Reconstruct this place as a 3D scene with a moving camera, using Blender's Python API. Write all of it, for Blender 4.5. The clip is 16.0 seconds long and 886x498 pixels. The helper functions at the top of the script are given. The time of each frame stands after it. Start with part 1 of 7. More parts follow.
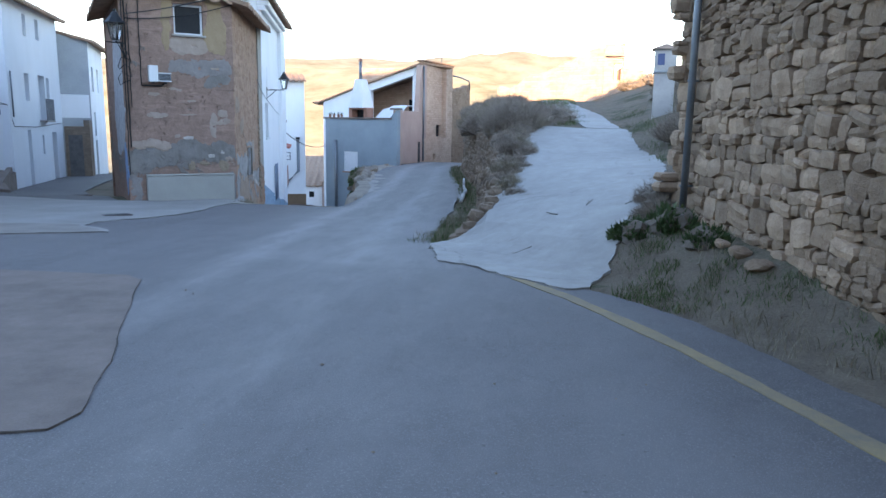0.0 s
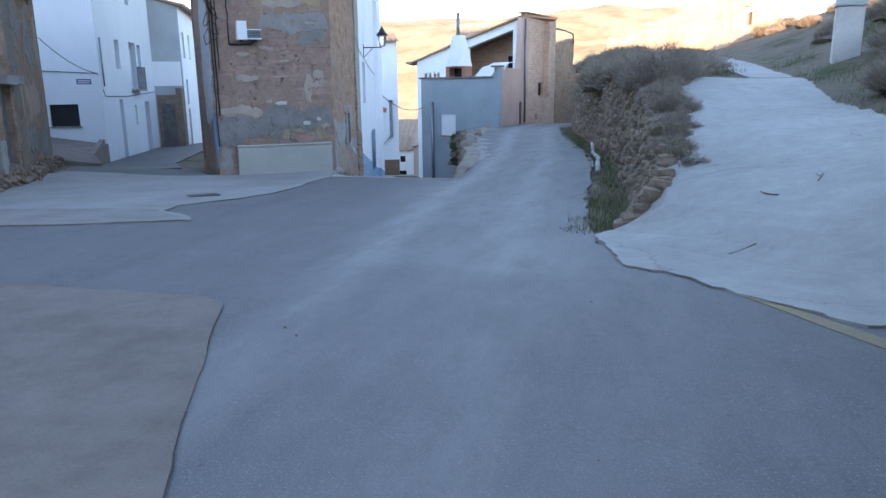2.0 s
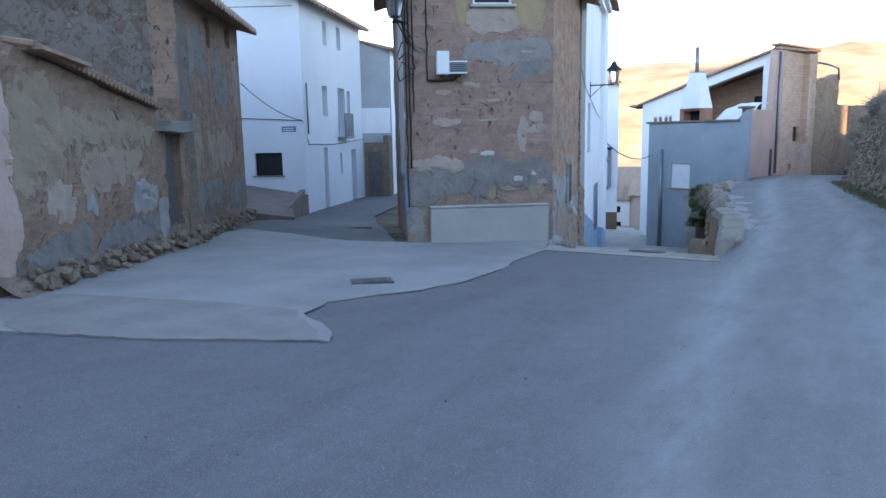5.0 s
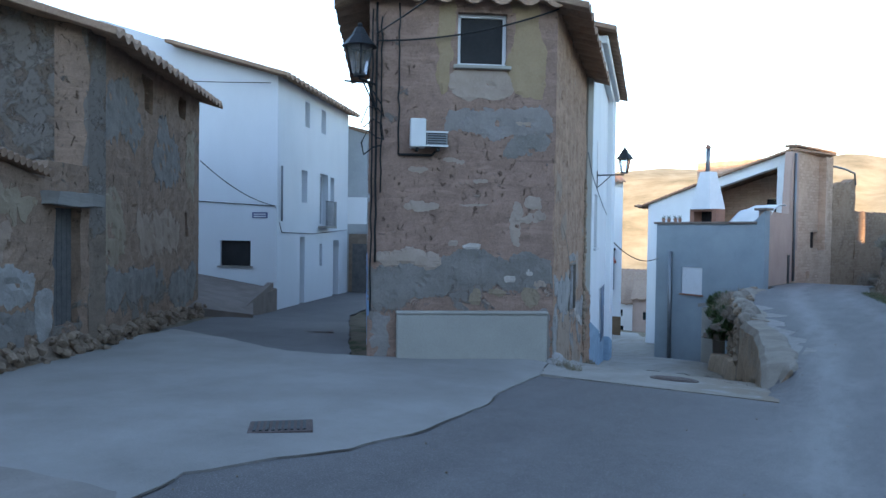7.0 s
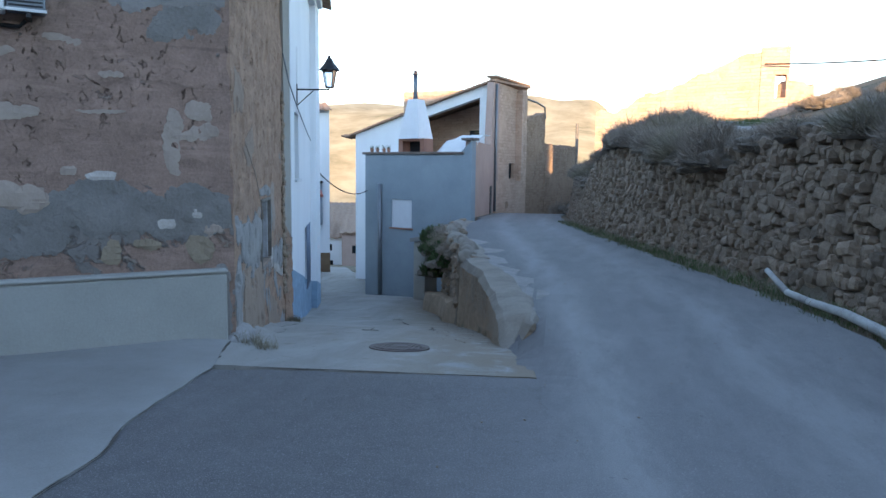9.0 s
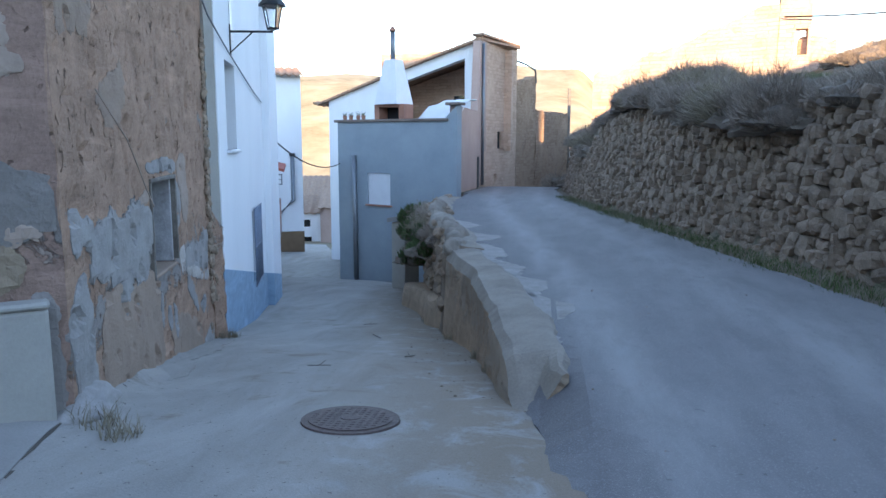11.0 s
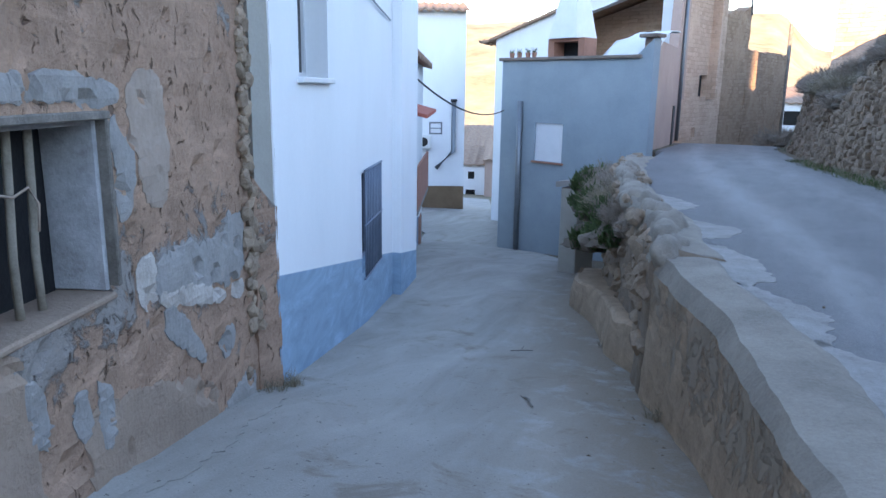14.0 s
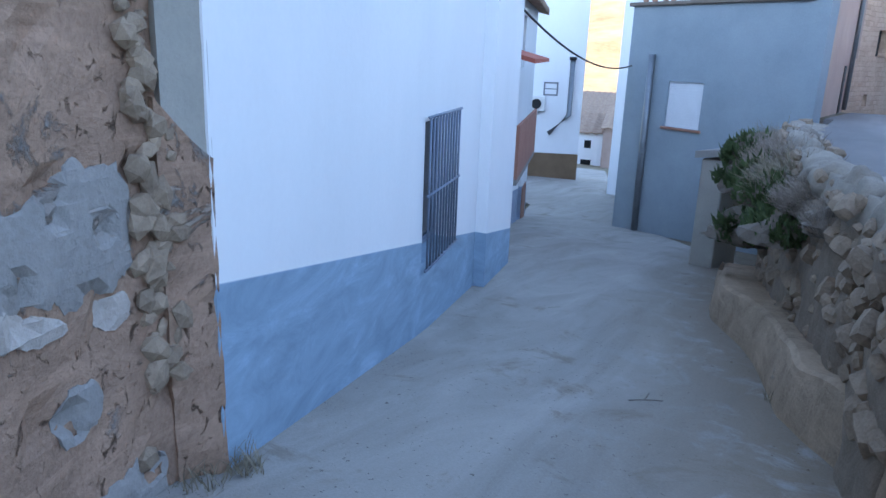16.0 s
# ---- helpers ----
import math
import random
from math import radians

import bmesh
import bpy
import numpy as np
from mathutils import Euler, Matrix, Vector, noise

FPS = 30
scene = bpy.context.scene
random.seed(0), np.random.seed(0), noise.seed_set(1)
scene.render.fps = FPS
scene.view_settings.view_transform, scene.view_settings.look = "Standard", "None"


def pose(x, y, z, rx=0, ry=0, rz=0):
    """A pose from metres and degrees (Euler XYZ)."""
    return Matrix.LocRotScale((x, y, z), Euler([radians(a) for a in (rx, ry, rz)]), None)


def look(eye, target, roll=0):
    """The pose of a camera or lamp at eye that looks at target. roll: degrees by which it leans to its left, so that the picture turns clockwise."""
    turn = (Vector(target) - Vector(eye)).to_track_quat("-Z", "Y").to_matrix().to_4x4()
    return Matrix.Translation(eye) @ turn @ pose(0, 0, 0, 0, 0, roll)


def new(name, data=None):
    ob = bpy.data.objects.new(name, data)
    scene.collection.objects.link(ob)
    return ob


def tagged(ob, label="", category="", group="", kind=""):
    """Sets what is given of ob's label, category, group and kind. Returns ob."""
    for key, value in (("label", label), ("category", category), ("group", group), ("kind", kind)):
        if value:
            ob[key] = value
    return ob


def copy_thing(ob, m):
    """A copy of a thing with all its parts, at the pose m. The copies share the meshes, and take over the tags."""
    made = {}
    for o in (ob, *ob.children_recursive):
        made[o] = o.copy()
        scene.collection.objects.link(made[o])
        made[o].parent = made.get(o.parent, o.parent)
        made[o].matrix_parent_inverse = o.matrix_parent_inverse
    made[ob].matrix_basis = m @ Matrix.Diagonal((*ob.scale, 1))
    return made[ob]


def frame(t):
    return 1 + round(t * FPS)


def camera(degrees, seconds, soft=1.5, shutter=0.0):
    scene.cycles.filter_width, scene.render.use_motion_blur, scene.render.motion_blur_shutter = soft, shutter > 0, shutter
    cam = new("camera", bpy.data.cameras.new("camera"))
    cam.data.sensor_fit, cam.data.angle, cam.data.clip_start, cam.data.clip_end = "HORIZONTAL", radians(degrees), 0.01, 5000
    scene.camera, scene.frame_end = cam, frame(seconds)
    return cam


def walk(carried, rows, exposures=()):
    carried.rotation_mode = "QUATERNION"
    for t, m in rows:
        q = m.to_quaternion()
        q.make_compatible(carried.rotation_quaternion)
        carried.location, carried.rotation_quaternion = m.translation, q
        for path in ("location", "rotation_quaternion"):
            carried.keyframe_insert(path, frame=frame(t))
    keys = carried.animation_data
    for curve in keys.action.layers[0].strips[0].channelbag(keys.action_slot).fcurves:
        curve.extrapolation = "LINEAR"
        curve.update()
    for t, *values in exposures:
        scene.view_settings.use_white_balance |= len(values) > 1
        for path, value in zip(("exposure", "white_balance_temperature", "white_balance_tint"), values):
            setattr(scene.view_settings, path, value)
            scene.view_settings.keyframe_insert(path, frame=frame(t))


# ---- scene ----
cam = camera(63.9, 16.0)
PATH = [
    (0, (3.415, -0.65, 2.323), (3.129, 1.298, 1.976), 1.0),
    (0.5, (3.101, -0.076, 2.312), (2.68, 1.851, 1.983), -0.0),
    (1, (2.736, 0.523, 2.28), (2.262, 2.425, 1.886), -0.2),
    (1.5, (2.422, 1.124, 2.26), (1.854, 2.997, 1.847), -0.7),
    (2, (2.102, 1.754, 2.226), (1.582, 3.632, 1.774), -0.7),
    (2.5, (1.813, 2.353, 2.225), (1.244, 4.227, 1.82), -1.1),
    (3, (1.533, 3.01, 2.208), (0.919, 4.89, 1.908), -1.0),
    (3.5, (1.279, 3.63, 2.176), (0.582, 5.48, 1.874), -1.2),
    (4, (0.993, 4.282, 2.14), (0.33, 6.135, 1.783), -0.5),
    (4.5, (0.639, 4.846, 2.185), (-0.226, 6.598, 1.757), -1.1),
    (5, (0.264, 5.484, 2.201), (-0.786, 7.156, 1.882), -1.1),
    (5.2, (0.14, 5.723, 2.212), (-0.968, 7.372, 1.978), -1.2),
    (7.3, (-0.987, 8.508, 2.053), (-2.023, 10.218, 2.001), 1.0),
    (7.5, (-1.069, 8.802, 2.074), (-2.013, 10.562, 1.963), 1.4),
    (8, (-1.326, 9.49, 2.026), (-1.981, 11.371, 1.84), 1.1),
    (8.5, (-1.587, 10.182, 1.993), (-2.156, 12.09, 1.799), 0.2),
    (9, (-1.75, 10.878, 1.95), (-2.056, 12.841, 1.725), 0.7),
    (9.2, (-1.81, 11.191, 1.931), (-2.076, 13.165, 1.754), 0.7),
    (11.3, (-2.238, 14.269, 1.862), (-2.5, 16.223, 1.527), 0.1),
    (11.5, (-2.296, 14.539, 1.875), (-2.658, 16.474, 1.522), -0.8),
    (12, (-2.457, 15.234, 1.835), (-2.907, 17.143, 1.442), -1.2),
    (12.5, (-2.596, 15.931, 1.826), (-3.122, 17.813, 1.403), -1.5),
    (13, (-2.745, 16.647, 1.794), (-3.3, 18.527, 1.399), -0.7),
    (13.5, (-2.901, 17.335, 1.725), (-3.527, 19.186, 1.3), -0.4),
    (14, (-3.073, 18.013, 1.642), (-3.773, 19.834, 1.201), 0.9),
    (14.5, (-3.245, 18.63, 1.547), (-4.108, 20.357, 1.025), 0.1),
    (15, (-3.462, 19.302, 1.464), (-4.436, 20.973, 0.957), 0.7),
    (15.5, (-3.631, 19.934, 1.342), (-4.631, 21.598, 0.86), 0.9),
    (16, (-3.911, 20.562, 1.197), (-4.874, 22.23, 0.659), 2.2),
]
walk(cam, [(t, look(eye, target, roll)) for t, eye, target, roll in PATH], [(0, 3.05, 6900, 25), (5, 3.05, 6800, 25), (7.3, 2.65, 6700, 20), (9, 2.65, 6700, 20), (11.5, 3.05, 6700, 24), (14, 3.23, 6800, 26), (16, 3.25, 6500, 26)])

# ---- light ----
world = bpy.data.worlds.new("world")
scene.world = world
world.use_nodes = True
wn = world.node_tree.nodes
sky = wn.new("ShaderNodeTexSky")
sky.sky_type = "NISHITA"
sky.sun_disc = False
sky.sun_elevation = radians(7.0)
sky.sun_rotation = radians(165)
sky.air_density, sky.dust_density, sky.ozone_density = 1.0, 0.1, 2.0
wn["Background"].inputs[1].default_value = 0.15
world.node_tree.links.new(sky.outputs[0], wn["Background"].inputs[0])

sun = new("sun", bpy.data.lights.new("sun", "SUN"))
sun.data.energy = 2.4
sun.data.angle = radians(0.5)
sun.data.color = (1.0, 0.74, 0.42)
sun.matrix_world = look((26.0, -96.0, 12.3), (0, 0, 0))


# ---- materials ----
def mat(name, rough=0.85, metal=0.0, spec=0.3):
    m = bpy.data.materials.new(name)
    m.use_nodes = True
    b = m.node_tree.nodes["Principled BSDF"]
    b.inputs["Roughness"].default_value = rough
    b.inputs["Metallic"].default_value = metal
    b.inputs["Specular IOR Level"].default_value = spec
    return m


class Net:
    """Short ways to write node trees."""

    def __init__(self, m):
        self.t = m.node_tree
        self.b = self.t.nodes["Principled BSDF"]
        self.geo = self.t.nodes.new("ShaderNodeNewGeometry")
        self.pos = self.geo.outputs["Position"]

    def link(self, a, b):
        self.t.links.new(a, b)

    def noise(self, scale, detail=5.0, rough=0.6, vec=None, distort=0.0):
        n = self.t.nodes.new("ShaderNodeTexNoise")
        n.inputs["Scale"].default_value = scale
        n.inputs["Detail"].default_value = detail
        n.inputs["Roughness"].default_value = rough
        n.inputs["Distortion"].default_value = distort
        self.link(vec or self.pos, n.inputs["Vector"])
        return n.outputs["Fac"]

    def voronoi(self, scale, feature="F1", vec=None, out="Distance"):
        n = self.t.nodes.new("ShaderNodeTexVoronoi")
        n.feature = feature
        n.inputs["Scale"].default_value = scale
        self.link(vec or self.pos, n.inputs["Vector"])
        return n.outputs[out]

    def stretch(self, sx, sy, sz):
        n = self.t.nodes.new("ShaderNodeMapping")
        n.inputs["Scale"].default_value = (sx, sy, sz)
        self.link(self.pos, n.inputs["Vector"])
        return n.outputs[0]

    def warp(self, scale, amount):
        a = self.t.nodes.new("ShaderNodeTexNoise")
        a.inputs["Scale"].default_value = scale
        a.inputs["Detail"].default_value = 6.0
        self.link(self.pos, a.inputs["Vector"])
        k = self.t.nodes.new("ShaderNodeVectorMath")
        k.operation = "MULTIPLY_ADD"
        self.link(a.outputs["Color"], k.inputs[0])
        k.inputs[1].default_value = (amount, amount, 0.0)
        self.link(self.pos, k.inputs[2])
        return k.outputs[0]

    def attribute(self, name):
        a = self.t.nodes.new("ShaderNodeAttribute")
        a.attribute_name = name
        return a.outputs["Fac"]

    def ramp(self, fac, stops):
        n = self.t.nodes.new("ShaderNodeValToRGB")
        e = n.color_ramp.elements
        while len(e) < len(stops):
            e.new(0.5)
        for el, (p, c) in zip(e, stops):
            el.position = p
            el.color = (*c, 1) if len(c) == 3 else c
        self.link(fac, n.inputs[0])
        return n.outputs[0]

    def step(self, fac, a, b):
        n = self.t.nodes.new("ShaderNodeMapRange")
        n.interpolation_type = "SMOOTHSTEP"
        n.inputs[1].default_value, n.inputs[2].default_value = a, b
        self.link(fac, n.inputs[0])
        return n.outputs[0]

    def mix(self, fac, a, b, mode="MIX"):
        n = self.t.nodes.new("ShaderNodeMix")
        n.data_type = "RGBA"
        n.blend_type = mode
        for i, v in ((0, fac), (6, a), (7, b)):
            if isinstance(v, (int, float)):
                n.inputs[i].default_value = v
            elif isinstance(v, tuple):
                n.inputs[i].default_value = (*v, 1)
            else:
                self.link(v, n.inputs[i])
        return n.outputs[2]

    def math(self, op, a, b=0.0, clamp=False):
        n = self.t.nodes.new("ShaderNodeMath")
        n.operation = op
        n.use_clamp = clamp
        for i, v in ((0, a), (1, b)):
            if isinstance(v, (int, float)):
                n.inputs[i].default_value = v
            else:
                self.link(v, n.inputs[i])
        return n.outputs[0]

    def axis(self, which):
        n = self.t.nodes.new("ShaderNodeSeparateXYZ")
        self.link(self.pos, n.inputs[0])
        return n.outputs[which]

    def rand(self):
        n = self.t.nodes.new("ShaderNodeObjectInfo")
        return n.outputs["Random"]

    def island(self):
        return self.geo.outputs["Random Per Island"]

    def color(self, c):
        self.link(c, self.b.inputs["Base Color"])

    def bump(self, h, dist=0.01, strength=0.6):
        n = self.t.nodes.new("ShaderNodeBump")
        n.inputs["Strength"].default_value = strength
        n.inputs["Distance"].default_value = dist
        self.link(h, n.inputs["Height"])
        self.link(n.outputs[0], self.b.inputs["Normal"])


def speckled(name, dark, light, scale=2.0, fine=60.0, rough=0.9, dist=0.006, metal=0.0, spec=0.3, vary=0.0):
    """A plain surface with cloudy stains and fine grain."""
    m = mat(name, rough, metal, spec)
    n = Net(m)
    big = n.noise(scale, 6, 0.65)
    small = n.noise(fine, 4, 0.7)
    c = n.ramp(n.math("ADD", n.math("MULTIPLY", big, 0.65), n.math("MULTIPLY", small, 0.35)), [(0.32, dark), (0.68, light)])
    if vary:
        k = n.math("ADD", n.math("MULTIPLY", n.rand(), vary), 1 - vary / 2)
        w = n.t.nodes.new("ShaderNodeCombineColor")
        for i in range(3):
            n.link(k, w.inputs[i])
        c = n.mix(1.0, c, w.outputs[0], "MULTIPLY")
    n.color(c)
    n.bump(n.math("ADD", small, n.math("MULTIPLY", big, 2.0)), dist, 0.7)
    return m


def asphalt_material():
    m = mat("asphalt", 0.82, 0, 0.35)
    n = Net(m)
    lanes = n.noise(1.0, 4, 0.6, n.stretch(0.55, 0.16, 1), 0.6)
    stain = n.noise(0.9, 6, 0.7)
    grit = n.voronoi(160)
    fine = n.noise(90, 3, 0.7)
    c = n.ramp(n.math("ADD", n.math("MULTIPLY", lanes, 0.25), n.math("ADD", n.math("MULTIPLY", stain, 0.4), n.math("MULTIPLY", n.noise(7.0, 6, 0.75), 0.35))), [(0.34, (0.084, 0.075, 0.072)), (0.5, (0.11, 0.1, 0.097)), (0.66, (0.145, 0.133, 0.128))])
    dust = n.noise(0.35, 5, 0.6, n.stretch(1.2, 0.25, 1), 0.3)
    c = n.mix(n.math("MULTIPLY", n.step(dust, 0.46, 0.7), 0.22), c, (0.26, 0.243, 0.232))
    c = n.mix(n.step(fine, 0.5, 0.75), c, (0.26, 0.25, 0.24))
    crack = n.step(n.voronoi(0.5, "DISTANCE_TO_EDGE", n.warp(1.1, 1.3)), 0.006, 0.0)
    c = n.mix(n.math("MULTIPLY", n.math("MULTIPLY", crack, 0.4), n.step(n.noise(0.6), 0.53, 0.62)), c, (0.06, 0.055, 0.05))
    trail = n.math("MULTIPLY", n.attribute("dust"), n.math("ADD", 0.5, n.math("MULTIPLY", n.step(n.noise(2.6, 7, 0.7, n.stretch(1.3, 0.4, 1)), 0.25, 0.7), 0.5)))
    c = n.mix(n.math("MULTIPLY", trail, 0.85), c, (0.3, 0.282, 0.268))
    spots = n.step(n.noise(16, 3, 0.6), 0.69, 0.73)
    c = n.mix(n.math("MULTIPLY", spots, 0.5), c, (0.07, 0.062, 0.058))
    n.color(c)
    n.bump(n.math("ADD", n.math("MULTIPLY", grit, 0.6), fine), 0.006, 0.8)
    return m


def old_wall_material(name, clay, grey, pale, low, high, holes=0.0):
    """Eroded earth render: clay base, remnants of grey render in a height band, pale lime flakes."""
    m = mat(name, 0.95, 0, 0.1)
    n = Net(m)
    big = n.noise(0.8, 8, 0.62, None, 0.8)
    mid = n.noise(3.2, 8, 0.66, None, 0.5)
    fine = n.noise(38, 5, 0.7)
    z = n.axis(2)
    courses_n = n.noise(1.6, 7, 0.7, n.stretch(0.8, 0.8, 4.5), 0.6)
    base = n.ramp(n.math("ADD", n.math("MULTIPLY", mid, 0.6), n.math("MULTIPLY", fine, 0.4)), [(0.28, tuple(0.55 * v for v in clay)), (0.5, clay), (0.72, tuple(min(1, 1.4 * v) for v in clay))])
    band = n.math("MULTIPLY", n.step(z, low - 0.35, low + 0.35), n.step(z, high + 0.4, high - 0.4))
    mask = n.step(n.math("ADD", n.math("MULTIPLY", mid, 0.55), n.math("ADD", n.math("MULTIPLY", big, 0.5), n.math("MULTIPLY", band, 0.16))), 0.63, 0.67)
    greyc = n.mix(fine, tuple(0.8 * v for v in grey), tuple(1.15 * v for v in grey))
    base = n.mix(n.math("MULTIPLY", n.step(courses_n, 0.5, 0.68), 0.45), base, tuple(min(1, 1.55 * v) for v in clay))
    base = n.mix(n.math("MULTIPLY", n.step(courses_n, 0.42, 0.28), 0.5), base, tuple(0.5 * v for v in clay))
    c = n.mix(mask, base, greyc)
    flake = n.noise(4.2, 10, 0.74, n.stretch(1, 1, 1.5), 0.7)
    pmask = n.step(n.math("ADD", flake, n.math("MULTIPLY", band, 0.08)), 0.635, 0.675)
    c = n.mix(n.math("MULTIPLY", pmask, 0.8), c, n.mix(fine, tuple(0.85 * v for v in pale), pale))
    h = n.math("ADD", n.math("MULTIPLY", mid, 1.2), n.math("ADD", n.math("MULTIPLY", mask, 0.5), n.math("ADD", n.math("MULTIPLY", pmask, 0.7), n.math("MULTIPLY", fine, 0.35))))
    # pits: sunk by bump, with the shade of the hollows painted in darker clay
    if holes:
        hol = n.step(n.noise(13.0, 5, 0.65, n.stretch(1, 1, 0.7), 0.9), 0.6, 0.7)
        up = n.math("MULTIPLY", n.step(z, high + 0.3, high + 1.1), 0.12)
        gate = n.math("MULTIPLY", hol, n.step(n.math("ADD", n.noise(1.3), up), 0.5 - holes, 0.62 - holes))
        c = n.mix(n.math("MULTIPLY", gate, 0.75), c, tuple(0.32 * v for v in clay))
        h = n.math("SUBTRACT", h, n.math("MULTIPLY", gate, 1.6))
    n.color(c)
    n.bump(h, 0.03, 0.9)
    return m


def white_wall_material(name, tint, band=None):
    """Whitewash with faint stains; band: colour and line of a painted base."""
    m = mat(name, 0.8, 0, 0.25)
    n = Net(m)
    stain = n.noise(0.7, 6, 0.6, n.stretch(1, 1, 0.45))
    fine = n.noise(25, 5, 0.6)
    c = n.ramp(n.math("ADD", n.math("MULTIPLY", stain, 0.8), n.math("MULTIPLY", fine, 0.2)), [(0.25, tuple(0.9 * v for v in tint)), (0.6, tint)])
    h = n.math("ADD", fine, n.math("MULTIPLY", stain, 2))
    if band:
        colour, (y0, z0), slope = band
        line = n.math("ADD", z0, n.math("MULTIPLY", n.math("SUBTRACT", n.axis(1), y0), slope))
        below = n.step(n.math("SUBTRACT", n.axis(2), line), 0.006, -0.006)
        scuff = n.noise(2.2, 8, 0.7, n.stretch(1, 0.5, 1.6), 1.0)
        blue = n.ramp(scuff, [(0.3, tuple(0.75 * v for v in colour)), (0.55, colour), (0.75, tuple(min(1, 1.25 * v + 0.03) for v in colour))])
        c = n.mix(below, c, blue)
        h = n.math("ADD", h, n.math("MULTIPLY", n.math("MULTIPLY", below, scuff), 5))
    n.color(c)
    n.bump(h, 0.004, 0.3)
    return m


M_ASPHALT = asphalt_material()
M_CONCRETE = speckled("pale_concrete", (0.2, 0.184, 0.168), (0.31, 0.29, 0.268), 0.9, 70, 0.85)
def alley_material():
    m = mat("alley_concrete", 0.9, 0, 0.25)
    n = Net(m)
    streak = n.noise(1.0, 6, 0.65, n.stretch(1.6, 0.35, 1), 0.8)
    dirt = n.noise(1.4, 9, 0.7, None, 0.6)
    fine = n.noise(70, 4, 0.7)
    c = n.ramp(n.math("ADD", n.math("MULTIPLY", streak, 0.7), n.math("MULTIPLY", fine, 0.3)), [(0.32, (0.215, 0.195, 0.172)), (0.5, (0.292, 0.268, 0.24)), (0.7, (0.38, 0.352, 0.32))])
    c = n.mix(n.math("MULTIPLY", n.step(dirt, 0.56, 0.68), 0.6), c, (0.17, 0.13, 0.095))
    c = n.mix(n.math("MULTIPLY", n.step(n.noise(26, 3, 0.6), 0.66, 0.7), 0.7), c, (0.07, 0.06, 0.05))
    foot = n.math("MULTIPLY", n.attribute("dirt"), n.step(n.noise(2.4, 8, 0.72, None, 0.5), 0.32, 0.52))
    c = n.mix(n.math("MULTIPLY", foot, 0.9), c, n.mix(fine, (0.17, 0.125, 0.085), (0.28, 0.215, 0.155)))
    n.color(c)
    n.bump(n.math("ADD", fine, n.math("MULTIPLY", dirt, 2)), 0.008, 0.7)
    return m


M_ALLEY = alley_material()
M_SLAB = speckled("grey_concrete", (0.133, 0.103, 0.086), (0.232, 0.182, 0.154), 2.4, 60, 0.88)
def ramp_material():
    m = mat("light_concrete", 0.88, 0, 0.25)
    n = Net(m)
    big = n.noise(0.7, 7, 0.65, None, 0.5)
    mid = n.noise(4.5, 7, 0.72)
    fine = n.noise(60, 4, 0.7)
    c = n.ramp(n.math("ADD", n.math("MULTIPLY", big, 0.45), n.math("ADD", n.math("MULTIPLY", mid, 0.35), n.math("MULTIPLY", fine, 0.2))), [(0.33, (0.25, 0.232, 0.21)), (0.5, (0.33, 0.312, 0.286)), (0.66, (0.41, 0.39, 0.36))])
    crack = n.step(n.voronoi(0.33, "DISTANCE_TO_EDGE", n.warp(0.9, 1.6)), 0.005, 0.0)
    c = n.mix(n.math("MULTIPLY", crack, 0.35), c, (0.12, 0.1, 0.085))
    c = n.mix(n.math("MULTIPLY", n.step(n.noise(2.2, 9, 0.75), 0.62, 0.7), 0.5), c, (0.2, 0.165, 0.13))
    n.color(c)
    n.bump(n.math("ADD", n.math("MULTIPLY", mid, 2), fine), 0.01, 0.6)
    return m


M_RAMP = ramp_material()
M_STONE = speckled("limestone", (0.265, 0.168, 0.11), (0.475, 0.335, 0.23), 5.0, 34, 0.96, 0.03, vary=0.55)
M_BANKSTONE = speckled("bank_stone", (0.135, 0.094, 0.066), (0.31, 0.226, 0.163), 5.0, 34, 0.97, 0.03, vary=0.7)
M_JOINT = speckled("dark_dirt", (0.055, 0.046, 0.038), (0.125, 0.105, 0.085), 4.0, 60, 0.98)
M_MORTAR = speckled("mortar", (0.17, 0.125, 0.09), (0.3, 0.225, 0.165), 5.0, 50, 0.98, 0.02)
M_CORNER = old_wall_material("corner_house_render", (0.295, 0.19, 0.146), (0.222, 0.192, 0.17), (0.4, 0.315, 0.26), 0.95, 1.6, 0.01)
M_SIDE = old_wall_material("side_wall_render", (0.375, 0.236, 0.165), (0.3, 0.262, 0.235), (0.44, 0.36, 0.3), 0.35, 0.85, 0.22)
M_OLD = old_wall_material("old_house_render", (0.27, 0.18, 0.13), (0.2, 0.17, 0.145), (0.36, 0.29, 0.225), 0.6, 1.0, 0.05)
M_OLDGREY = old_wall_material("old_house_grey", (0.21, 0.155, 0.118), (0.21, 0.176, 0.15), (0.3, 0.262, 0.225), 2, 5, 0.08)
M_WHITE = white_wall_material("whitewash", (0.78, 0.79, 0.8))
M_TOWN = white_wall_material("townhouse_whitewash", (0.64, 0.66, 0.69))
M_WHITEBLUE = white_wall_material("whitewash_blue_base", (0.8, 0.81, 0.82), ((0.255, 0.375, 0.48), (22.63, 0.17), -0.203))
M_BLUEGREY = speckled("blue_grey_render", (0.225, 0.27, 0.295), (0.3, 0.35, 0.375), 0.9, 30, 0.9)
M_PINK = speckled("pink_render", (0.38, 0.26, 0.215), (0.5, 0.36, 0.3), 0.8, 30, 0.9)
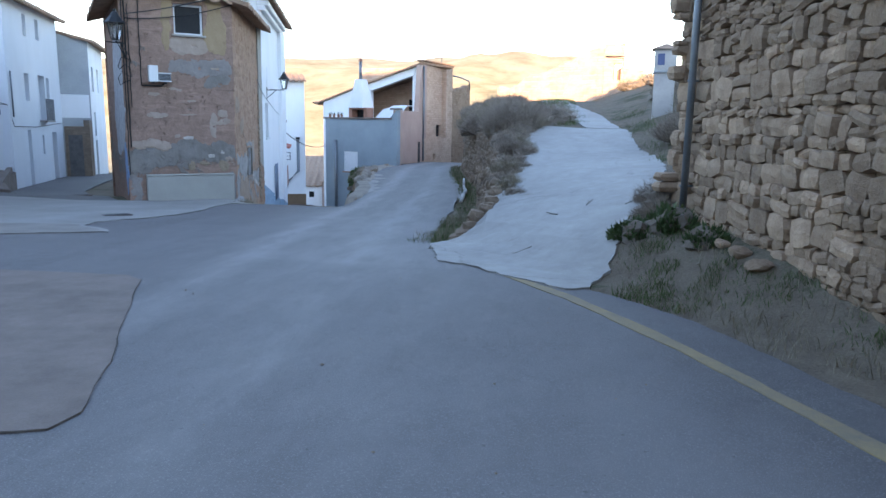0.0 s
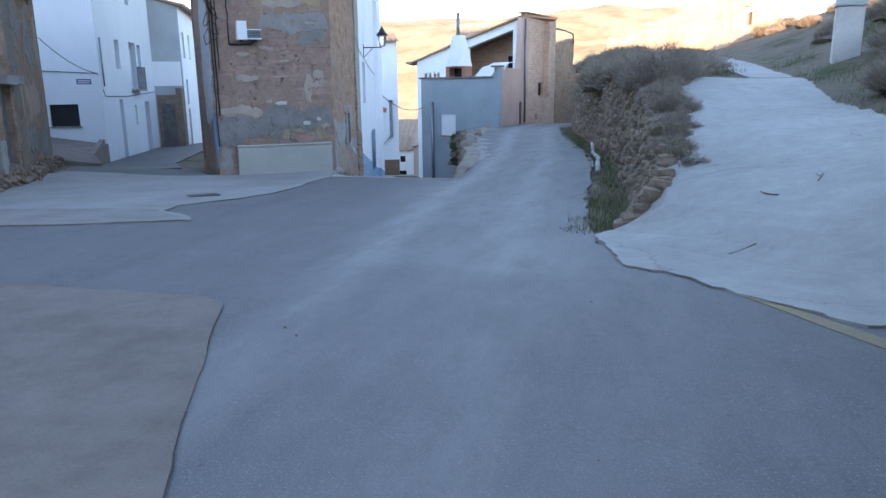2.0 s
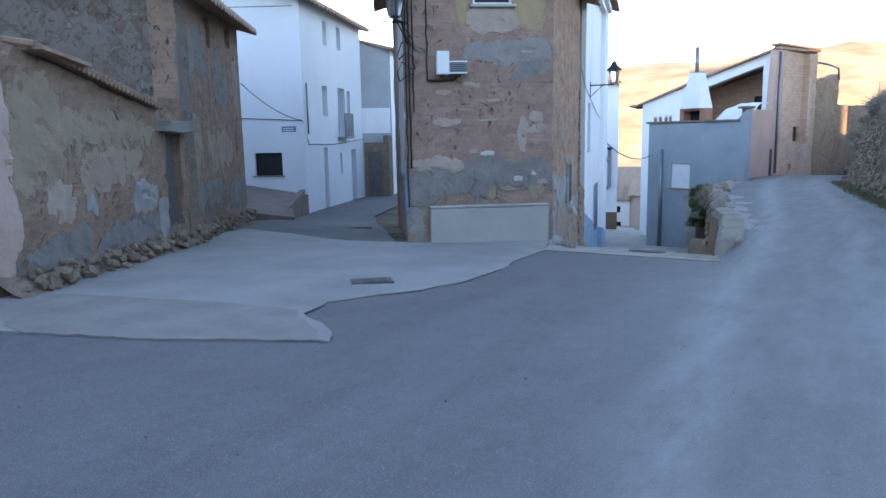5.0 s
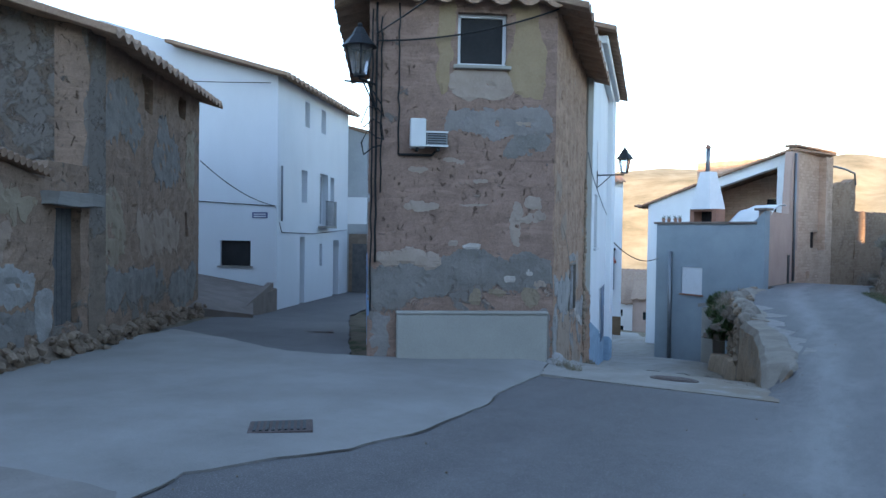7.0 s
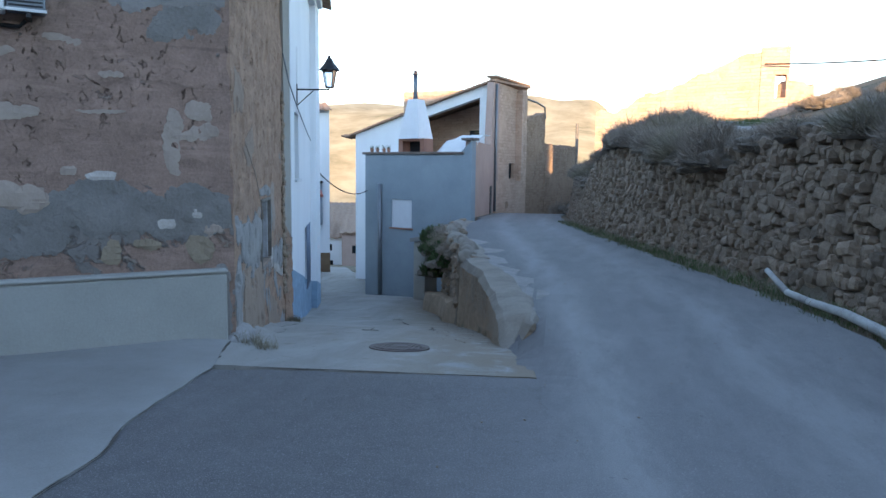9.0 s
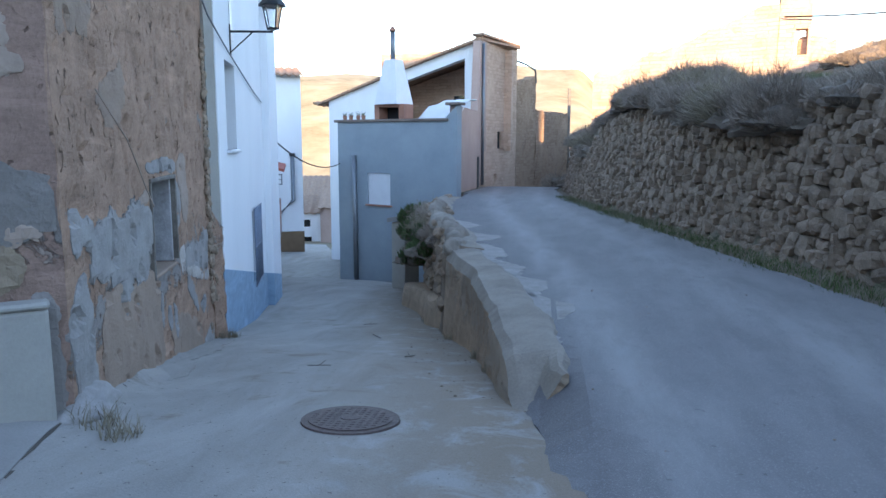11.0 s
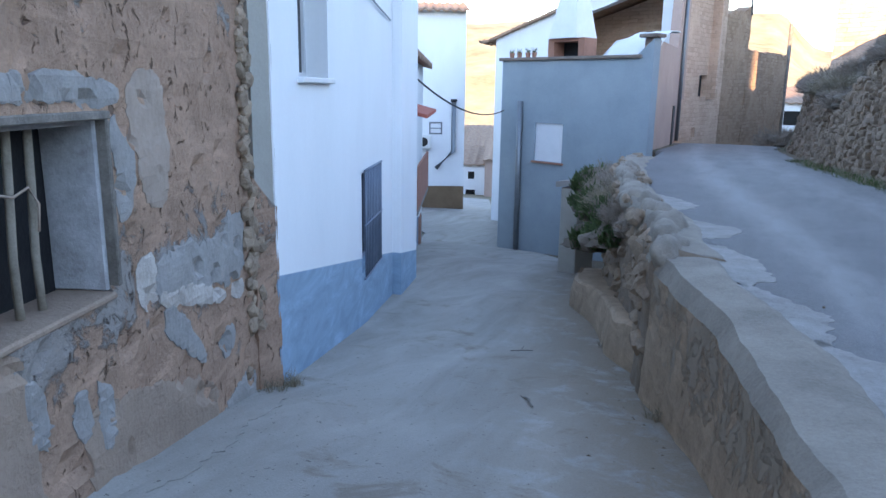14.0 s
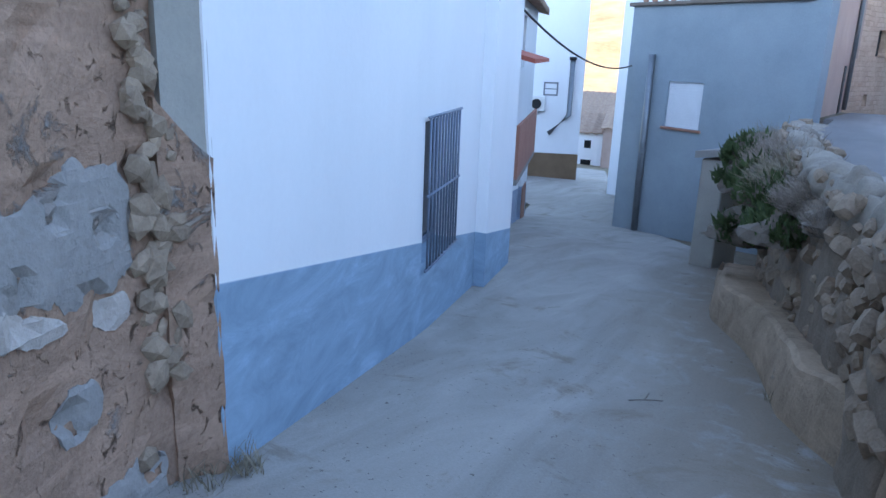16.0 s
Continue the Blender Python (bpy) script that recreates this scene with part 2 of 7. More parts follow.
def masonry_material(name, dark, light, joint):
    """Coursed masonry half hidden under worn render."""
    m = mat(name, 0.95, 0, 0.15)
    n = Net(m)
    v = n.t.nodes.new("ShaderNodeCombineXYZ")
    n.link(n.math("ADD", n.math("ADD", n.axis(0), n.axis(1)), n.math("MULTIPLY", n.noise(2.5, 4), 0.16)), v.inputs[0])
    n.link(n.math("ADD", n.axis(2), n.math("MULTIPLY", n.noise(1.6, 4), 0.14)), v.inputs[1])
    b = n.t.nodes.new("ShaderNodeTexBrick")
    for key, value in (("Scale", 1.0), ("Brick Width", 0.36), ("Row Height", 0.14), ("Mortar Size", 0.014), ("Mortar Smooth", 0.6)):
        b.inputs[key].default_value = value
    b.inputs["Color1"].default_value = (*dark, 1)
    b.inputs["Color2"].default_value = (*light, 1)
    b.inputs["Mortar"].default_value = (*joint, 1)
    n.link(v.outputs[0], b.inputs["Vector"])
    worn = n.noise(0.9, 7, 0.65, None, 0.6)
    fine = n.noise(14, 5, 0.7)
    flat = n.ramp(n.math("ADD", n.math("MULTIPLY", worn, 0.6), n.math("MULTIPLY", fine, 0.4)), [(0.32, dark), (0.66, light)])
    c = n.mix(n.math("ADD", 0.1, n.math("MULTIPLY", n.step(worn, 0.58, 0.42), 0.5)), flat, b.outputs["Color"])
    h0 = n.math("MULTIPLY", b.outputs["Fac"], -0.6)
    n.color(c)
    n.bump(n.math("ADD", h0, n.math("ADD", fine, n.math("MULTIPLY", worn, 1.5))), 0.025, 0.8)
    return m


M_BRICKTOWER = masonry_material("tan_masonry", (0.44, 0.285, 0.2), (0.64, 0.455, 0.345), (0.35, 0.24, 0.175))
M_RUIN = masonry_material("ruin_masonry", (0.26, 0.165, 0.11), (0.43, 0.29, 0.2), (0.22, 0.15, 0.105))
M_TILE = speckled("clay_tile", (0.2, 0.12, 0.08), (0.4, 0.26, 0.18), 3.0, 30, 0.9, vary=0.4)
# near-black; behind openings this colour stands in for the shade of unlit rooms
M_DARK = speckled("painted_dark", (0.01, 0.01, 0.011), (0.022, 0.022, 0.024), 2, 20, 0.6)
M_BENCH = speckled("smooth_render", (0.3, 0.282, 0.248), (0.39, 0.37, 0.328), 1.0, 40, 0.88)
M_RETAIN = old_wall_material("retaining_render", (0.35, 0.248, 0.172), (0.32, 0.25, 0.19), (0.38, 0.295, 0.22), -0.5, 0.3)


# ---- mesh helpers ----
def lerp(v, nodes):
    if v <= nodes[0][0]:
        return nodes[0][1]
    for (a, x), (b, y) in zip(nodes, nodes[1:]):
        if v <= b:
            return x + (y - x) * (v - a) / (b - a)
    return nodes[-1][1]


def smooth(t):
    t = min(1.0, max(0.0, t))
    return t * t * (3 - 2 * t)


def wobble(x, y, z=0.0, s=1.0):
    return noise.noise(Vector((x * s, y * s, z * s)))


def mesh_object(name, verts, faces, material, parent=None, label="", soft=False):
    me = bpy.data.meshes.new(name)
    me.from_pydata(verts, [], faces)
    me.update()
    if soft:
        me.polygons.foreach_set("use_smooth", [True] * len(me.polygons))
    me.materials.append(material)
    ob = new(name, me)
    ob.parent = parent
    if label:
        ob["label"] = label
    return ob


def part(name, bm, material, parent, label="", soft=False):
    bmesh.ops.recalc_face_normals(bm, faces=bm.faces)
    me = bpy.data.meshes.new(name)
    bm.to_mesh(me)
    bm.free()
    if soft:
        me.polygons.foreach_set("use_smooth", [True] * len(me.polygons))
    me.materials.append(material)
    ob = new(name, me)
    ob.parent = parent
    if label:
        ob["label"] = label
    return ob


def thing(name, label, category, group="", kind=""):
    return tagged(new(name), label, category, group, kind)


def box(bm, x0, x1, y0, y1, z0, z1, m=None, bevel=0.0):
    made = bmesh.ops.create_cube(bm, size=1.0, matrix=Matrix.LocRotScale(((x0 + x1) / 2, (y0 + y1) / 2, (z0 + z1) / 2), None, (abs(x1 - x0), abs(y1 - y0), abs(z1 - z0))))
    vs = made["verts"]
    if bevel:
        es = list({e for v in vs for e in v.link_edges})
        got = bmesh.ops.bevel(bm, geom=es, offset=bevel, segments=1, affect="EDGES")
        vs = list({v for f in got["faces"] for v in f.verts} | {v for v in vs if v.is_valid})
    if m is not None:
        bmesh.ops.transform(bm, matrix=m, verts=[v for v in vs if v.is_valid])


def box_part(name, dims, material, parent, m=None, bevel=0.0, label=""):
    bm = bmesh.new()
    box(bm, *dims, m, bevel)
    return part(name, bm, material, parent, label)


def rod(bm, a, b, r0, r1=None, seg=8):
    a, b = Vector(a), Vector(b)
    d = b - a
    m = Matrix.Translation((a + b) / 2) @ d.to_track_quat("Z", "Y").to_matrix().to_4x4()
    bmesh.ops.create_cone(bm, cap_ends=True, segments=seg, radius1=r0, radius2=r0 if r1 is None else r1, depth=d.length, matrix=m)


def rods_part(name, chain, r, material, parent, label="", seg=8):
    """One tube along a chain of points."""
    pts = [Vector(p) for p in chain]
    verts, faces = [], []
    for i, p in enumerate(pts):
        d = (pts[min(i + 1, len(pts) - 1)] - pts[max(i - 1, 0)]).normalized()
        side = d.cross(Vector((0, 0, 1)) if abs(d.z) < 0.9 else Vector((1, 0, 0))).normalized()
        up = side.cross(d)
        for k in range(seg):
            a = 2 * math.pi * k / seg
            verts.append(p + r * (math.cos(a) * side + math.sin(a) * up))
    for i in range(len(pts) - 1):
        for k in range(seg):
            faces.append((i * seg + k, i * seg + (k + 1) % seg, (i + 1) * seg + (k + 1) % seg, (i + 1) * seg + k))
    faces += [tuple(range(seg))[::-1], tuple(range((len(pts) - 1) * seg, len(pts) * seg))]
    return mesh_object(name, verts, faces, material, parent, label, True)


def wall_frame(p, q):
    """Matrix whose x runs along the wall, y into it (away from the street), z up."""
    d = (Vector((q[0], q[1], 0)) - Vector((p[0], p[1], 0))).normalized()
    return Matrix(((d.x, -d.y, 0, p[0]), (d.y, d.x, 0, p[1]), (0, 0, 1, 0), (0, 0, 0, 1)))


def wall(name, p, q, z0, top, thick, material, parent=None, holes=(), step=0.5, relief=None, ragged=0.0, label=""):
    """A wall from p to q, facing the side on the right of that way. top: height, or function of the way along; holes: (u0, u1, z0, z1)."""
    length = math.hypot(q[0] - p[0], q[1] - p[1])
    topf = top if callable(top) else (lambda u: top)
    zmax = max(topf(length * i / 40) for i in range(41))

    def lines(a, b, extra):
        k = max(1, round((b - a) / step))
        out = sorted({round(a + (b - a) * i / k, 4) for i in range(k + 1)} | {round(v, 4) for v in extra if a < v < b})
        keep = [out[0]]
        hard = {round(v, 4) for v in extra}
        for v in out[1:]:
            if v - keep[-1] > step * 0.3 or v in hard or v == out[-1]:
                if v - keep[-1] <= step * 0.3 and keep[-1] not in hard and len(keep) > 1:
                    keep.pop()
                keep.append(v)
        return keep

    us = lines(0.0, length, [v for h in holes for v in h[:2]])
    zs = lines(z0, zmax, [v for h in holes for v in h[2:]])
    m = wall_frame(p, q)
    nu, nz = len(us), len(zs)
    verts = []
    for back in (0, 1):
        for u in us:
            t = topf(u) + (ragged * wobble(u * 2.3, p[0], p[1]) if ragged else 0)
            for z in zs:
                zz = min(z, t)
                d = thick if back else (-relief(u, zz) if relief else 0.0)
                verts.append(m @ Vector((u, d, zz)))
    faces = []
    solid = set()
    for i in range(nu - 1):
        for j in range(nz - 1):
            uc, zc = (us[i] + us[i + 1]) / 2, (zs[j] + zs[j + 1]) / 2
            if zs[j] >= max(topf(us[i]), topf(us[i + 1])) - 1e-4:
                continue
            if any(h[0] < uc < h[1] and h[2] < zc < h[3] for h in holes):
                continue
            solid.add((i, j))
    n = nu * nz

    def at(i, j, back=0):
        return back * n + i * nz + j

    for i, j in solid:
        faces.append((at(i, j), at(i + 1, j), at(i + 1, j + 1), at(i, j + 1)))
        faces.append((at(i, j + 1, 1), at(i + 1, j + 1, 1), at(i + 1, j, 1), at(i, j, 1)))
        if (i - 1, j) not in solid:
            faces.append((at(i, j), at(i, j + 1), at(i, j + 1, 1), at(i, j, 1)))
        if (i + 1, j) not in solid:
            faces.append((at(i + 1, j), at(i + 1, j, 1), at(i + 1, j + 1, 1), at(i + 1, j + 1)))
        if (i, j - 1) not in solid:
            faces.append((at(i, j), at(i, j, 1), at(i + 1, j, 1), at(i + 1, j)))
        if (i, j + 1) not in solid:
            faces.append((at(i, j + 1), at(i + 1, j + 1), at(i + 1, j + 1, 1), at(i, j + 1, 1)))
    ob = mesh_object(name, verts, faces, material, parent, label)
    return ob


def prism(name, outline, z0, z1, material, parent=None, label=""):
    """Closed upright block over an outline of corner points."""
    n = len(outline)
    z1s = z1 if isinstance(z1, (list, tuple)) else [z1] * n
    verts = [(x, y, z0) for x, y in outline] + [(x, y, z) for (x, y), z in zip(outline, z1s)]
    faces = [tuple(range(n))[::-1], tuple(range(n, 2 * n))] + [(i, (i + 1) % n, n + (i + 1) % n, n + i) for i in range(n)]
    return mesh_object(name, verts, faces, material, parent, label)


def inside(x, y, poly):
    hit = False
    for (x0, y0), (x1, y1) in zip(poly, poly[1:] + poly[:1]):
        if (y0 > y) != (y1 > y) and x < (x1 - x0) * (y - y0) / (y1 - y0) + x0:
            hit = not hit
    return hit


def drape(name, outline, lift, material, step=0.5, rag=0.05, label="", category="", kind="structure", edge=0.03, joint=0.0, grain=0.14):
    """A thin sheet laid over the ground within an uneven outline."""
    from mathutils.geometry import delaunay_2d_cdt

    rim = []
    for (x0, y0), (x1, y1) in zip(outline, outline[1:] + outline[:1]):
        k = max(1, int(math.hypot(x1 - x0, y1 - y0) / grain))
        nx, ny = -(y1 - y0), x1 - x0
        ln = math.hypot(nx, ny) or 1
        for i in range(k):
            f = i / k
            x, y = x0 + (x1 - x0) * f, y0 + (y1 - y0) * f
            w = rag * (wobble(x, y, 3.1, 1.3) + 0.6 * wobble(x, y, 7.7, 4.5))
            if grain < 0.1:
                w += rag * (0.55 * wobble(x, y, 2.2, 11.0) + 0.35 * wobble(x, y, 5.2, 26.0))
            rim.append((x + nx / ln * w, y + ny / ln * w))
    inner = []
    xs, ys = [p[0] for p in rim], [p[1] for p in rim]
    gx = min(xs)
    while gx < max(xs):
        gy = min(ys)
        while gy < max(ys):
            if inside(gx, gy, rim):
                inner.append((gx, gy))
            gy += step
        gx += step
    pts = [Vector(p) for p in rim + inner]
    k = len(rim)
    vs, _, fs, *_ = delaunay_2d_cdt(pts, [(i, (i + 1) % k) for i in range(k)], [], 1, 1e-4)
    verts = [(v.x, v.y, ground_z(v.x, v.y) + lift) for v in vs]
    faces = [tuple(f) for f in fs]
    base = len(verts)
    verts += [(v.x, v.y, ground_z(v.x, v.y) - edge) for v in vs[:k]]
    faces += [(i, base + i, base + (i + 1) % k, (i + 1) % k) for i in range(k)]
    ob = mesh_object(name, verts, faces, material)
    bm = bmesh.new()
    bm.from_mesh(ob.data)
    bmesh.ops.recalc_face_normals(bm, faces=bm.faces)
    up = sum(f.normal.z * f.calc_area() for f in bm.faces)
    if up < 0:
        bmesh.ops.reverse_faces(bm, faces=bm.faces)
    bm.to_mesh(ob.data)
    bm.free()
    if joint:
        strip, quads = [], []
        for i, v in enumerate(vs[:k]):
            a, b = vs[(i - 1) % k], vs[(i + 1) % k]
            t = (b - a).normalized()
            sign = 1.0 if area(rim) > 0 else -1.0
            w = joint * max(0.0, 0.18 + 0.5 * wobble(v.x, v.y, 4.0, 1.1) + 0.45 * wobble(v.x, v.y, 9.0, 5.0))
            for d in (-0.006, w):
                x, y = v.x + t.y * d * sign, v.y - t.x * d * sign
                strip.append((x, y, ground_z(x, y) + lift * 0.5 + 0.009))
        for i in range(k):
            j = (i + 1) % k
            if wobble(vs[i].x, vs[i].y, 2.0, 2.1) > -0.18:
                quads.append((2 * i, 2 * j, 2 * j + 1, 2 * i + 1))
        tagged(mesh_object("dirt_joint", strip, quads, M_JOINT), "thin dark line of dirt along a concrete edge", "dirt", "", "structure")
    return tagged(ob, label, category, "", kind)


def area(poly):
    return sum(a[0] * b[1] - b[0] * a[1] for a, b in zip(poly, poly[1:] + poly[:1]))


# ---- ground ----
ROAD_Z = [(-12, 0.8), (-0.6, 0.69), (6.6, 0.59), (9.7, 0.48), (12.5, 0.38), (16.7, 0.19), (19.5, 0.2), (24, 0.22), (34, 0.15), (44, -0.08), (48, -0.32), (56, -0.9), (70, -3)]
ALLEY_Z = [(16.6, 0.19), (18.2, 0.0), (20.5, -0.36), (22.8, -0.82), (26, -1.42), (30, -1.9), (33.5, -2.35), (40.2, -3.5), (52, -4.35), (72, -7.0)]
UPPER_X = [(16.6, -1.8), (18.6, -2.25), (19.1, -2.34), (20.76, -2.62), (22.65, -2.98), (24.5, -3.55), (26, -3.75), (29, -4.5), (32, -4.9), (34.5, -5.1), (38, -4.9), (48, -5.2)]
DIVIDE_X = [(16.6, -5.2), (18, -5.6), (23, -8.0), (30, -11.0), (48, -20.0), (72, -40)]
BANK_X = [(9.4, 1.85), (10.5, 1.8), (11.3, 2.05), (12.5, 2.12), (15.7, 1.93), (18.8, 1.58), (20.3, 1.36), (24.3, 0.62), (30, -0.25), (36, -0.95), (42, -1.2), (50, -0.4), (60, 2.5), (80, 8)]
VERGE_X = [(-30, 10), (-8, 7.6), (0, 6.4), (3.9, 5.55), (5.8, 4.85), (6.8, 3.95), (9.4, 1.85)]


def hill_z(x, y):
    h = 0.69 + 0.165 * (min(y, 18.5) - 9.2) + 0.03 * max(0.0, y - 18.5)
    h += 0.28 * (x - 2.92) * min(1.0, max(0.0, 1 - (y - 9) / 7))
    brow = 1 - smooth((x - lerp(y, BANK_X) - 0.7) / 2.5)
    h += brow * (0.45 * wobble(y, 2.0, 0, 0.33) * smooth((y - 17) / 4) + 0.25 * smooth((y - 26) / 2) - 1.45 * smooth((y - 30.5) / 6))
    h += 0.05 * max(0.0, min(y, 34.0) - 18.5) * smooth((x - lerp(y, BANK_X) - 0.7) / 2.2)
    if x > 5.4:
        h += 0.32 * min(x - 5.4, 16) * smooth((y - 10) / 5)
    if y < 9.2:
        h = max(min(h, 1.15), 0.55 + 0.0 * x)
    return h


def ground_z(x, y):
    road = lerp(y, ROAD_Z)
    z = road
    if x < -6:
        z -= 0.65 * smooth((y - 16) / 8) * smooth((-6 - x) / 4) + 0.05 * max(0.0, min(y, 60) - 32)
    if x > -2 and 14 < y < 36:
        z += min(0.28, 0.075 * (x + 2)) * smooth((y - 14) / 4) * smooth((36 - y) / 8)
    if y > 16.6:
        xp, xd = lerp(y, UPPER_X) + 0.22, lerp(y, DIVIDE_X)
        a = lerp(y, ALLEY_Z)
        if y > 38:
            xp -= 0.4 * (y - 38)
        t = smooth((xp - x) / 0.3 + 0.5) * smooth((x - xd) / 1.0)
        z += (a - z) * t
    line = lerp(y, BANK_X) if y > 9.4 else lerp(y, VERGE_X)
    if x > line:
        width = 0.45 if y > 11 else (1.6 if y < 9 else 1.6 - 1.15 * (y - 9) / 2)
        z += (hill_z(x, y) - z) * smooth((x - line) / width)
    if y > 50 or abs(x) > 26:
        side = smooth((x - 1 - 0.06 * (y - 50)) / (8 + 0.05 * max(0, y - 50)) + 0.3)
        left = lerp(y, [(0, 0), (48, -4.4), (72, -7), (140, -15), (260, -21), (330, -18), (480, 22), (640, 60), (900, 74), (3000, 80)])
        right = lerp(y, [(0, 3), (48, 3.3), (90, 4.5), (130, 1), (200, -10), (300, -18), (480, 10), (700, 34), (3000, 50)])
        far = left + (right - left) * side
        far += wobble(x, y, 1.0, 0.012) * 0.02 * max(0, y - 80) + wobble(x, y, 5.0, 0.05) * min(3, 0.008 * max(0, y - 80))
        t = max(smooth((y - 50) / 16), smooth((abs(x) - 26) / 20) if y > -5 else 0)
        z += (far - z) * t
    # unseen ridge added behind the view to cut off the low sun
    if y < -10:
        z += (11.5 - z) * smooth((-10 - y) / 16)
    return z


def spread(lo, hi, fine, far):
    out = [lo + fine * i for i in range(int((hi - lo) / fine) + 1)]
    s, v, w = fine, out[-1], fine
    while v < far:
        s *= 1.16
        v += s
        out.append(v)
    s, v = fine, out[0]
    while v > -far:
        s *= 1.16
        v -= s
        out.insert(0, v)
    return out


ROAD_EDGE = [(-11.5, 7.0), (-9, -9), (7.2, -9), (6.3, 0), (5.5, 3.9), (4.8, 5.8), (3.9, 6.95), (1.7, 9.6), (1.55, 10.6), (1.4, 12.4), (1.25, 14.5), (1.08, 18.5), (0.86, 20.3), (0.12, 24.5), (-0.7, 30), (-1.3, 36), (-1.5, 42), (-0.6, 50), (2, 58), (-2, 60), (-3.2, 50), (-4.3, 44), (-4.7, 38.4), (-4.75, 35), (-4.3, 30), (-3.45, 25.6), (-3.2, 24.4), (-2.65, 22.6), (-2.3, 20.76), (-2.2, 18.8), (-2.0, 16.9), (-4.75, 16.4), (-7.4, 16.0), (-14, 24), (-18, 33), (-21, 33), (-17, 23.0), (-12.2, 16.8), (-9.6, 12.6), (-8.4, 10.4)]
ALLEY_EDGE = [(-4.9, 16.55), (-1.85, 16.85), (-2.22, 18.8), (-2.56, 20.7), (-2.95, 22.6), (-3.5, 24.5), (-3.72, 26.4), (-4.45, 29), (-4.85, 32), (-5.05, 34), (-9, 41), (-13, 52), (-20, 72), (-32, 72), (-21, 50), (-13, 42), (-10, 32), (-9.2, 29.5), (-6.8, 22.6), (-5.8, 19.7), (-5.3, 17.9)]


def build_ground():
    xs, ys = spread(-13, 9, 0.22, 2600), spread(3, 42, 0.25, 2600)
    verts = []
    for x in xs:
        for y in ys:
            z = ground_z(x, y)
            if x > lerp(y, BANK_X if y > 9.4 else VERGE_X):
                z += 0.03 * wobble(x, y, 0, 2.2)
            elif -32 < x < 10 and -10 < y < 73 and (inside(x, y, ROAD_EDGE) or inside(x, y, ALLEY_EDGE)):
                z -= 0.08
            verts.append((x, y, z))
    n = len(ys)
    faces = [(i * n + j, (i + 1) * n + j, (i + 1) * n + j + 1, i * n + j + 1) for i in range(len(xs) - 1) for j in range(n - 1)]
    ob = mesh_object("ground", verts, faces, M_GROUND, None, "", True)
    tagged(ob, "dry earth and scrub grass running up the hillside", "ground", "", "structure")


def ground_material():
    m = mat("ground_earth", 0.98, 0, 0.1)
    n = Net(m)
    big = n.noise(0.5, 7, 0.65)
    mid = n.noise(3.0, 6, 0.7)
    fine = n.noise(45, 4, 0.7)
    c = n.ramp(n.math("ADD", n.math("MULTIPLY", mid, 0.5), n.math("MULTIPLY", fine, 0.5)), [(0.3, (0.1, 0.078, 0.057)), (0.55, (0.195, 0.155, 0.115)), (0.75, (0.3, 0.255, 0.2))])
    g = n.ramp(fine, [(0.3, (0.04, 0.046, 0.024)), (0.7, (0.11, 0.112, 0.062))])
    c = n.mix(n.step(n.math("ADD", n.math("MULTIPLY", big, 0.6), n.math("MULTIPLY", mid, 0.4)), 0.5, 0.6), c, g)
    far = n.step(n.axis(1), 60, 110)
    broad = n.noise(0.035, 8, 0.7)
    hills = n.ramp(broad, [(0.3, (0.22, 0.19, 0.11)), (0.46, (0.36, 0.29, 0.18)), (0.64, (0.46, 0.38, 0.25))])
    c = n.mix(far, c, hills)
    n.color(c)
    n.bump(n.math("ADD", mid, fine), 0.03, 0.8)
    return m


M_GROUND = ground_material()
build_ground()
road = drape("road", ROAD_EDGE, 0.012, M_ASPHALT, 0.3, 0.06, "worn grey asphalt road with cracks and pale dust", "road")
alley_ob = drape("alley_pavement", ALLEY_EDGE, 0.022, M_ALLEY, 0.4, 0.03, "rough grey concrete paving of the sloping alley", "pavement", joint=0.025)
edge_dirt = alley_ob.data.attributes.new("dirt", "FLOAT", "POINT")
for i, v in enumerate(alley_ob.data.vertices):
    gap = lerp(v.co.y, UPPER_X) - v.co.x
    edge_dirt.data[i].value = max(0.0, min(1.0, 1.25 - gap / 1.5))

TRACK = [(-9, 2.2), (2, 0.9), (6, 0.5), (10, 0.0), (14, -0.5), (18, -0.65), (22, -1.05), (26, -1.6), (30, -2.2), (36, -2.9), (44, -2.95), (50, -2.0), (60, 0)]
dust = road.data.attributes.new("dust", "FLOAT", "POINT")
for v, d in zip(road.data.vertices, dust.data):
    off = v.co.x - lerp(v.co.y, TRACK)
    near = max(math.exp(-((abs(off) - 0.72) / 0.36) ** 2), 0.66 * math.exp(-((off - 1.0) / 2.3) ** 2))
    d.value = near * (1.0 if v.co.y > 8 else 0.72)
drape("concrete_pavement", [(-9.0, 8.6), (-6.34, 8.62), (-4.65, 9.4), (-3.6, 9.86), (-3.75, 10.05), (-4.55, 10.55), (-4.76, 11.1), (-4.5, 11.7), (-4.24, 12.2), (-4.13, 12.9), (-4.22, 14.1), (-4.5, 15.4), (-4.62, 16.4), (-5.05, 17.75), (-7.1, 16.2), (-8.3, 15.7), (-10.2, 16.1), (-11.7, 16.3), (-10.5, 13.6), (-8.7, 10.2), (-8.3, 8.9)], 0.03, M_CONCRETE, 0.5, 0.06, "pale concrete pavement with a broken edge", "pavement", joint=0.05)
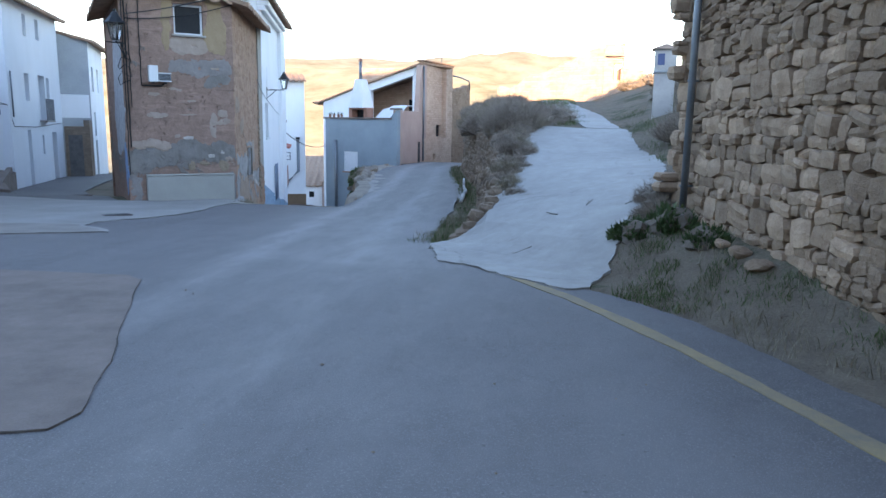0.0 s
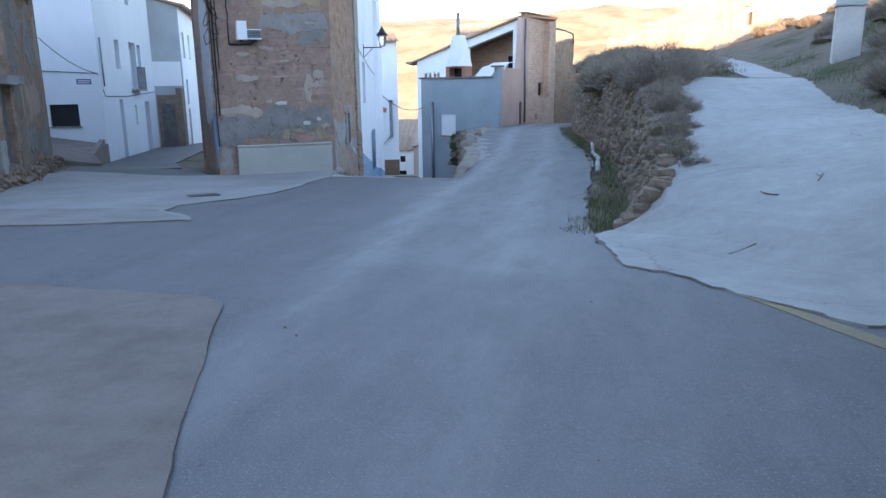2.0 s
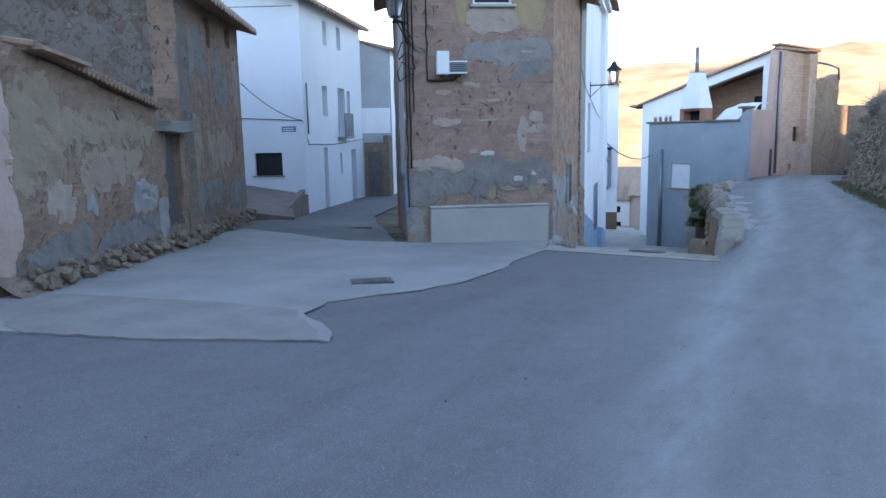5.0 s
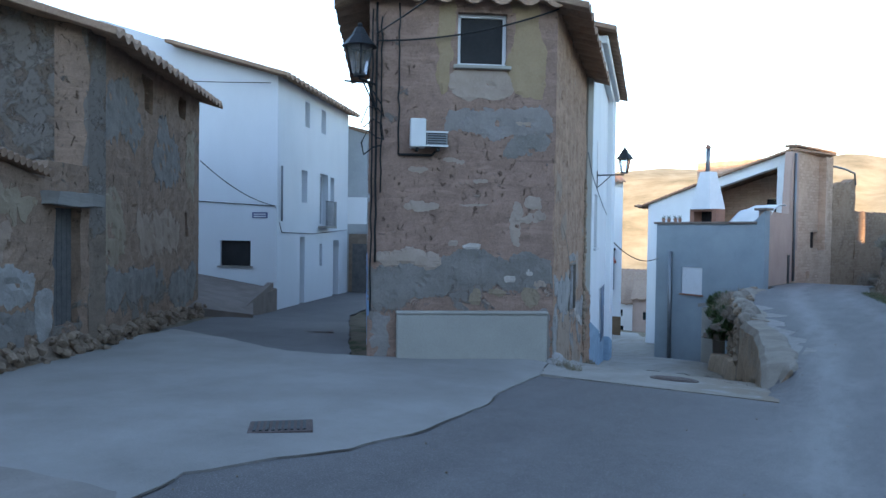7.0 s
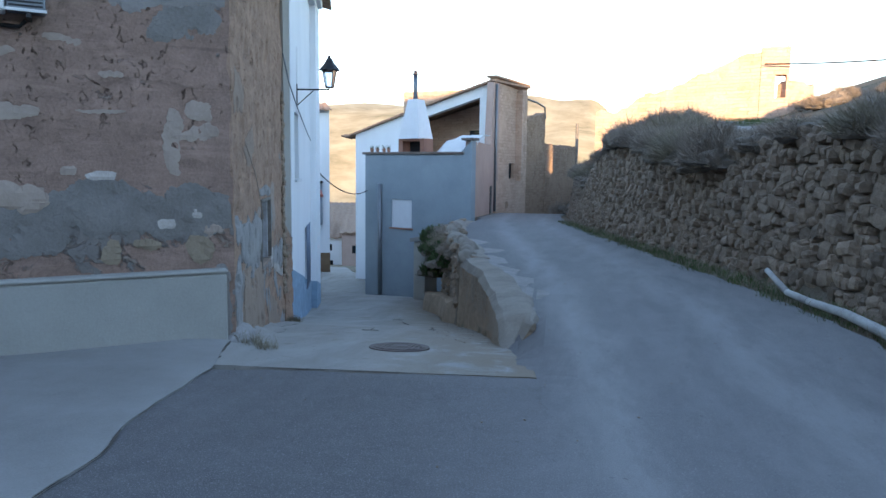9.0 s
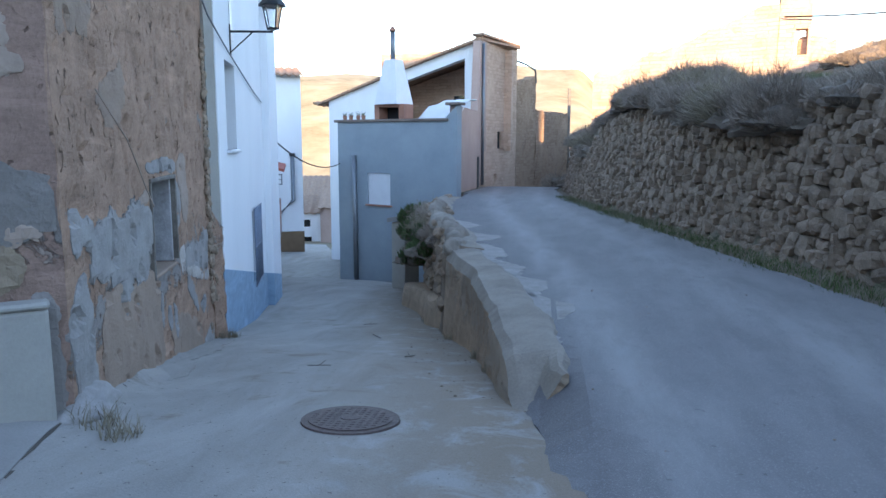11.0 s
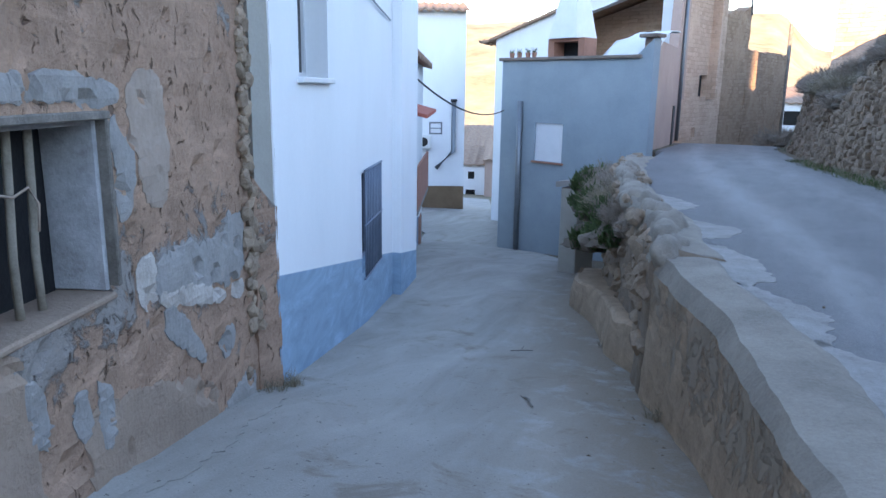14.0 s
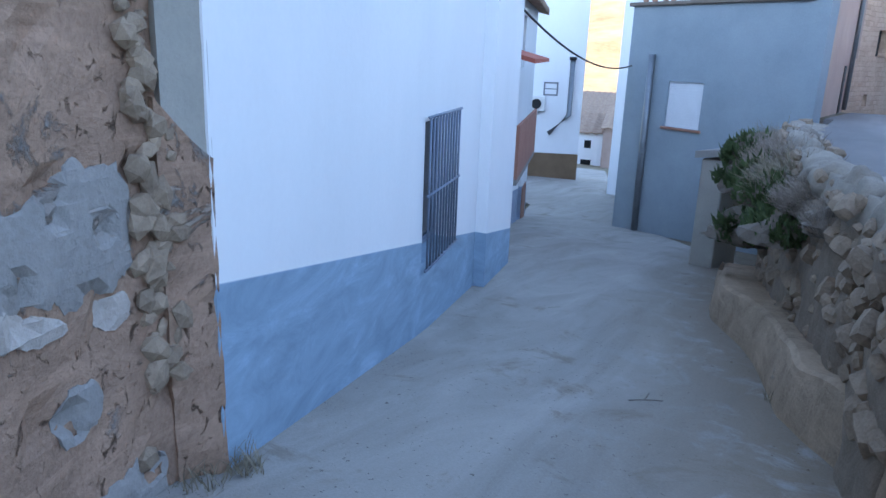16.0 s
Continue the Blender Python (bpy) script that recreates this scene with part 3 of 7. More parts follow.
drape("concrete_slab", [(-5.0, 6.1), (-2.68, 6.39), (-1.15, 6.45), (-0.88, 6.25), (-0.3, 5.1), (0.3, 3.95), (0.83, 2.84), (0.8, 2.6), (0.5, 2.5), (-1.5, 2.1), (-5, 1.7)], 0.026, M_SLAB, 0.6, 0.03, "rough concrete slab let into the asphalt", "slab", joint=0.03)
RAMP_EDGE = [(1.66, 9.95), (1.9, 9.05), (2.05, 8.4), (2.4, 8.16), (2.7, 7.84), (3.64, 6.88), (3.92, 7.0), (4.25, 7.9), (4.75, 9.6), (5.35, 11.3), (5.5, 13), (5.45, 15), (5.35, 18.6), (2.65, 18.6), (2.8, 16.5), (2.85, 15.2), (2.78, 13.9), (2.6, 12.8), (2.5, 11.7), (2.2, 11.0), (1.88, 10.5)]
drape("concrete_ramp", RAMP_EDGE, 0.034, M_RAMP, 0.4, 0.08, "pale concrete ramp climbing beside the road", "ramp", edge=0.05, joint=0.035, grain=0.08)
drape("wheel_track", [(2.4, 18.7), (3.2, 18.7), (3.0, 24), (2.0, 32), (0.6, 45), (-0.4, 45), (1.1, 32), (2.1, 24)], 0.04, M_RAMP, 0.5, 0.1, "pale concrete wheel track on the hill", "track")
drape("wheel_track", [(4.3, 18.7), (5.2, 18.7), (5.0, 24), (4.2, 32), (3.4, 45), (2.2, 45), (3.1, 32), (4.0, 24)], 0.04, M_RAMP, 0.5, 0.1, "pale concrete wheel track on the hill", "track")


# ---- roofs ----
def tile_roof(name, p, q, z, back, rise, parent, over=0.35, wave=0.2, thick=0.09, label="curved clay roof tiles", climb=0.0):
    """Rows of curved tiles from the eave p-q (height z) back over the house."""
    m = wall_frame(p, q)
    length = math.hypot(q[0] - p[0], q[1] - p[1])
    nu = int(length / (wave / 6)) + 1
    run = [(-over + (back + over) * i / 10) for i in range(11)]
    verts, faces = [], []
    for side in (0, 1):
        for i in range(nu + 1):
            u = length * i / nu
            k = u / wave
            bump = 0.055 * abs(math.sin(math.pi * k)) * (1.0 if int(k) % 2 else -0.6)
            for j, d in enumerate(run):
                jit = 0.02 * wobble(int(k) * 3.7, j * 1.3, z)
                verts.append(m @ Vector((u, d + (jit if j == 0 else 0), z + climb * u + (d * rise / back) + bump + jit * 0.5 + (0 if side == 0 else -thick))))
    k = len(run)
    n = (nu + 1) * k
    for i in range(nu):
        for j in range(k - 1):
            a = i * k + j
            faces.append((a, a + k, a + k + 1, a + 1))
            faces.append((n + a + 1, n + a + k + 1, n + a + k, n + a))
        a, b = i * k, i * k + k - 1
        faces.append((a, n + a, n + a + k, a + k))
        faces.append((b, b + k, n + b + k, n + b))
    for j in range(k - 1):
        for a in (j, nu * k + j):
            faces.append((a, a + 1, n + a + 1, n + a))
    return mesh_object(name, verts, faces, M_TILE, parent, label)


def rough(amp, s=3.0, seed=0.0, pits=0.0):
    def f(u, z):
        v = amp * (wobble(u, z, seed, s) + 0.5 * wobble(u, z, seed + 9, s * 3.1))
        if pits:
            k = wobble(u, z * 0.8, seed + 4, 6.0)
            if k > 0.33:
                v -= pits * min(1.0, (k - 0.33) * 7)
        return v
    return f


# ---- corner house ----
FL, FR, SB, BL = (-7.19, 16.14), (-5.03, 17.8), (-6.37, 22.6), (-10.4, 20.4)
corner = thing("corner_house", "tall narrow house with peeling brown earth render", "house")
wall("front_wall", FL, FR, -0.3, 5.5, 0.4, M_CORNER, corner, [(1.26, 1.98, 4.46, 5.22)], 0.12, rough(0.02, 2.2, 1.0, 0.015))
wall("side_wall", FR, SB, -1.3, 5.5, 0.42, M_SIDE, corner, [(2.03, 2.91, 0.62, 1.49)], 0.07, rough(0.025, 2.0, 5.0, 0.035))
wall("back_wall", (-6.85, 22.34), BL, -1.3, 5.5, 0.4, M_CORNER, corner)
wall("left_wall", BL, FL, -0.8, 5.5, 0.4, M_CORNER, corner, (), 0.3, rough(0.02, 2.2, 3.0))
prism("ceiling", [(-7.3, 16.6), (-5.4, 18.1), (-6.6, 22.2), (-9.9, 20.2)], 5.3, 5.42, M_DARK, corner)
tile_roof("roof", (-7.35, 15.95), (-4.85, 17.87), 5.45, 3.5, 0.9, corner, 0.15)
tile_roof("roof", (-4.85, 17.6), (-6.3, 22.7), 5.42, 3.2, 0.9, corner, 0.35)
tile_roof("roof", (-10.5, 20.3), (-7.2, 15.9), 5.42, 3.0, 0.9, corner, 0.35)

bench = thing("rendered_plinth", "smooth pale cement plinth against the house wall", "plinth")
fm = wall_frame(FL, FR)
box_part("block", (0.42, 2.62, -0.14, 0.05, -0.1, 0.86), M_BENCH, bench, fm, 0.02)
box_part("cap", (0.41, 2.63, -0.15, 0.05, 0.862, 0.905), M_BENCH, bench, fm, 0.015)

# ---- white house with the blue base ----
WA, WB, WC = (-6.24, 22.62), (-8.12, 29.1), (-8.37, 30.1)
wbh = thing("white_house", "whitewashed house with a blue painted base", "house")
wall("street_wall", WA, WB, -2.4, 6.3, 0.35, M_WHITEBLUE, wbh, [(0.75, 1.75, 1.72, 2.95), (3.33, 4.5, -0.68, 0.6)], 0.4)
wall("pilaster", (-7.71, 28.2), (-8.26, 30.1), -2.4, 6.3, 0.35, M_WHITEBLUE, wbh, (), 0.5)
wall("end_wall", WC, (-13, 28.6), -2.6, 6.3, 0.3, M_WHITE, wbh)
wall("front_wall", (-11, 21.9), (-6.6, 22.95), -1.5, 6.3, 0.3, M_WHITE, wbh)
tile_roof("roof", (-6.1, 22.3), (-8.35, 30.2), 6.45, 4, 1.1, wbh, 0.4)

# ---- left old house ----
LA, LB, LC, LD = (-7.85, 9.3), (-10.45, 13.92), (-15.2, 19.65), (-16.0, 11.0)
old = thing("old_house", "tall derelict house with grey crumbling render", "house")
wall("street_wall", LB, LC, -0.6, lambda u: 4.9 + 0.045 * u, 0.45, M_OLD, old, [(2.7, 3.3, 4.15, 4.8), (5.45, 6.0, 4.45, 4.9), (6.0, 6.32, 1.85, 2.4)], 0.14, rough(0.035, 2.0, 8.0, 0.03))
wall("gable_wall", LD, LB, 0.0, lambda u: 5.0 + 0.25 * (6.2 - u) * (1 if u > 2 else 0.3), 0.45, M_OLDGREY, old, (), 0.14, rough(0.03, 2.0, 12.0, 0.03))
wall("far_wall", LC, (-20.0, 16.5), -0.6, 5.2, 0.45, M_OLDGREY, old)
tile_roof("roof", (-10.25, 13.65), (-15.4, 19.9), 4.92, 3.6, 1.0, old, 0.5, climb=0.045)
lean = thing("lean_to", "low stained lean-to wall with a plank door", "shed")
wall("wall", LA, LB, 0.0, lambda u: lerp(u, [(0, 3.35), (0.6, 3.3), (0.9, 3.25), (4.3, 2.65), (4.35, 2.9), (6, 2.9)]), 0.4, M_OLD, lean, [(4.5, 5.1, 0.72, 2.3)], 0.1, rough(0.04, 1.6, 15.0, 0.03))
wall("end_wall", (-12, 6.5), LA, 0.0, 3.3, 0.4, M_STONE, lean, (), 0.2, rough(0.06, 3, 17))

# ---- white house on the left street ----
VA, VB, VL = (-16.64, 23.72), (-19.35, 30.3), (-24.0, 20.7)
lwh = thing("white_townhouse", "three-storey whitewashed house with small deep windows", "house")
wall("street_wall", VA, VB, -1.2, 6.75, 0.35, M_TOWN, lwh, [(1.9, 2.35, -0.44, 1.8), (2.0, 2.55, 2.95, 4.03), (3.8, 4.7, 2.2, 4.05), (3.82, 4.1, 0.75, 1.55), (5.3, 6.0, -0.5, 1.65), (2.3, 2.75, 5.5, 6.35), (3.9, 4.4, 5.5, 6.35), (4.95, 5.4, 3.1, 4.0)], 0.5)
wall("gable_wall", VL, VA, -1.2, lambda u: lerp(u, [(0, 8.2), (2, 8.6), (7.95, 6.75)]), 0.35, M_TOWN, lwh, [(6.1, 7.1, 0.9, 1.68)], 0.5)
tile_roof("roof", (-16.4, 23.3), (-19.5, 30.6), 6.8, 3.5, 1.0, lwh, 0.4)

# ---- blue-grey annex and tower house ----
AA, AB = (-9.68, 40.2), (-4.9, 37.86)
TC, TD = (-4.56, 44.03), (-3.245, 47.86)
annex = thing("annex_house", "house with a blue-grey annex, pink wall and roofed terrace", "house")
am = wall_frame(AA, AB)
wall("annex_wall", AA, AB, -4.3, lambda u: 2.5 if u < 4.95 else 3.02, 0.3, M_BLUEGREY, annex, [(1.42, 2.48, -0.48, 0.66)], 0.6)
wall("pink_wall", (AB[0] + 0.018, AB[1] + 0.32), TC, -1.0, lambda u: 3.02 if u < 5.03 else 5.85, 0.3, M_PINK, annex, (), 0.6)
wall("left_wall", (-10.8, 47.4), (AA[0] + 0.02, AA[1] + 0.3), -5.0, 2.5, 0.3, M_BLUEGREY, annex)
prism("terrace_floor", [(-9.5, 40.4), (-4.9, 38.1), (-4.7, 44), (-10.6, 47.3)], 1.3, 1.45, M_SLAB, annex)
wall("tower_wall", TC, TD, -1.2, 6.1, 0.3, M_BRICKTOWER, annex, [(1.75, 2.5, 1.5, 2.25), (1.4, 1.75, 0.05, 0.4)], 0.35, rough(0.012, 2, 4))
gd = (-0.897, 0.441)
GA = (TC[0] + gd[0] * 8.6, TC[1] + gd[1] * 8.6)
wall("gable_wall", GA, (GA[0] - gd[0] * 4.3, GA[1] - gd[1] * 4.3), -5.0, lambda u: lerp(u, [(0, 3.7), (4.2, 4.85)]), 0.3, M_WHITE, annex, (), 0.6)
wall("white_column", (GA[0] - gd[0] * 7.75, GA[1] - gd[1] * 7.75), (GA[0] - gd[0] * 8.2, GA[1] - gd[1] * 8.2), 1.4, 5.85, 0.35, M_WHITE, annex, (), 0.6)
wall("pink_return", (GA[0] - gd[0] * 8.2, GA[1] - gd[1] * 8.2), (TC[0], TC[1]), 1.4, 5.9, 0.35, M_PINK, annex, (), 0.6)
beam = [(4.2, 4.35), (7.9, 5.3), (7.9, 5.8), (4.2, 4.85)]
bq = wall_frame(GA, TC)
mesh_object("white_beam", [bq @ Vector((u, d, z)) for d in (-0.02, 0.33) for u, z in beam], [(0, 1, 2, 3), (7, 6, 5, 4), (0, 4, 5, 1), (1, 5, 6, 2), (2, 6, 7, 3), (3, 7, 4, 0)], M_WHITE, annex)
wall("tower_back", TD, (-10, 50), -1, 6.1, 0.3, M_BRICKTOWER, annex)

# ---- ruins along the upper road ----
ruin = thing("ruined_wall", "broken brown masonry walls of a ruined building", "ruin")
wall("wall", (-3.24, 47.9), (-2.36, 50.5), -1.2, lambda u: 4.5 + 0.2 * u, 0.5, M_RUIN, ruin, (), 0.3, rough(0.08, 1.5, 2), 0.2)
wall("wall", (-2.34, 50.55), (-0.55, 55.7), -1.8, lambda u: 3.4, 0.5, M_RUIN, ruin, (), 0.3, rough(0.08, 1.5, 3), 0.2)

# ---- big white house down the alley ----
bigw = thing("white_house", "tall plain white house with a brown base", "house")
wall("front_wall", (-20.5, 49.2), (-14.97, 51.65), -5.4, 5.3, 0.3, M_WHITE, bigw, (), 1.0)
wall("side_wall", (-14.97, 51.65), (-17.5, 58), -6, 5.3, 0.3, M_WHITE, bigw, (), 1.0)

# ---- stone house on the right ----
stone_house = thing("stone_wall_house", "high wall of rough tan limestone rubble", "stone wall")
wall("backing", (5.18, 9.3), (7.73, -1.0), 0.2, 6.0, 0.5, M_MORTAR, stone_house, (), 0.4, None)

# unseen block added behind the view; keeps the low sun off the village
row = thing("house_row", "added plain wall behind the view that blocks the low sun", "house")
wall("street_wall", (15.6, -14.0), (-45, -14.0), -0.5, 13.9, 0.4, M_BENCH, row, (), 3.0)
wall("end_wall", (15.6, -24.0), (15.6, -14.02), -0.5, 13.9, 0.4, M_BENCH, row, (), 3.0)

# ---- more materials ----
def tint(name, c, rough=0.6, metal=0.0, spec=0.4, d=0.7):
    return speckled(name, tuple(d * v for v in c), c, 3.0, 50, rough, 0.002, metal, spec)


M_OCHRE = speckled("ochre_render", (0.29, 0.2, 0.115), (0.38, 0.27, 0.165), 1.8, 30, 0.92)
M_GREYRENDER = speckled("grey_render", (0.2, 0.175, 0.158), (0.31, 0.275, 0.25), 2.5, 35, 0.93, 0.012)
M_BLUERENDER = speckled("bluish_lime", (0.24, 0.218, 0.2), (0.37, 0.345, 0.322), 4.0, 35, 0.93, 0.012)
M_SMEAR = speckled("thin_lime_smear", (0.31, 0.23, 0.18), (0.42, 0.325, 0.262), 4.0, 35, 0.93)
M_RUBBLE = speckled("tan_rubble", (0.2, 0.14, 0.098), (0.42, 0.31, 0.22), 4.0, 40, 0.97, 0.012, vary=0.4)
M_LIME = speckled("lime_flake", (0.38, 0.32, 0.275), (0.53, 0.47, 0.415), 5.0, 40, 0.93, 0.008)
M_WALLTOP = speckled("worn_cement_top", (0.18, 0.15, 0.12), (0.315, 0.268, 0.218), 2.2, 45, 0.94, 0.012)
M_CEMENT = speckled("cement_strip", (0.33, 0.31, 0.27), (0.43, 0.4, 0.35), 1.5, 40, 0.9)
M_METAL = tint("galvanised", (0.24, 0.26, 0.28), 0.5, 0.7)
M_IRON = tint("black_iron", (0.025, 0.026, 0.028), 0.5, 0.3)
M_CABLE = tint("black_cable", (0.012, 0.012, 0.013), 0.6)
M_PLASTIC = tint("white_plastic", (0.72, 0.72, 0.7), 0.5, d=0.9)
M_PAINT_WHITE = tint("white_paint", (0.72, 0.73, 0.74), 0.5, d=0.88)
M_WOODOLD = speckled("weathered_wood", (0.1, 0.085, 0.07), (0.27, 0.235, 0.2), 6.0, 60, 0.9, 0.006)
M_WOODPOLE = speckled("pale_pole_wood", (0.2, 0.165, 0.125), (0.4, 0.34, 0.27), 6.0, 60, 0.9, 0.004)
M_WOODDOOR = speckled("grey_door_wood", (0.075, 0.072, 0.07), (0.16, 0.15, 0.145), 5.0, 50, 0.85, 0.006)
M_GRILLE = tint("blue_grey_iron", (0.2, 0.25, 0.33), 0.55, 0.2)
M_BROWNBASE = speckled("brown_base", (0.16, 0.1, 0.06), (0.23, 0.15, 0.09), 1.5, 40, 0.9)
M_REDBROWN = speckled("red_brown_board", (0.3, 0.13, 0.09), (0.4, 0.19, 0.14), 2, 40, 0.8)
M_REDTILE = speckled("red_awning", (0.38, 0.09, 0.06), (0.5, 0.14, 0.1), 2, 40, 0.8)
M_GREYHOUSE = speckled("grey_house_render", (0.3, 0.32, 0.33), (0.42, 0.44, 0.45), 0.8, 20, 0.92)
M_BRICKRED = speckled("red_brick", (0.27, 0.13, 0.09), (0.4, 0.2, 0.14), 3, 40, 0.9)
M_YELLOW = speckled("worn_yellow_paint", (0.18, 0.155, 0.12), (0.33, 0.24, 0.12), 3.2, 60, 0.85)
M_GLASS = mat("dark_glass", 0.08, 0, 0.5)
Net(M_GLASS).b.inputs["Base Color"].default_value = (0.015, 0.017, 0.02, 1)
M_LAMPGLASS = mat("lamp_glass", 0.15, 0, 0.5)
M_LAMPGLASS.node_tree.nodes["Principled BSDF"].inputs["Transmission Weight"].default_value = 0.9
M_LEAF = speckled("green_leaves", (0.03, 0.05, 0.018), (0.09, 0.13, 0.045), 6.0, 60, 0.7)
M_GRASS = speckled("grass_blades", (0.042, 0.066, 0.02), (0.115, 0.15, 0.05), 1.2, 30, 0.8)
M_DRYGRASS = speckled("dry_stalks", (0.15, 0.12, 0.08), (0.33, 0.28, 0.2), 2.0, 40, 0.9)
M_TWIG = speckled("grey_brush", (0.18, 0.14, 0.108), (0.38, 0.31, 0.25), 1.2, 40, 0.9)
# darker copy of the brush colour; paints inner shade on the shrub cores
M_BRUSHSHADE = speckled("brush_shade", (0.1, 0.08, 0.062), (0.21, 0.17, 0.135), 3.0, 40, 0.95)
M_BARK = speckled("white_bark", (0.26, 0.245, 0.225), (0.5, 0.485, 0.46), 4.0, 40, 0.8)
M_IRONCOVER = speckled("rusty_cover", (0.075, 0.052, 0.045), (0.155, 0.112, 0.1), 8.0, 90, 0.7, 0.004, 0.3)
M_SIGN = tint("blue_sign", (0.1, 0.13, 0.25), 0.4)
M_TARP = speckled("white_tarpaulin", (0.62, 0.62, 0.6), (0.76, 0.76, 0.74), 1.2, 30, 0.6)


M_FOOT = speckled("earth_spill", (0.15, 0.105, 0.075), (0.33, 0.245, 0.18), 5.0, 40, 0.98, 0.03)
M_SPILL = speckled("cement_spill", (0.2, 0.18, 0.16), (0.34, 0.312, 0.285), 6.0, 50, 0.93, 0.012)
M_STRIP = speckled("older_concrete", (0.175, 0.152, 0.134), (0.27, 0.24, 0.216), 2.0, 60, 0.9)
M_PILLAR = speckled("dusty_whitewash", (0.4, 0.37, 0.34), (0.56, 0.53, 0.49), 1.6, 30, 0.9)
M_LIMEWASH = speckled("bluish_limewash", (0.27, 0.255, 0.245), (0.52, 0.515, 0.52), 5.0, 30, 0.93, 0.01)
M_CLAYFLAT = speckled("smooth_clay_render", (0.285, 0.2, 0.15), (0.385, 0.275, 0.205), 2.2, 35, 0.95, 0.015)
M_DARKRENDER = speckled("dark_grey_render", (0.165, 0.145, 0.127), (0.265, 0.238, 0.212), 3.0, 35, 0.95, 0.02)
M_STRAWRENDER = speckled("straw_render", (0.24, 0.178, 0.12), (0.34, 0.262, 0.185), 2.0, 30, 0.95, 0.015)

# ---- retaining wall between alley and road ----
def ridge_wall(name, y0, y1, step, width, amp, material, label, category, lift=0.05, batter=0.08):
    ys = [y0 + step * i for i in range(int((y1 - y0) / step) + 1)]
    rows = []
    for y in ys:
        x = lerp(y, UPPER_X)
        low = lerp(y, ALLEY_Z) - 0.2
        rise = smooth((y - 18.75) / 1.3)
        broad = min(width, 0.4 + 0.2 * smooth((y - 18.9) / 1.2))
        high = ground_z(x + 0.1 + 0.62 * rise, y) + lift + 0.04 * wobble(x, y, 2.0, 1.7)
        row = []
        for i in range(11):
            f = i / 10
            zz = low + (high - low) * f
            xx = x - batter * (1 - f) + (0.07 if i == 10 else 0) + amp * (wobble(y, zz, 4.0, 2.4) + 0.6 * wobble(y, zz, 8.0, 6.5))
            row.append((xx, y, zz))
        for i in range(1, 9):
            f = i / 8
            xo = x + 0.07 + (broad - 0.07) * f + (0.1 * wobble(y, f, 6.0, 1.9) + 0.03 * wobble(y, f, 2.0, 6.5)) * f
            rim = ground_z(max(xo, x + 0.1 + 0.68 * rise), y) + (0.045 if i < 7 else 0.03 if i == 7 else -0.03)
            row.append((xo, y, high + (rim - high) * min(1.0, 1.6 * f) + 0.25 * amp * wobble(y, f * 2, 3.0, 5.0) * (1 - f)))
        rows.append(row)
    k = len(rows[0])
    verts = [v for r in rows for v in r]
    faces = [(i * k + j, i * k + j + 1, (i + 1) * k + j + 1, (i + 1) * k + j) for i in range(len(rows) - 1) for j in range(k - 1)]
    faces += [tuple(range(k)), tuple(range((len(rows) - 1) * k, len(rows) * k))[::-1]]
    ob = mesh_object(name, verts, faces, material, None, "", material is not M_RETAIN)
    ob.data.materials.append(M_WALLTOP)
    for i, f in enumerate(ob.data.polygons):
        if i % (k - 1) >= 10 and i < len(faces) - 2 and material is M_RETAIN:
            f.material_index = 1
        elif i % (k - 1) >= 9 and i < len(faces) - 2:
            f.material_index = 1
    bm = bmesh.new()
    bm.from_mesh(ob.data)
    bmesh.ops.recalc_face_normals(bm, faces=bm.faces)
    bm.to_mesh(ob.data)
    bm.free()
    return tagged(ob, label, category)


ridge_wall("retaining_wall", 18.75, 24.35, 0.07, 0.52, 0.03, M_RETAIN, "low tan rendered retaining wall along the alley", "retaining wall", 0.02)
ridge_wall("rubble_wall", 24.4, 35.5, 0.08, 0.62, 0.06, M_MORTAR, "crumbling earth and rubble wall overgrown with shrubs", "rubble wall", 0.1)


def ledge():
    verts, faces = [], []
    ys = [24.9 + 0.1 * i for i in range(79)]
    for y in ys:
        x = lerp(y, UPPER_X)
        a = lerp(y, ALLEY_Z)
        out = 0.3 * smooth((y - 25.0) / 1.2) + 0.3 * smooth((y - 27.5) / 2.0) + 0.03 * wobble(y, 0, 3, 2) - 0.05
        top = a + 0.5 + 0.05 * wobble(y, 5, 3, 2.2) - 0.25 * smooth((y - 29) / 3)
        verts += [(x - out - 0.1, y, a - 0.2), (x - out - 0.05, y, a + 0.25), (x - out, y, top - 0.03), (x - out + 0.05, y, top), (x + 0.25, y, top + 0.02)]
    for i in range(len(ys) - 1):
        for j in range(4):
            faces.append((i * 5 + j, i * 5 + j + 1, i * 5 + 5 + j + 1, i * 5 + 5 + j))
    faces += [(0, 1, 2, 3, 4)[::-1], tuple((len(ys) - 1) * 5 + j for j in range(5))]
    return tagged(mesh_object("stone_ledge", verts, faces, M_RETAIN), "low crumbling cement ledge at the foot of the rubble wall", "ledge")


ledge()

post = thing("gate_pillar", "grey rendered pillar with a sloping cement cap", "pillar")
pm = pose(-5.85, 33.5, 0, 0, 0, -20)
box_part("shaft", (-0.28, 0.16, -0.3, 0.5, -2.6, -0.42), M_CEMENT, post, pm, 0.02)
bmp = bmesh.new()
box(bmp, -0.36, 0.5, -0.4, 0.6, -0.42, -0.3)
for v in bmp.verts:
    v.co.z += 0.16 * (v.co.x + 0.4)
bmesh.ops.transform(bmp, matrix=pm, verts=bmp.verts)
part("cap", bmp, M_CONCRETE, post)


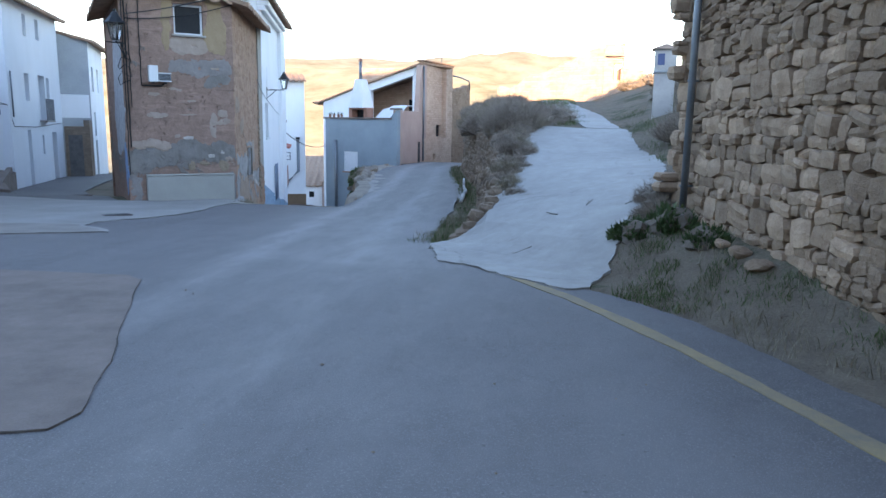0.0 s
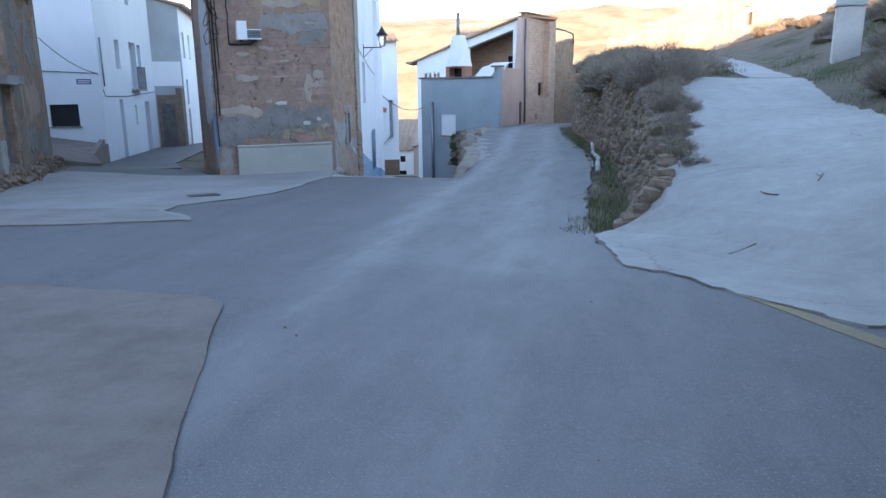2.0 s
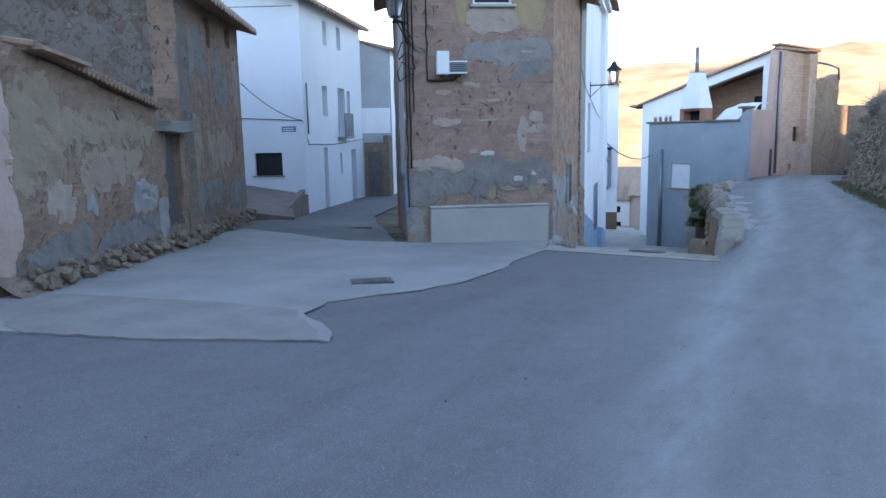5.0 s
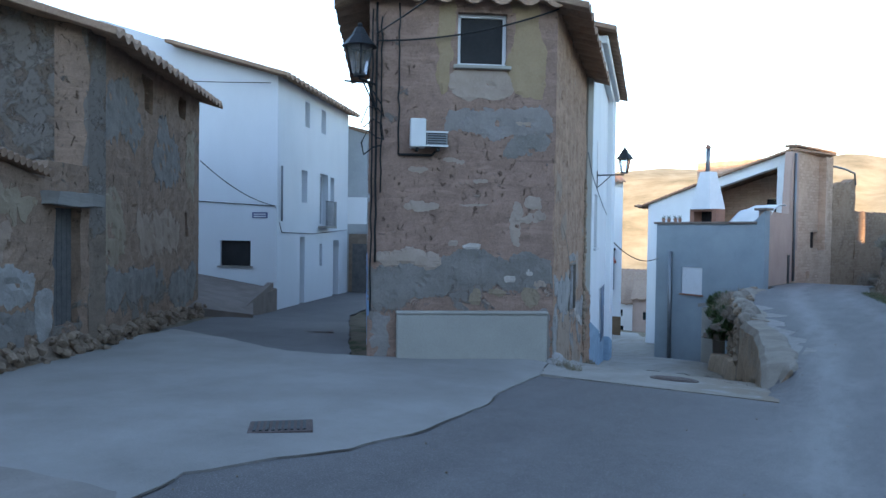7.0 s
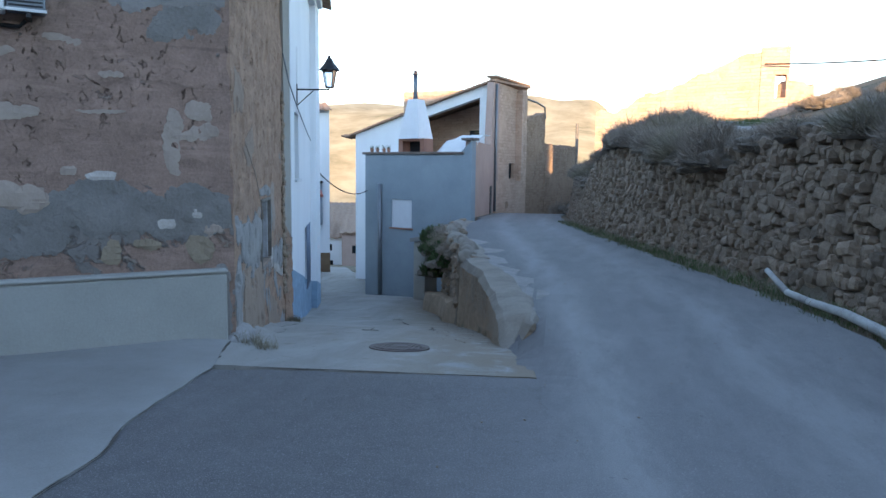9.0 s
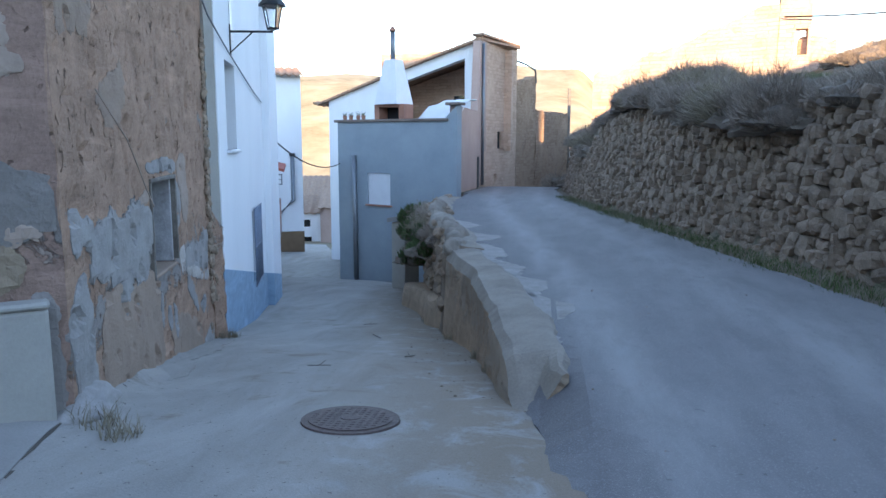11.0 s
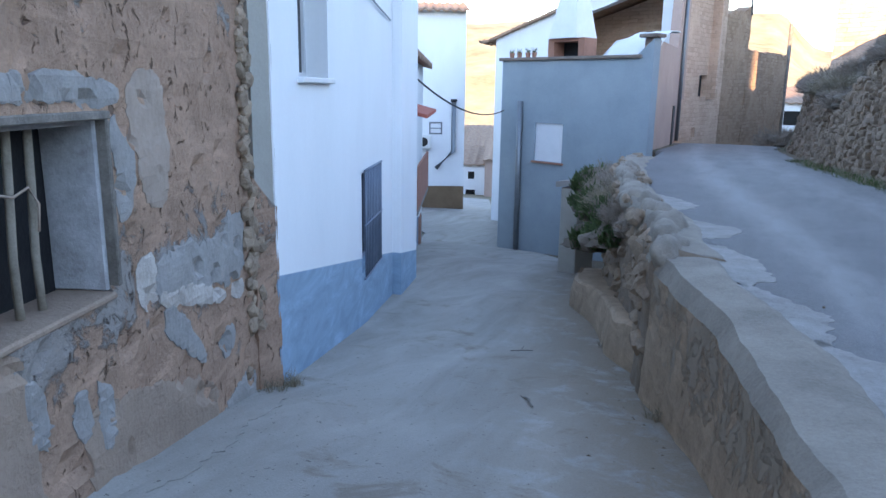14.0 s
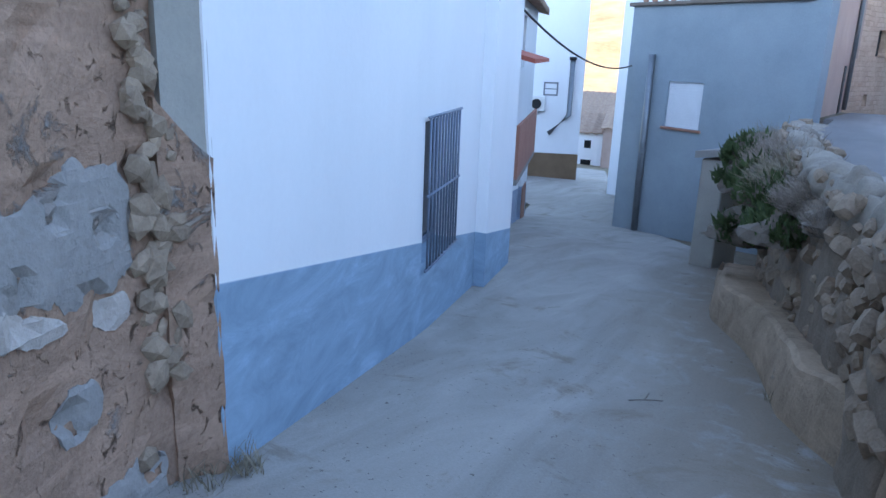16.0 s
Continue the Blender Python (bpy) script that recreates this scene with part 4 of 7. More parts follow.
# ---- patches of render on walls ----
def blob(u0, u1, z0, z1, seed=0.0, rag=0.08, drip=0.0):
    pts = []
    per = [(u0, z0), (u1, z0), (u1, z1), (u0, z1)]
    for (a, b), (c, d) in zip(per, per[1:] + per[:1]):
        k = max(3, int(math.hypot(c - a, d - b) / 0.022))
        for i in range(k):
            f = i / k
            u, z = a + (c - a) * f, b + (d - b) * f
            cu, cz = (u - (u0 + u1) / 2) / (u1 - u0), (z - (z0 + z1) / 2) / (z1 - z0)
            pull = 1 - 0.22 * (2 * abs(cu)) ** 3 * (2 * abs(cz)) ** 3
            u, z = (u0 + u1) / 2 + cu * (u1 - u0) * pull, (z0 + z1) / 2 + cz * (z1 - z0) * pull
            w1 = wobble(u, z, seed, 2.3) + 0.6 * wobble(u, z, seed + 3, 6.0) + 0.45 * wobble(u, z, seed + 5, 17.0) + 0.3 * wobble(u, z, seed + 6, 40.0)
            w2 = wobble(u, z, seed + 11, 2.3) + 0.6 * wobble(u, z, seed + 14, 6.0) + 0.45 * wobble(u, z, seed + 17, 17.0) + 0.3 * wobble(u, z, seed + 18, 40.0)
            grand = 0.3 * min(u1 - u0, z1 - z0)
            w1 += grand / rag * wobble(u, z, seed + 21, 0.9 / max(0.25, min(u1 - u0, z1 - z0)))
            w2 += grand / rag * wobble(u, z, seed + 27, 0.9 / max(0.25, min(u1 - u0, z1 - z0)))
            if drip and cz < 0:
                w2 += drip * wobble(u, 0, seed, 9.0)
            pts.append((u + rag * w1, z + rag * w2))
    return pts


def wall_patch(name, p, q, outline, lift, material, parent, relief=None, step=0.09, label=""):
    from mathutils.geometry import delaunay_2d_cdt

    m = wall_frame(p, q)
    inner = []
    us, zs = [a for a, _ in outline], [b for _, b in outline]
    gu = min(us)
    while gu < max(us):
        gz = min(zs)
        while gz < max(zs):
            if inside(gu, gz, outline):
                inner.append((gu, gz))
            gz += step
        gu += step
    k = len(outline)
    vs, _, fs, *_ = delaunay_2d_cdt([Vector(v) for v in outline + inner], [(i, (i + 1) % k) for i in range(k)], [], 1, 1e-4)
    rel = relief or (lambda u, z: 0.0)
    verts = [m @ Vector((v.x, -rel(v.x, v.y) - lift * (0.45 if i < k else 1.0), v.y)) for i, v in enumerate(vs)]
    base = len(verts)
    verts += [m @ Vector((v.x, -rel(v.x, v.y) + 0.02, v.y)) for v in vs[:k]]
    faces = [tuple(f) for f in fs] + [((i + 1) % k, i, base + i, base + (i + 1) % k) for i in range(k)]
    return mesh_object(name, verts, faces, material, parent, label)


R_FRONT, R_SIDE, R_OLD, R_LEAN = rough(0.02, 2.2, 1.0, 0.015), rough(0.025, 2.0, 5.0, 0.035), rough(0.035, 2.0, 8.0, 0.03), rough(0.04, 1.6, 15.0, 0.03)
def slanted(outline, k, uc):
    return [(u, z + k * (u - uc)) for u, z in outline]


for i, (u0, u1, z0, z1, mt, lift, rag) in enumerate([
    (0.98, 1.2, 4.02, 5.5, M_OCHRE, 0.012, 0.03), (2.04, 2.55, 4.0, 5.5, M_OCHRE, 0.012, 0.05), (1.17, 2.08, 3.97, 4.42, M_SMEAR, 0.008, 0.015),
    (1.08, 2.62, 3.4, 3.86, M_GREYRENDER, 0.008, 0.09), (2.0, 2.66, 3.16, 3.5, M_DARKRENDER, 0.006, 0.08),
    (0.06, 1.2, 1.0, 1.62, M_DARKRENDER, 0.012, 0.06), (0.95, 2.66, 1.26, 1.76, M_DARKRENDER, 0.014, 0.09),
    (0.1, 1.02, 1.56, 1.76, M_SMEAR, 0.024, 0.07), (0.8, 1.08, 1.5, 1.6, M_SMEAR, 0.025, 0.05),
    (1.36, 1.62, 1.79, 1.89, M_LIME, 0.018, 0.035), (1.15, 1.28, 1.84, 1.93, M_SMEAR, 0.016, 0.03),
    (1.98, 2.16, 1.3, 1.42, M_LIME, 0.02, 0.05), (2.3, 2.42, 1.38, 1.5, M_LIME, 0.02, 0.04), (2.36, 2.64, 1.24, 1.36, M_SMEAR, 0.02, 0.06),
    (1.5, 1.66, 1.0, 1.24, M_STRAWRENDER, 0.02, 0.04), (1.78, 2.06, 1.12, 1.22, M_STRAWRENDER, 0.02, 0.05), (2.28, 2.5, 0.98, 1.24, M_STRAWRENDER, 0.02, 0.05),
    (2.12, 2.6, 2.2, 2.32, M_SMEAR, 0.012, 0.06), (2.05, 2.2, 1.82, 2.5, M_SMEAR, 0.01, 0.05), (2.3, 2.56, 2.4, 2.56, M_SMEAR, 0.01, 0.07),
    (0.5, 1.0, 2.36, 2.5, M_SMEAR, 0.008, 0.06), (1.3, 1.75, 2.44, 2.47, M_SMEAR, 0.01, 0.02),
    (0.55, 0.85, 2.9, 2.98, M_SMEAR, 0.008, 0.05), (1.05, 1.4, 3.04, 3.1, M_SMEAR, 0.008, 0.05), (1.5, 1.75, 2.78, 2.84, M_SMEAR, 0.008, 0.04), (2.1, 2.4, 3.6, 3.68, M_SMEAR, 0.014, 0.05),
    (2.5, 2.68, 0.1, 0.95, M_GREYRENDER, 0.012, 0.04), (0.05, 0.34, 0.2, 0.98, M_GREYRENDER, 0.01, 0.04)]):
    wall_patch("render_patch", FL, FR, [(max(0.02, min(2.7, a)), b) for a, b in blob(u0, u1, z0, z1, 3.0 * i + 1, rag)], lift, mt, corner, R_FRONT, 0.06)
for i, (u0, u1, z0, z1, mt, lift, rag, drip, tilt) in enumerate([
    (0.62, 2.3, -0.25, 0.74, M_CLAYFLAT, 0.012, 0.07, 0, -0.12), (2.5, 4.0, -0.75, 0.0, M_CLAYFLAT, 0.01, 0.09, 0, -0.2),
    (0.5, 1.98, 0.82, 1.34, M_BLUERENDER, 0.022, 0.13, 0.9, 0.0), (1.0, 1.3, 0.62, 0.84, M_BLUERENDER, 0.018, 0.09, 0.8, 0), (1.52, 1.85, 0.66, 0.86, M_BLUERENDER, 0.018, 0.08, 0.8, 0),
    (1.7, 1.98, 1.32, 1.42, M_SMEAR, 0.014, 0.06, 0, 0), (0.08, 0.5, 1.1, 1.34, M_BLUERENDER, 0.02, 0.09, 0, 0),
    (3.3, 4.24, 0.3, 0.43, M_LIME, 0.018, 0.03, 1.6, -0.2), (4.42, 4.58, 0.1, 0.26, M_LIME, 0.012, 0.03, 0.5, 0), (3.12, 3.3, 0.44, 0.7, M_LIME, 0.012, 0.05, 0.6, 0),
    (3.22, 3.56, 0.95, 1.72, M_SMEAR, 0.01, 0.05, 0, 0), (1.98, 3.1, 1.54, 1.68, M_BLUERENDER, 0.012, 0.03, 0, 0), (2.95, 3.14, 0.95, 1.5, M_BLUERENDER, 0.01, 0.03, 0, 0),
    (3.3, 4.6, 0.36, 0.7, M_BLUERENDER, 0.012, 0.09, 0.3, -0.08), (4.2, 4.62, 0.3, 0.78, M_BLUERENDER, 0.011, 0.05, 0, 0),
    (2.16, 2.3, 0.1, 0.46, M_BLUERENDER, 0.016, 0.07, 0.6, -0.5), (2.52, 2.62, 0.0, 0.3, M_BLUERENDER, 0.014, 0.06, 0.6, 0), (2.66, 2.82, -0.14, 0.18, M_BLUERENDER, 0.014, 0.06, 0.6, -0.4),
    (3.4, 3.86, 0.02, 0.2, M_BLUERENDER, 0.016, 0.06, 0.5, -0.9), (4.2, 4.4, -0.22, -0.06, M_BLUERENDER, 0.01, 0.06, 0.3, 0), (4.1, 4.7, -0.9, -0.5, M_BLUERENDER, 0.008, 0.08, 0, -0.2),
    (0.02, 0.42, 0.0, 1.0, M_BLUERENDER, 0.02, 0.04, 0, 0), (0.9, 1.5, 2.0, 2.35, M_CLAYFLAT, 0.008, 0.1, 0, 0), (0.2, 0.7, 2.5, 3.0, M_CLAYFLAT, 0.008, 0.12, 0, 0)]):
    wall_patch("render_patch", FR, SB, slanted(blob(u0, u1, z0, z1, 5.0 * i + 2, rag, drip), tilt, (u0 + u1) / 2), lift, mt, corner, R_SIDE, 0.05)
sm = wall_frame(FR, SB)
strip_a, strip_b = sm @ Vector((4.76, -0.03, 0)), sm @ Vector((4.985, -0.135, 0))
wall("corner_fill", strip_a[:2], strip_b[:2], -1.3, lambda u: 1.05 - 1.0 * u, 0.2, M_SIDE, corner, (), 0.05, rough(0.02, 6.0, 3.0), 0.12)
wall("cement_strip", (sm @ Vector((4.80, -0.035, 0)))[:2], (sm @ Vector((4.99, -0.13, 0)))[:2], 0.55, 5.4, 0.12, M_CEMENT, corner, (), 0.08, rough(0.006, 3.0, 6.0))
wall_patch("render_patch", BL, FL, blob(2.6, 5.3, 1.3, 5.3, 8, 0.07), 0.012, M_LIMEWASH, corner, rough(0.02, 2.2, 3.0), 0.1, "pale flaking limewash")
wall_patch("blue_paint", BL, FL, blob(4.85, 5.28, 0.3, 1.75, 5, 0.02), 0.015, tint("blue_door_paint", (0.2, 0.32, 0.5)), corner, rough(0.02, 2.2, 3.0))
# exposed rubble beside the cement strip
rr = random.Random(4)
bmr = bmesh.new()
bmesh.ops.create_icosphere(bmr, subdivisions=1, radius=1.0)
for v in bmr.verts:
    v.co *= 1 + 0.25 * wobble(v.co.x, v.co.y, v.co.z, 1.7)
chip = part("stone", bmr, M_RUBBLE, corner)
chip.scale = (0.05, 0.03, 0.05)
chip.matrix_basis = sm @ Matrix.LocRotScale((4.6, 0.0, -0.5), None, (0.07, 0.04, 0.06))
for i in range(110):
    s = rr.uniform(0.025, 0.075)
    z = -0.2 + 3.4 * (i / 110) ** 1.2
    u = 4.74 + 0.06 * wobble(z, 1.0, 2.0, 2.0) + rr.uniform(-0.1, 0.12 if z < 0.9 else 0.03)
    o = chip.copy()
    scene.collection.objects.link(o)
    o.matrix_basis = sm @ Matrix.LocRotScale((u, -0.012 - 0.35 * max(0.0, u - 4.76), z), Euler((rr.uniform(-0.3, 0.3), rr.random() * 3, 0)), (s * rr.uniform(0.8, 1.5), s * 0.75, s * rr.uniform(0.7, 1.1)))


# ---- windows, doors, grilles ----
def framed_window(name, p, q, u0, u1, z0, z1, parent, frame_mat, depth=0.12, bar=0.05, glass=M_GLASS, sill=None, mullion=False):
    m = wall_frame(p, q)
    box_part("pane", (u0, u1, depth + 0.03, depth + 0.04, z0, z1), glass, parent, m)
    bm = bmesh.new()
    for d in ((u0, u1, depth, depth + 0.05, z0, z0 + bar), (u0, u1, depth, depth + 0.05, z1 - bar, z1), (u0, u0 + bar, depth, depth + 0.05, z0 + bar, z1 - bar), (u1 - bar, u1, depth, depth + 0.05, z0 + bar, z1 - bar)):
        box(bm, *d, m)
    if mullion:
        box(bm, (u0 + u1) / 2 - bar / 2, (u0 + u1) / 2 + bar / 2, depth, depth + 0.045, z0 + bar, z1 - bar, m)
    part(name, bm, frame_mat, parent)
    if sill:
        box_part("sill", (u0 - 0.06, u1 + 0.06, -0.06, depth, z0 - 0.05, z0), sill, parent, m, 0.008)


# M_DARK pane: room shade of an open window, given as colour
framed_window("window_frame", FL, FR, 1.26, 1.98, 4.46, 5.22, corner, M_PAINT_WHITE, 0.1, 0.05, M_DARK, M_CEMENT)
# black board in place of the shaded room behind the barred window
box_part("painted_dark", (1.8, 3.0, 0.45, 0.5, 0.5, 1.7), M_DARK, corner, wall_frame(FR, SB))
# barred window with an open whitewashed reveal
sw = wall_frame(FR, SB)
bm0 = bmesh.new()
for d in ((2.0, 2.95, -0.03, 0.06, 1.475, 1.515), (2.0, 2.04, -0.025, 0.07, 0.6, 1.475), (2.905, 2.935, -0.03, 0.03, 0.66, 1.475)):
    box(bm0, *d, sw, 0.006)
part("window_frame", bm0, M_WOODOLD, corner, "weathered wooden window surround")
for u, tip in ((2.11, 0.02), (2.27, -0.025), (2.42, 0.03), (2.57, 0.015)):
    rods_part("window_bar", [sw @ Vector(v) for v in ((u, 0.15, 0.56), (u + 0.3 * tip, 0.16, 0.9), (u + 0.5 * tip + 0.006, 0.15, 1.2), (u + tip, 0.14, 1.52))], 0.019, M_WOODPOLE, corner, "rough pale wooden pole", 7)
box_part("reveal", (2.875, 2.905, 0.02, 0.3, 0.64, 1.475), M_LIMEWASH, corner, sw, 0.008, "flaking bluish limewash")
box_part("reveal_head", (2.03, 2.88, 0.05, 0.3, 1.45, 1.475), M_LIMEWASH, corner, sw)
box_part("window_sill", (2.03, 2.9, -0.02, 0.3, 0.6, 0.635), M_CLAYFLAT, corner, sw, 0.01, "worn clay window sill")
box_part("mesh_screen", (2.04, 2.87, 0.29, 0.3, 0.6, 1.47), M_DARK, corner, sw)
rods_part("rope", [sw @ Vector(v) for v in ((0.7, -0.03, 2.2), (1.29, -0.05, 1.86), (1.5, -0.05, 1.68), (1.75, -0.05, 1.45), (2.0, -0.04, 1.28), (2.22, 0.1, 1.16), (2.3, 0.12, 1.2), (2.42, 0.12, 1.17), (2.52, 0.12, 1.2), (2.58, 0.12, 1.12), (2.56, 0.12, 1.0))], 0.0065, M_SMEAR, corner, "frayed pale rope", 6)
mound = bmesh.new()
bmesh.ops.create_icosphere(mound, subdivisions=4, radius=1.0)
for v in mound.verts:
    k = 1 + 0.22 * wobble(v.co.x, v.co.y, v.co.z, 1.8) + 0.07 * wobble(v.co.x, v.co.y, v.co.z, 6.0)
    v.co = sw @ Vector((0.18 + 0.36 * v.co.x * k, 0.02 + 0.2 * v.co.y * k, 0.1 + 0.15 * v.co.z * k))
tagged(part("cement_mound", mound, M_BLUERENDER, None, "", True), "greyish lump of cement at the foot of the wall", "cement lump")

wbm = wall_frame(WA, WB)
framed_window("window_frame", WA, WB, 0.75, 1.75, 1.72, 2.95, wbh, M_PAINT_WHITE, 0.22, 0.05, M_GLASS, M_PAINT_WHITE)
wall_patch("window_frame", WA, WB, [(1.4, 3.3), (1.75, 3.3), (1.75, 4.2), (1.4, 4.2)], 0.01, M_PAINT_WHITE, wbh)
framed_window("window_frame", WA, WB, 3.33, 4.5, -0.68, 0.6, wbh, M_GRILLE, 0.18, 0.05, M_GLASS)
for i in range(11):
    u = 3.36 + 0.11 * i
    rods_part("grille_bar", [wbm @ Vector((u, -0.045, -0.74)), wbm @ Vector((u, -0.045, 0.64))], 0.011, M_GRILLE, wbh, "", 6)
for z in (-0.74, -0.05, 0.64):
    rods_part("grille_rail", [wbm @ Vector((3.3, -0.045, z)), wbm @ Vector((4.53, -0.045, z))], 0.014, M_GRILLE, wbh, "", 6)
rods_part("wall_cable", [wbm @ Vector((u, -0.03, z)) for u, z in ((-1.6, 3.6), (-0.6, 3.3), (0.4, 3.15), (1.4, 3.02), (2.6, 2.88), (4.0, 2.72), (5.4, 2.6))], 0.011, M_METAL, wbh)
box_part("cornice", (-0.1, 6.9, -0.28, 0.1, 6.05, 6.22), M_PAINT_WHITE, wbh, wbm, 0.02)
box_part("cornice", (-0.1, 6.9, -0.16, 0.1, 5.9, 6.05), M_PAINT_WHITE, wbh, wbm, 0.02)

vm = wall_frame(VA, VB)
for a, b, c, d in ((2.0, 2.55, 2.95, 4.03), (2.3, 2.75, 5.5, 6.35), (3.9, 4.4, 5.5, 6.35), (3.82, 4.1, 0.75, 1.55), (4.95, 5.4, 3.1, 4.0)):
    framed_window("window_frame", VA, VB, a, b, c, d, lwh, M_PAINT_WHITE, 0.2, 0.04, tint("pale_shutter", (0.42, 0.45, 0.5), 0.6) if d > 5 or a == 2.0 else M_GLASS)
for a, b, c, d in ((1.9, 2.35, -0.44, 1.8), (5.3, 6.0, -0.5, 1.65), (3.8, 4.7, 2.2, 4.05)):
    framed_window("door", VA, VB, a, b, c, d, lwh, M_PAINT_WHITE, 0.22, 0.06, tint("grey_blue_door", (0.34, 0.37, 0.42), 0.6))
gm = wall_frame(VL, VA)
box_part("shutter", (6.1, 7.1, 0.1, 0.14, 0.9, 1.68), M_DARK, lwh, gm)
box_part("sill", (6.02, 7.18, -0.05, 0.1, 0.85, 0.9), M_CONCRETE, lwh, gm)
balc = part("balcony_slab", (lambda b: (box(b, 3.65, 4.85, -0.3, 0.0, 2.1, 2.18, vm), b)[1])(bmesh.new()), M_CONCRETE, lwh)
for i in range(13):
    rods_part("baluster", [vm @ Vector((3.68 + 0.095 * i, -0.28, 2.18)), vm @ Vector((3.68 + 0.095 * i, -0.28, 3.05))], 0.01, M_IRON, lwh, "", 5)
rods_part("balcony_rail", [vm @ Vector((3.65, -0.28, 3.06)), vm @ Vector((4.85, -0.28, 3.06))], 0.016, M_IRON, lwh, "", 6)
rods_part("wall_cable", [gm @ Vector((u, -0.03, z)) for u, z in ((1.0, 3.6), (5.0, 2.9), (7.9, 2.75))] + [vm @ Vector((u, -0.03, z)) for u, z in ((0.3, 1.95), (3.0, 1.9), (6.9, 2.05))], 0.012, M_CABLE, lwh)
rods_part("drain_pipe", [vm @ Vector((0.25, -0.05, 4.0)), vm @ Vector((0.25, -0.05, 2.3))], 0.03, M_METAL, lwh)
sign = thing("street_sign", "small blue enamel street name plaque on a white wall", "sign")
box_part("plate", (7.15, 7.65, -0.02, 0.0, 2.38, 2.56), M_SIGN, sign, gm, 0.004)
for z in (2.43, 2.5):
    box_part("lettering", (7.2, 7.6, -0.024, -0.02, z - 0.015, z + 0.015), M_PAINT_WHITE, sign, gm)

# concrete access ramp beside the white town house
prism("access_ramp", [(-14.3, 20.6), (-15.6, 21.8), (-16.5, 23.6), (-18.9, 22.6), (-17.0, 19.0), (-14.6, 18.2)], -0.8, [-0.1, 0.15, 0.25, 0.65, 0.75, 0.35], M_SLAB)
tagged(bpy.data.objects["access_ramp"], "rough cement ramp against the white house", "ramp")
rw = thing("ramp_parapet", "low sloping cement parapet of a ramp", "parapet")
wall("wall", (-14.5, 20.3), (-16.55, 23.5), -0.6, lambda u: -0.02 + 0.12 * u, 0.18, M_SLAB, rw, (), 0.3, rough(0.01, 3, 2))

# old house openings
lm = wall_frame(LA, LB)
door = thing("plank_door", "old grey plank door standing closed in the wall", "door")
for i in range(5):
    box_part("plank", (4.51 + 0.116 * i, 4.62 + 0.116 * i, 0.12, 0.16, 0.72, 2.3), M_WOODDOOR, door, lm, 0.004)
lint = thing("stone_lintel", "rough projecting stone lintel above a door", "lintel")
bml = bmesh.new()
box(bml, 4.2, 5.3, -0.25, 0.12, 2.33, 2.5)
bmesh.ops.subdivide_edges(bml, edges=bml.edges, cuts=3, use_grid_fill=True)
for v in bml.verts:
    v.co += 0.05 * Vector((wobble(v.co.x, v.co.y, v.co.z, 5), wobble(v.co.y, v.co.z, v.co.x, 5), wobble(v.co.z, v.co.x, v.co.y, 5)))
bmesh.ops.transform(bml, matrix=lm, verts=bml.verts)
part("stone", bml, M_CONCRETE, lint)
om = wall_frame(LB, LC)
for a, b, c, d in ((2.7, 3.3, 4.15, 4.8), (5.45, 6.0, 4.45, 4.9), (6.0, 6.32, 1.85, 2.4)):
    box_part("shutter", (a, b, 0.25, 0.3, c, d), M_WOODDOOR, old, om)
for i, (u0, u1, z0, z1, mt, lift, rag, drip) in enumerate([
    (0.9, 4.1, 2.15, 2.62, M_STRAWRENDER, 0.014, 0.16, 1.2), (0.5, 1.5, 1.7, 2.9, M_STRAWRENDER, 0.01, 0.14, 0.6), (1.9, 3.6, 1.5, 2.1, M_CLAYFLAT, 0.012, 0.16, 0.6),
    (0.6, 2.0, 0.62, 1.1, M_DARKRENDER, 0.014, 0.12, 0.3), (2.2, 4.2, 0.6, 0.98, M_DARKRENDER, 0.014, 0.12, 0.3), (1.9, 2.3, 1.25, 1.5, M_BLUERENDER, 0.02, 0.07, 0),
    (1.2, 1.7, 1.2, 1.7, M_SMEAR, 0.012, 0.12, 0.5), (3.3, 4.0, 1.1, 1.5, M_BLUERENDER, 0.01, 0.12, 0.4), (4.12, 4.45, 0.55, 1.3, M_BLUERENDER, 0.012, 0.05, 0), (0.05, 0.5, 0.6, 3.1, M_PINK, 0.02, 0.05, 0)]):
    wall_patch("render_patch", LA, LB, [(max(0.02, a), b) for a, b in blob(u0, u1, z0, z1, 4.0 * i + 61, rag, drip)], lift, mt, lean, R_LEAN, 0.08)
for i, (u0, u1, z0, z1, mt, lift, rag, drip) in enumerate([
    (0.15, 4.2, 0.75, 1.35, M_DARKRENDER, 0.014, 0.14, 0.2), (0.2, 1.6, 1.45, 2.6, M_STRAWRENDER, 0.01, 0.14, 0), (0.4, 2.3, 3.3, 4.6, M_DARKRENDER, 0.01, 0.2, 1.0),
    (3.4, 5.2, 2.9, 4.2, M_DARKRENDER, 0.008, 0.22, 1.0), (2.4, 5.4, 1.5, 2.3, M_CLAYFLAT, 0.01, 0.2, 0.4), (4.6, 7.2, 0.4, 1.2, M_DARKRENDER, 0.012, 0.15, 0.2), (6.0, 7.1, 3.0, 4.4, M_STRAWRENDER, 0.01, 0.2, 0.6)]):
    wall_patch("render_patch", LB, LC, blob(u0, u1, z0, z1, 4.0 * i + 91, rag, drip), lift, mt, old, R_OLD, 0.1)


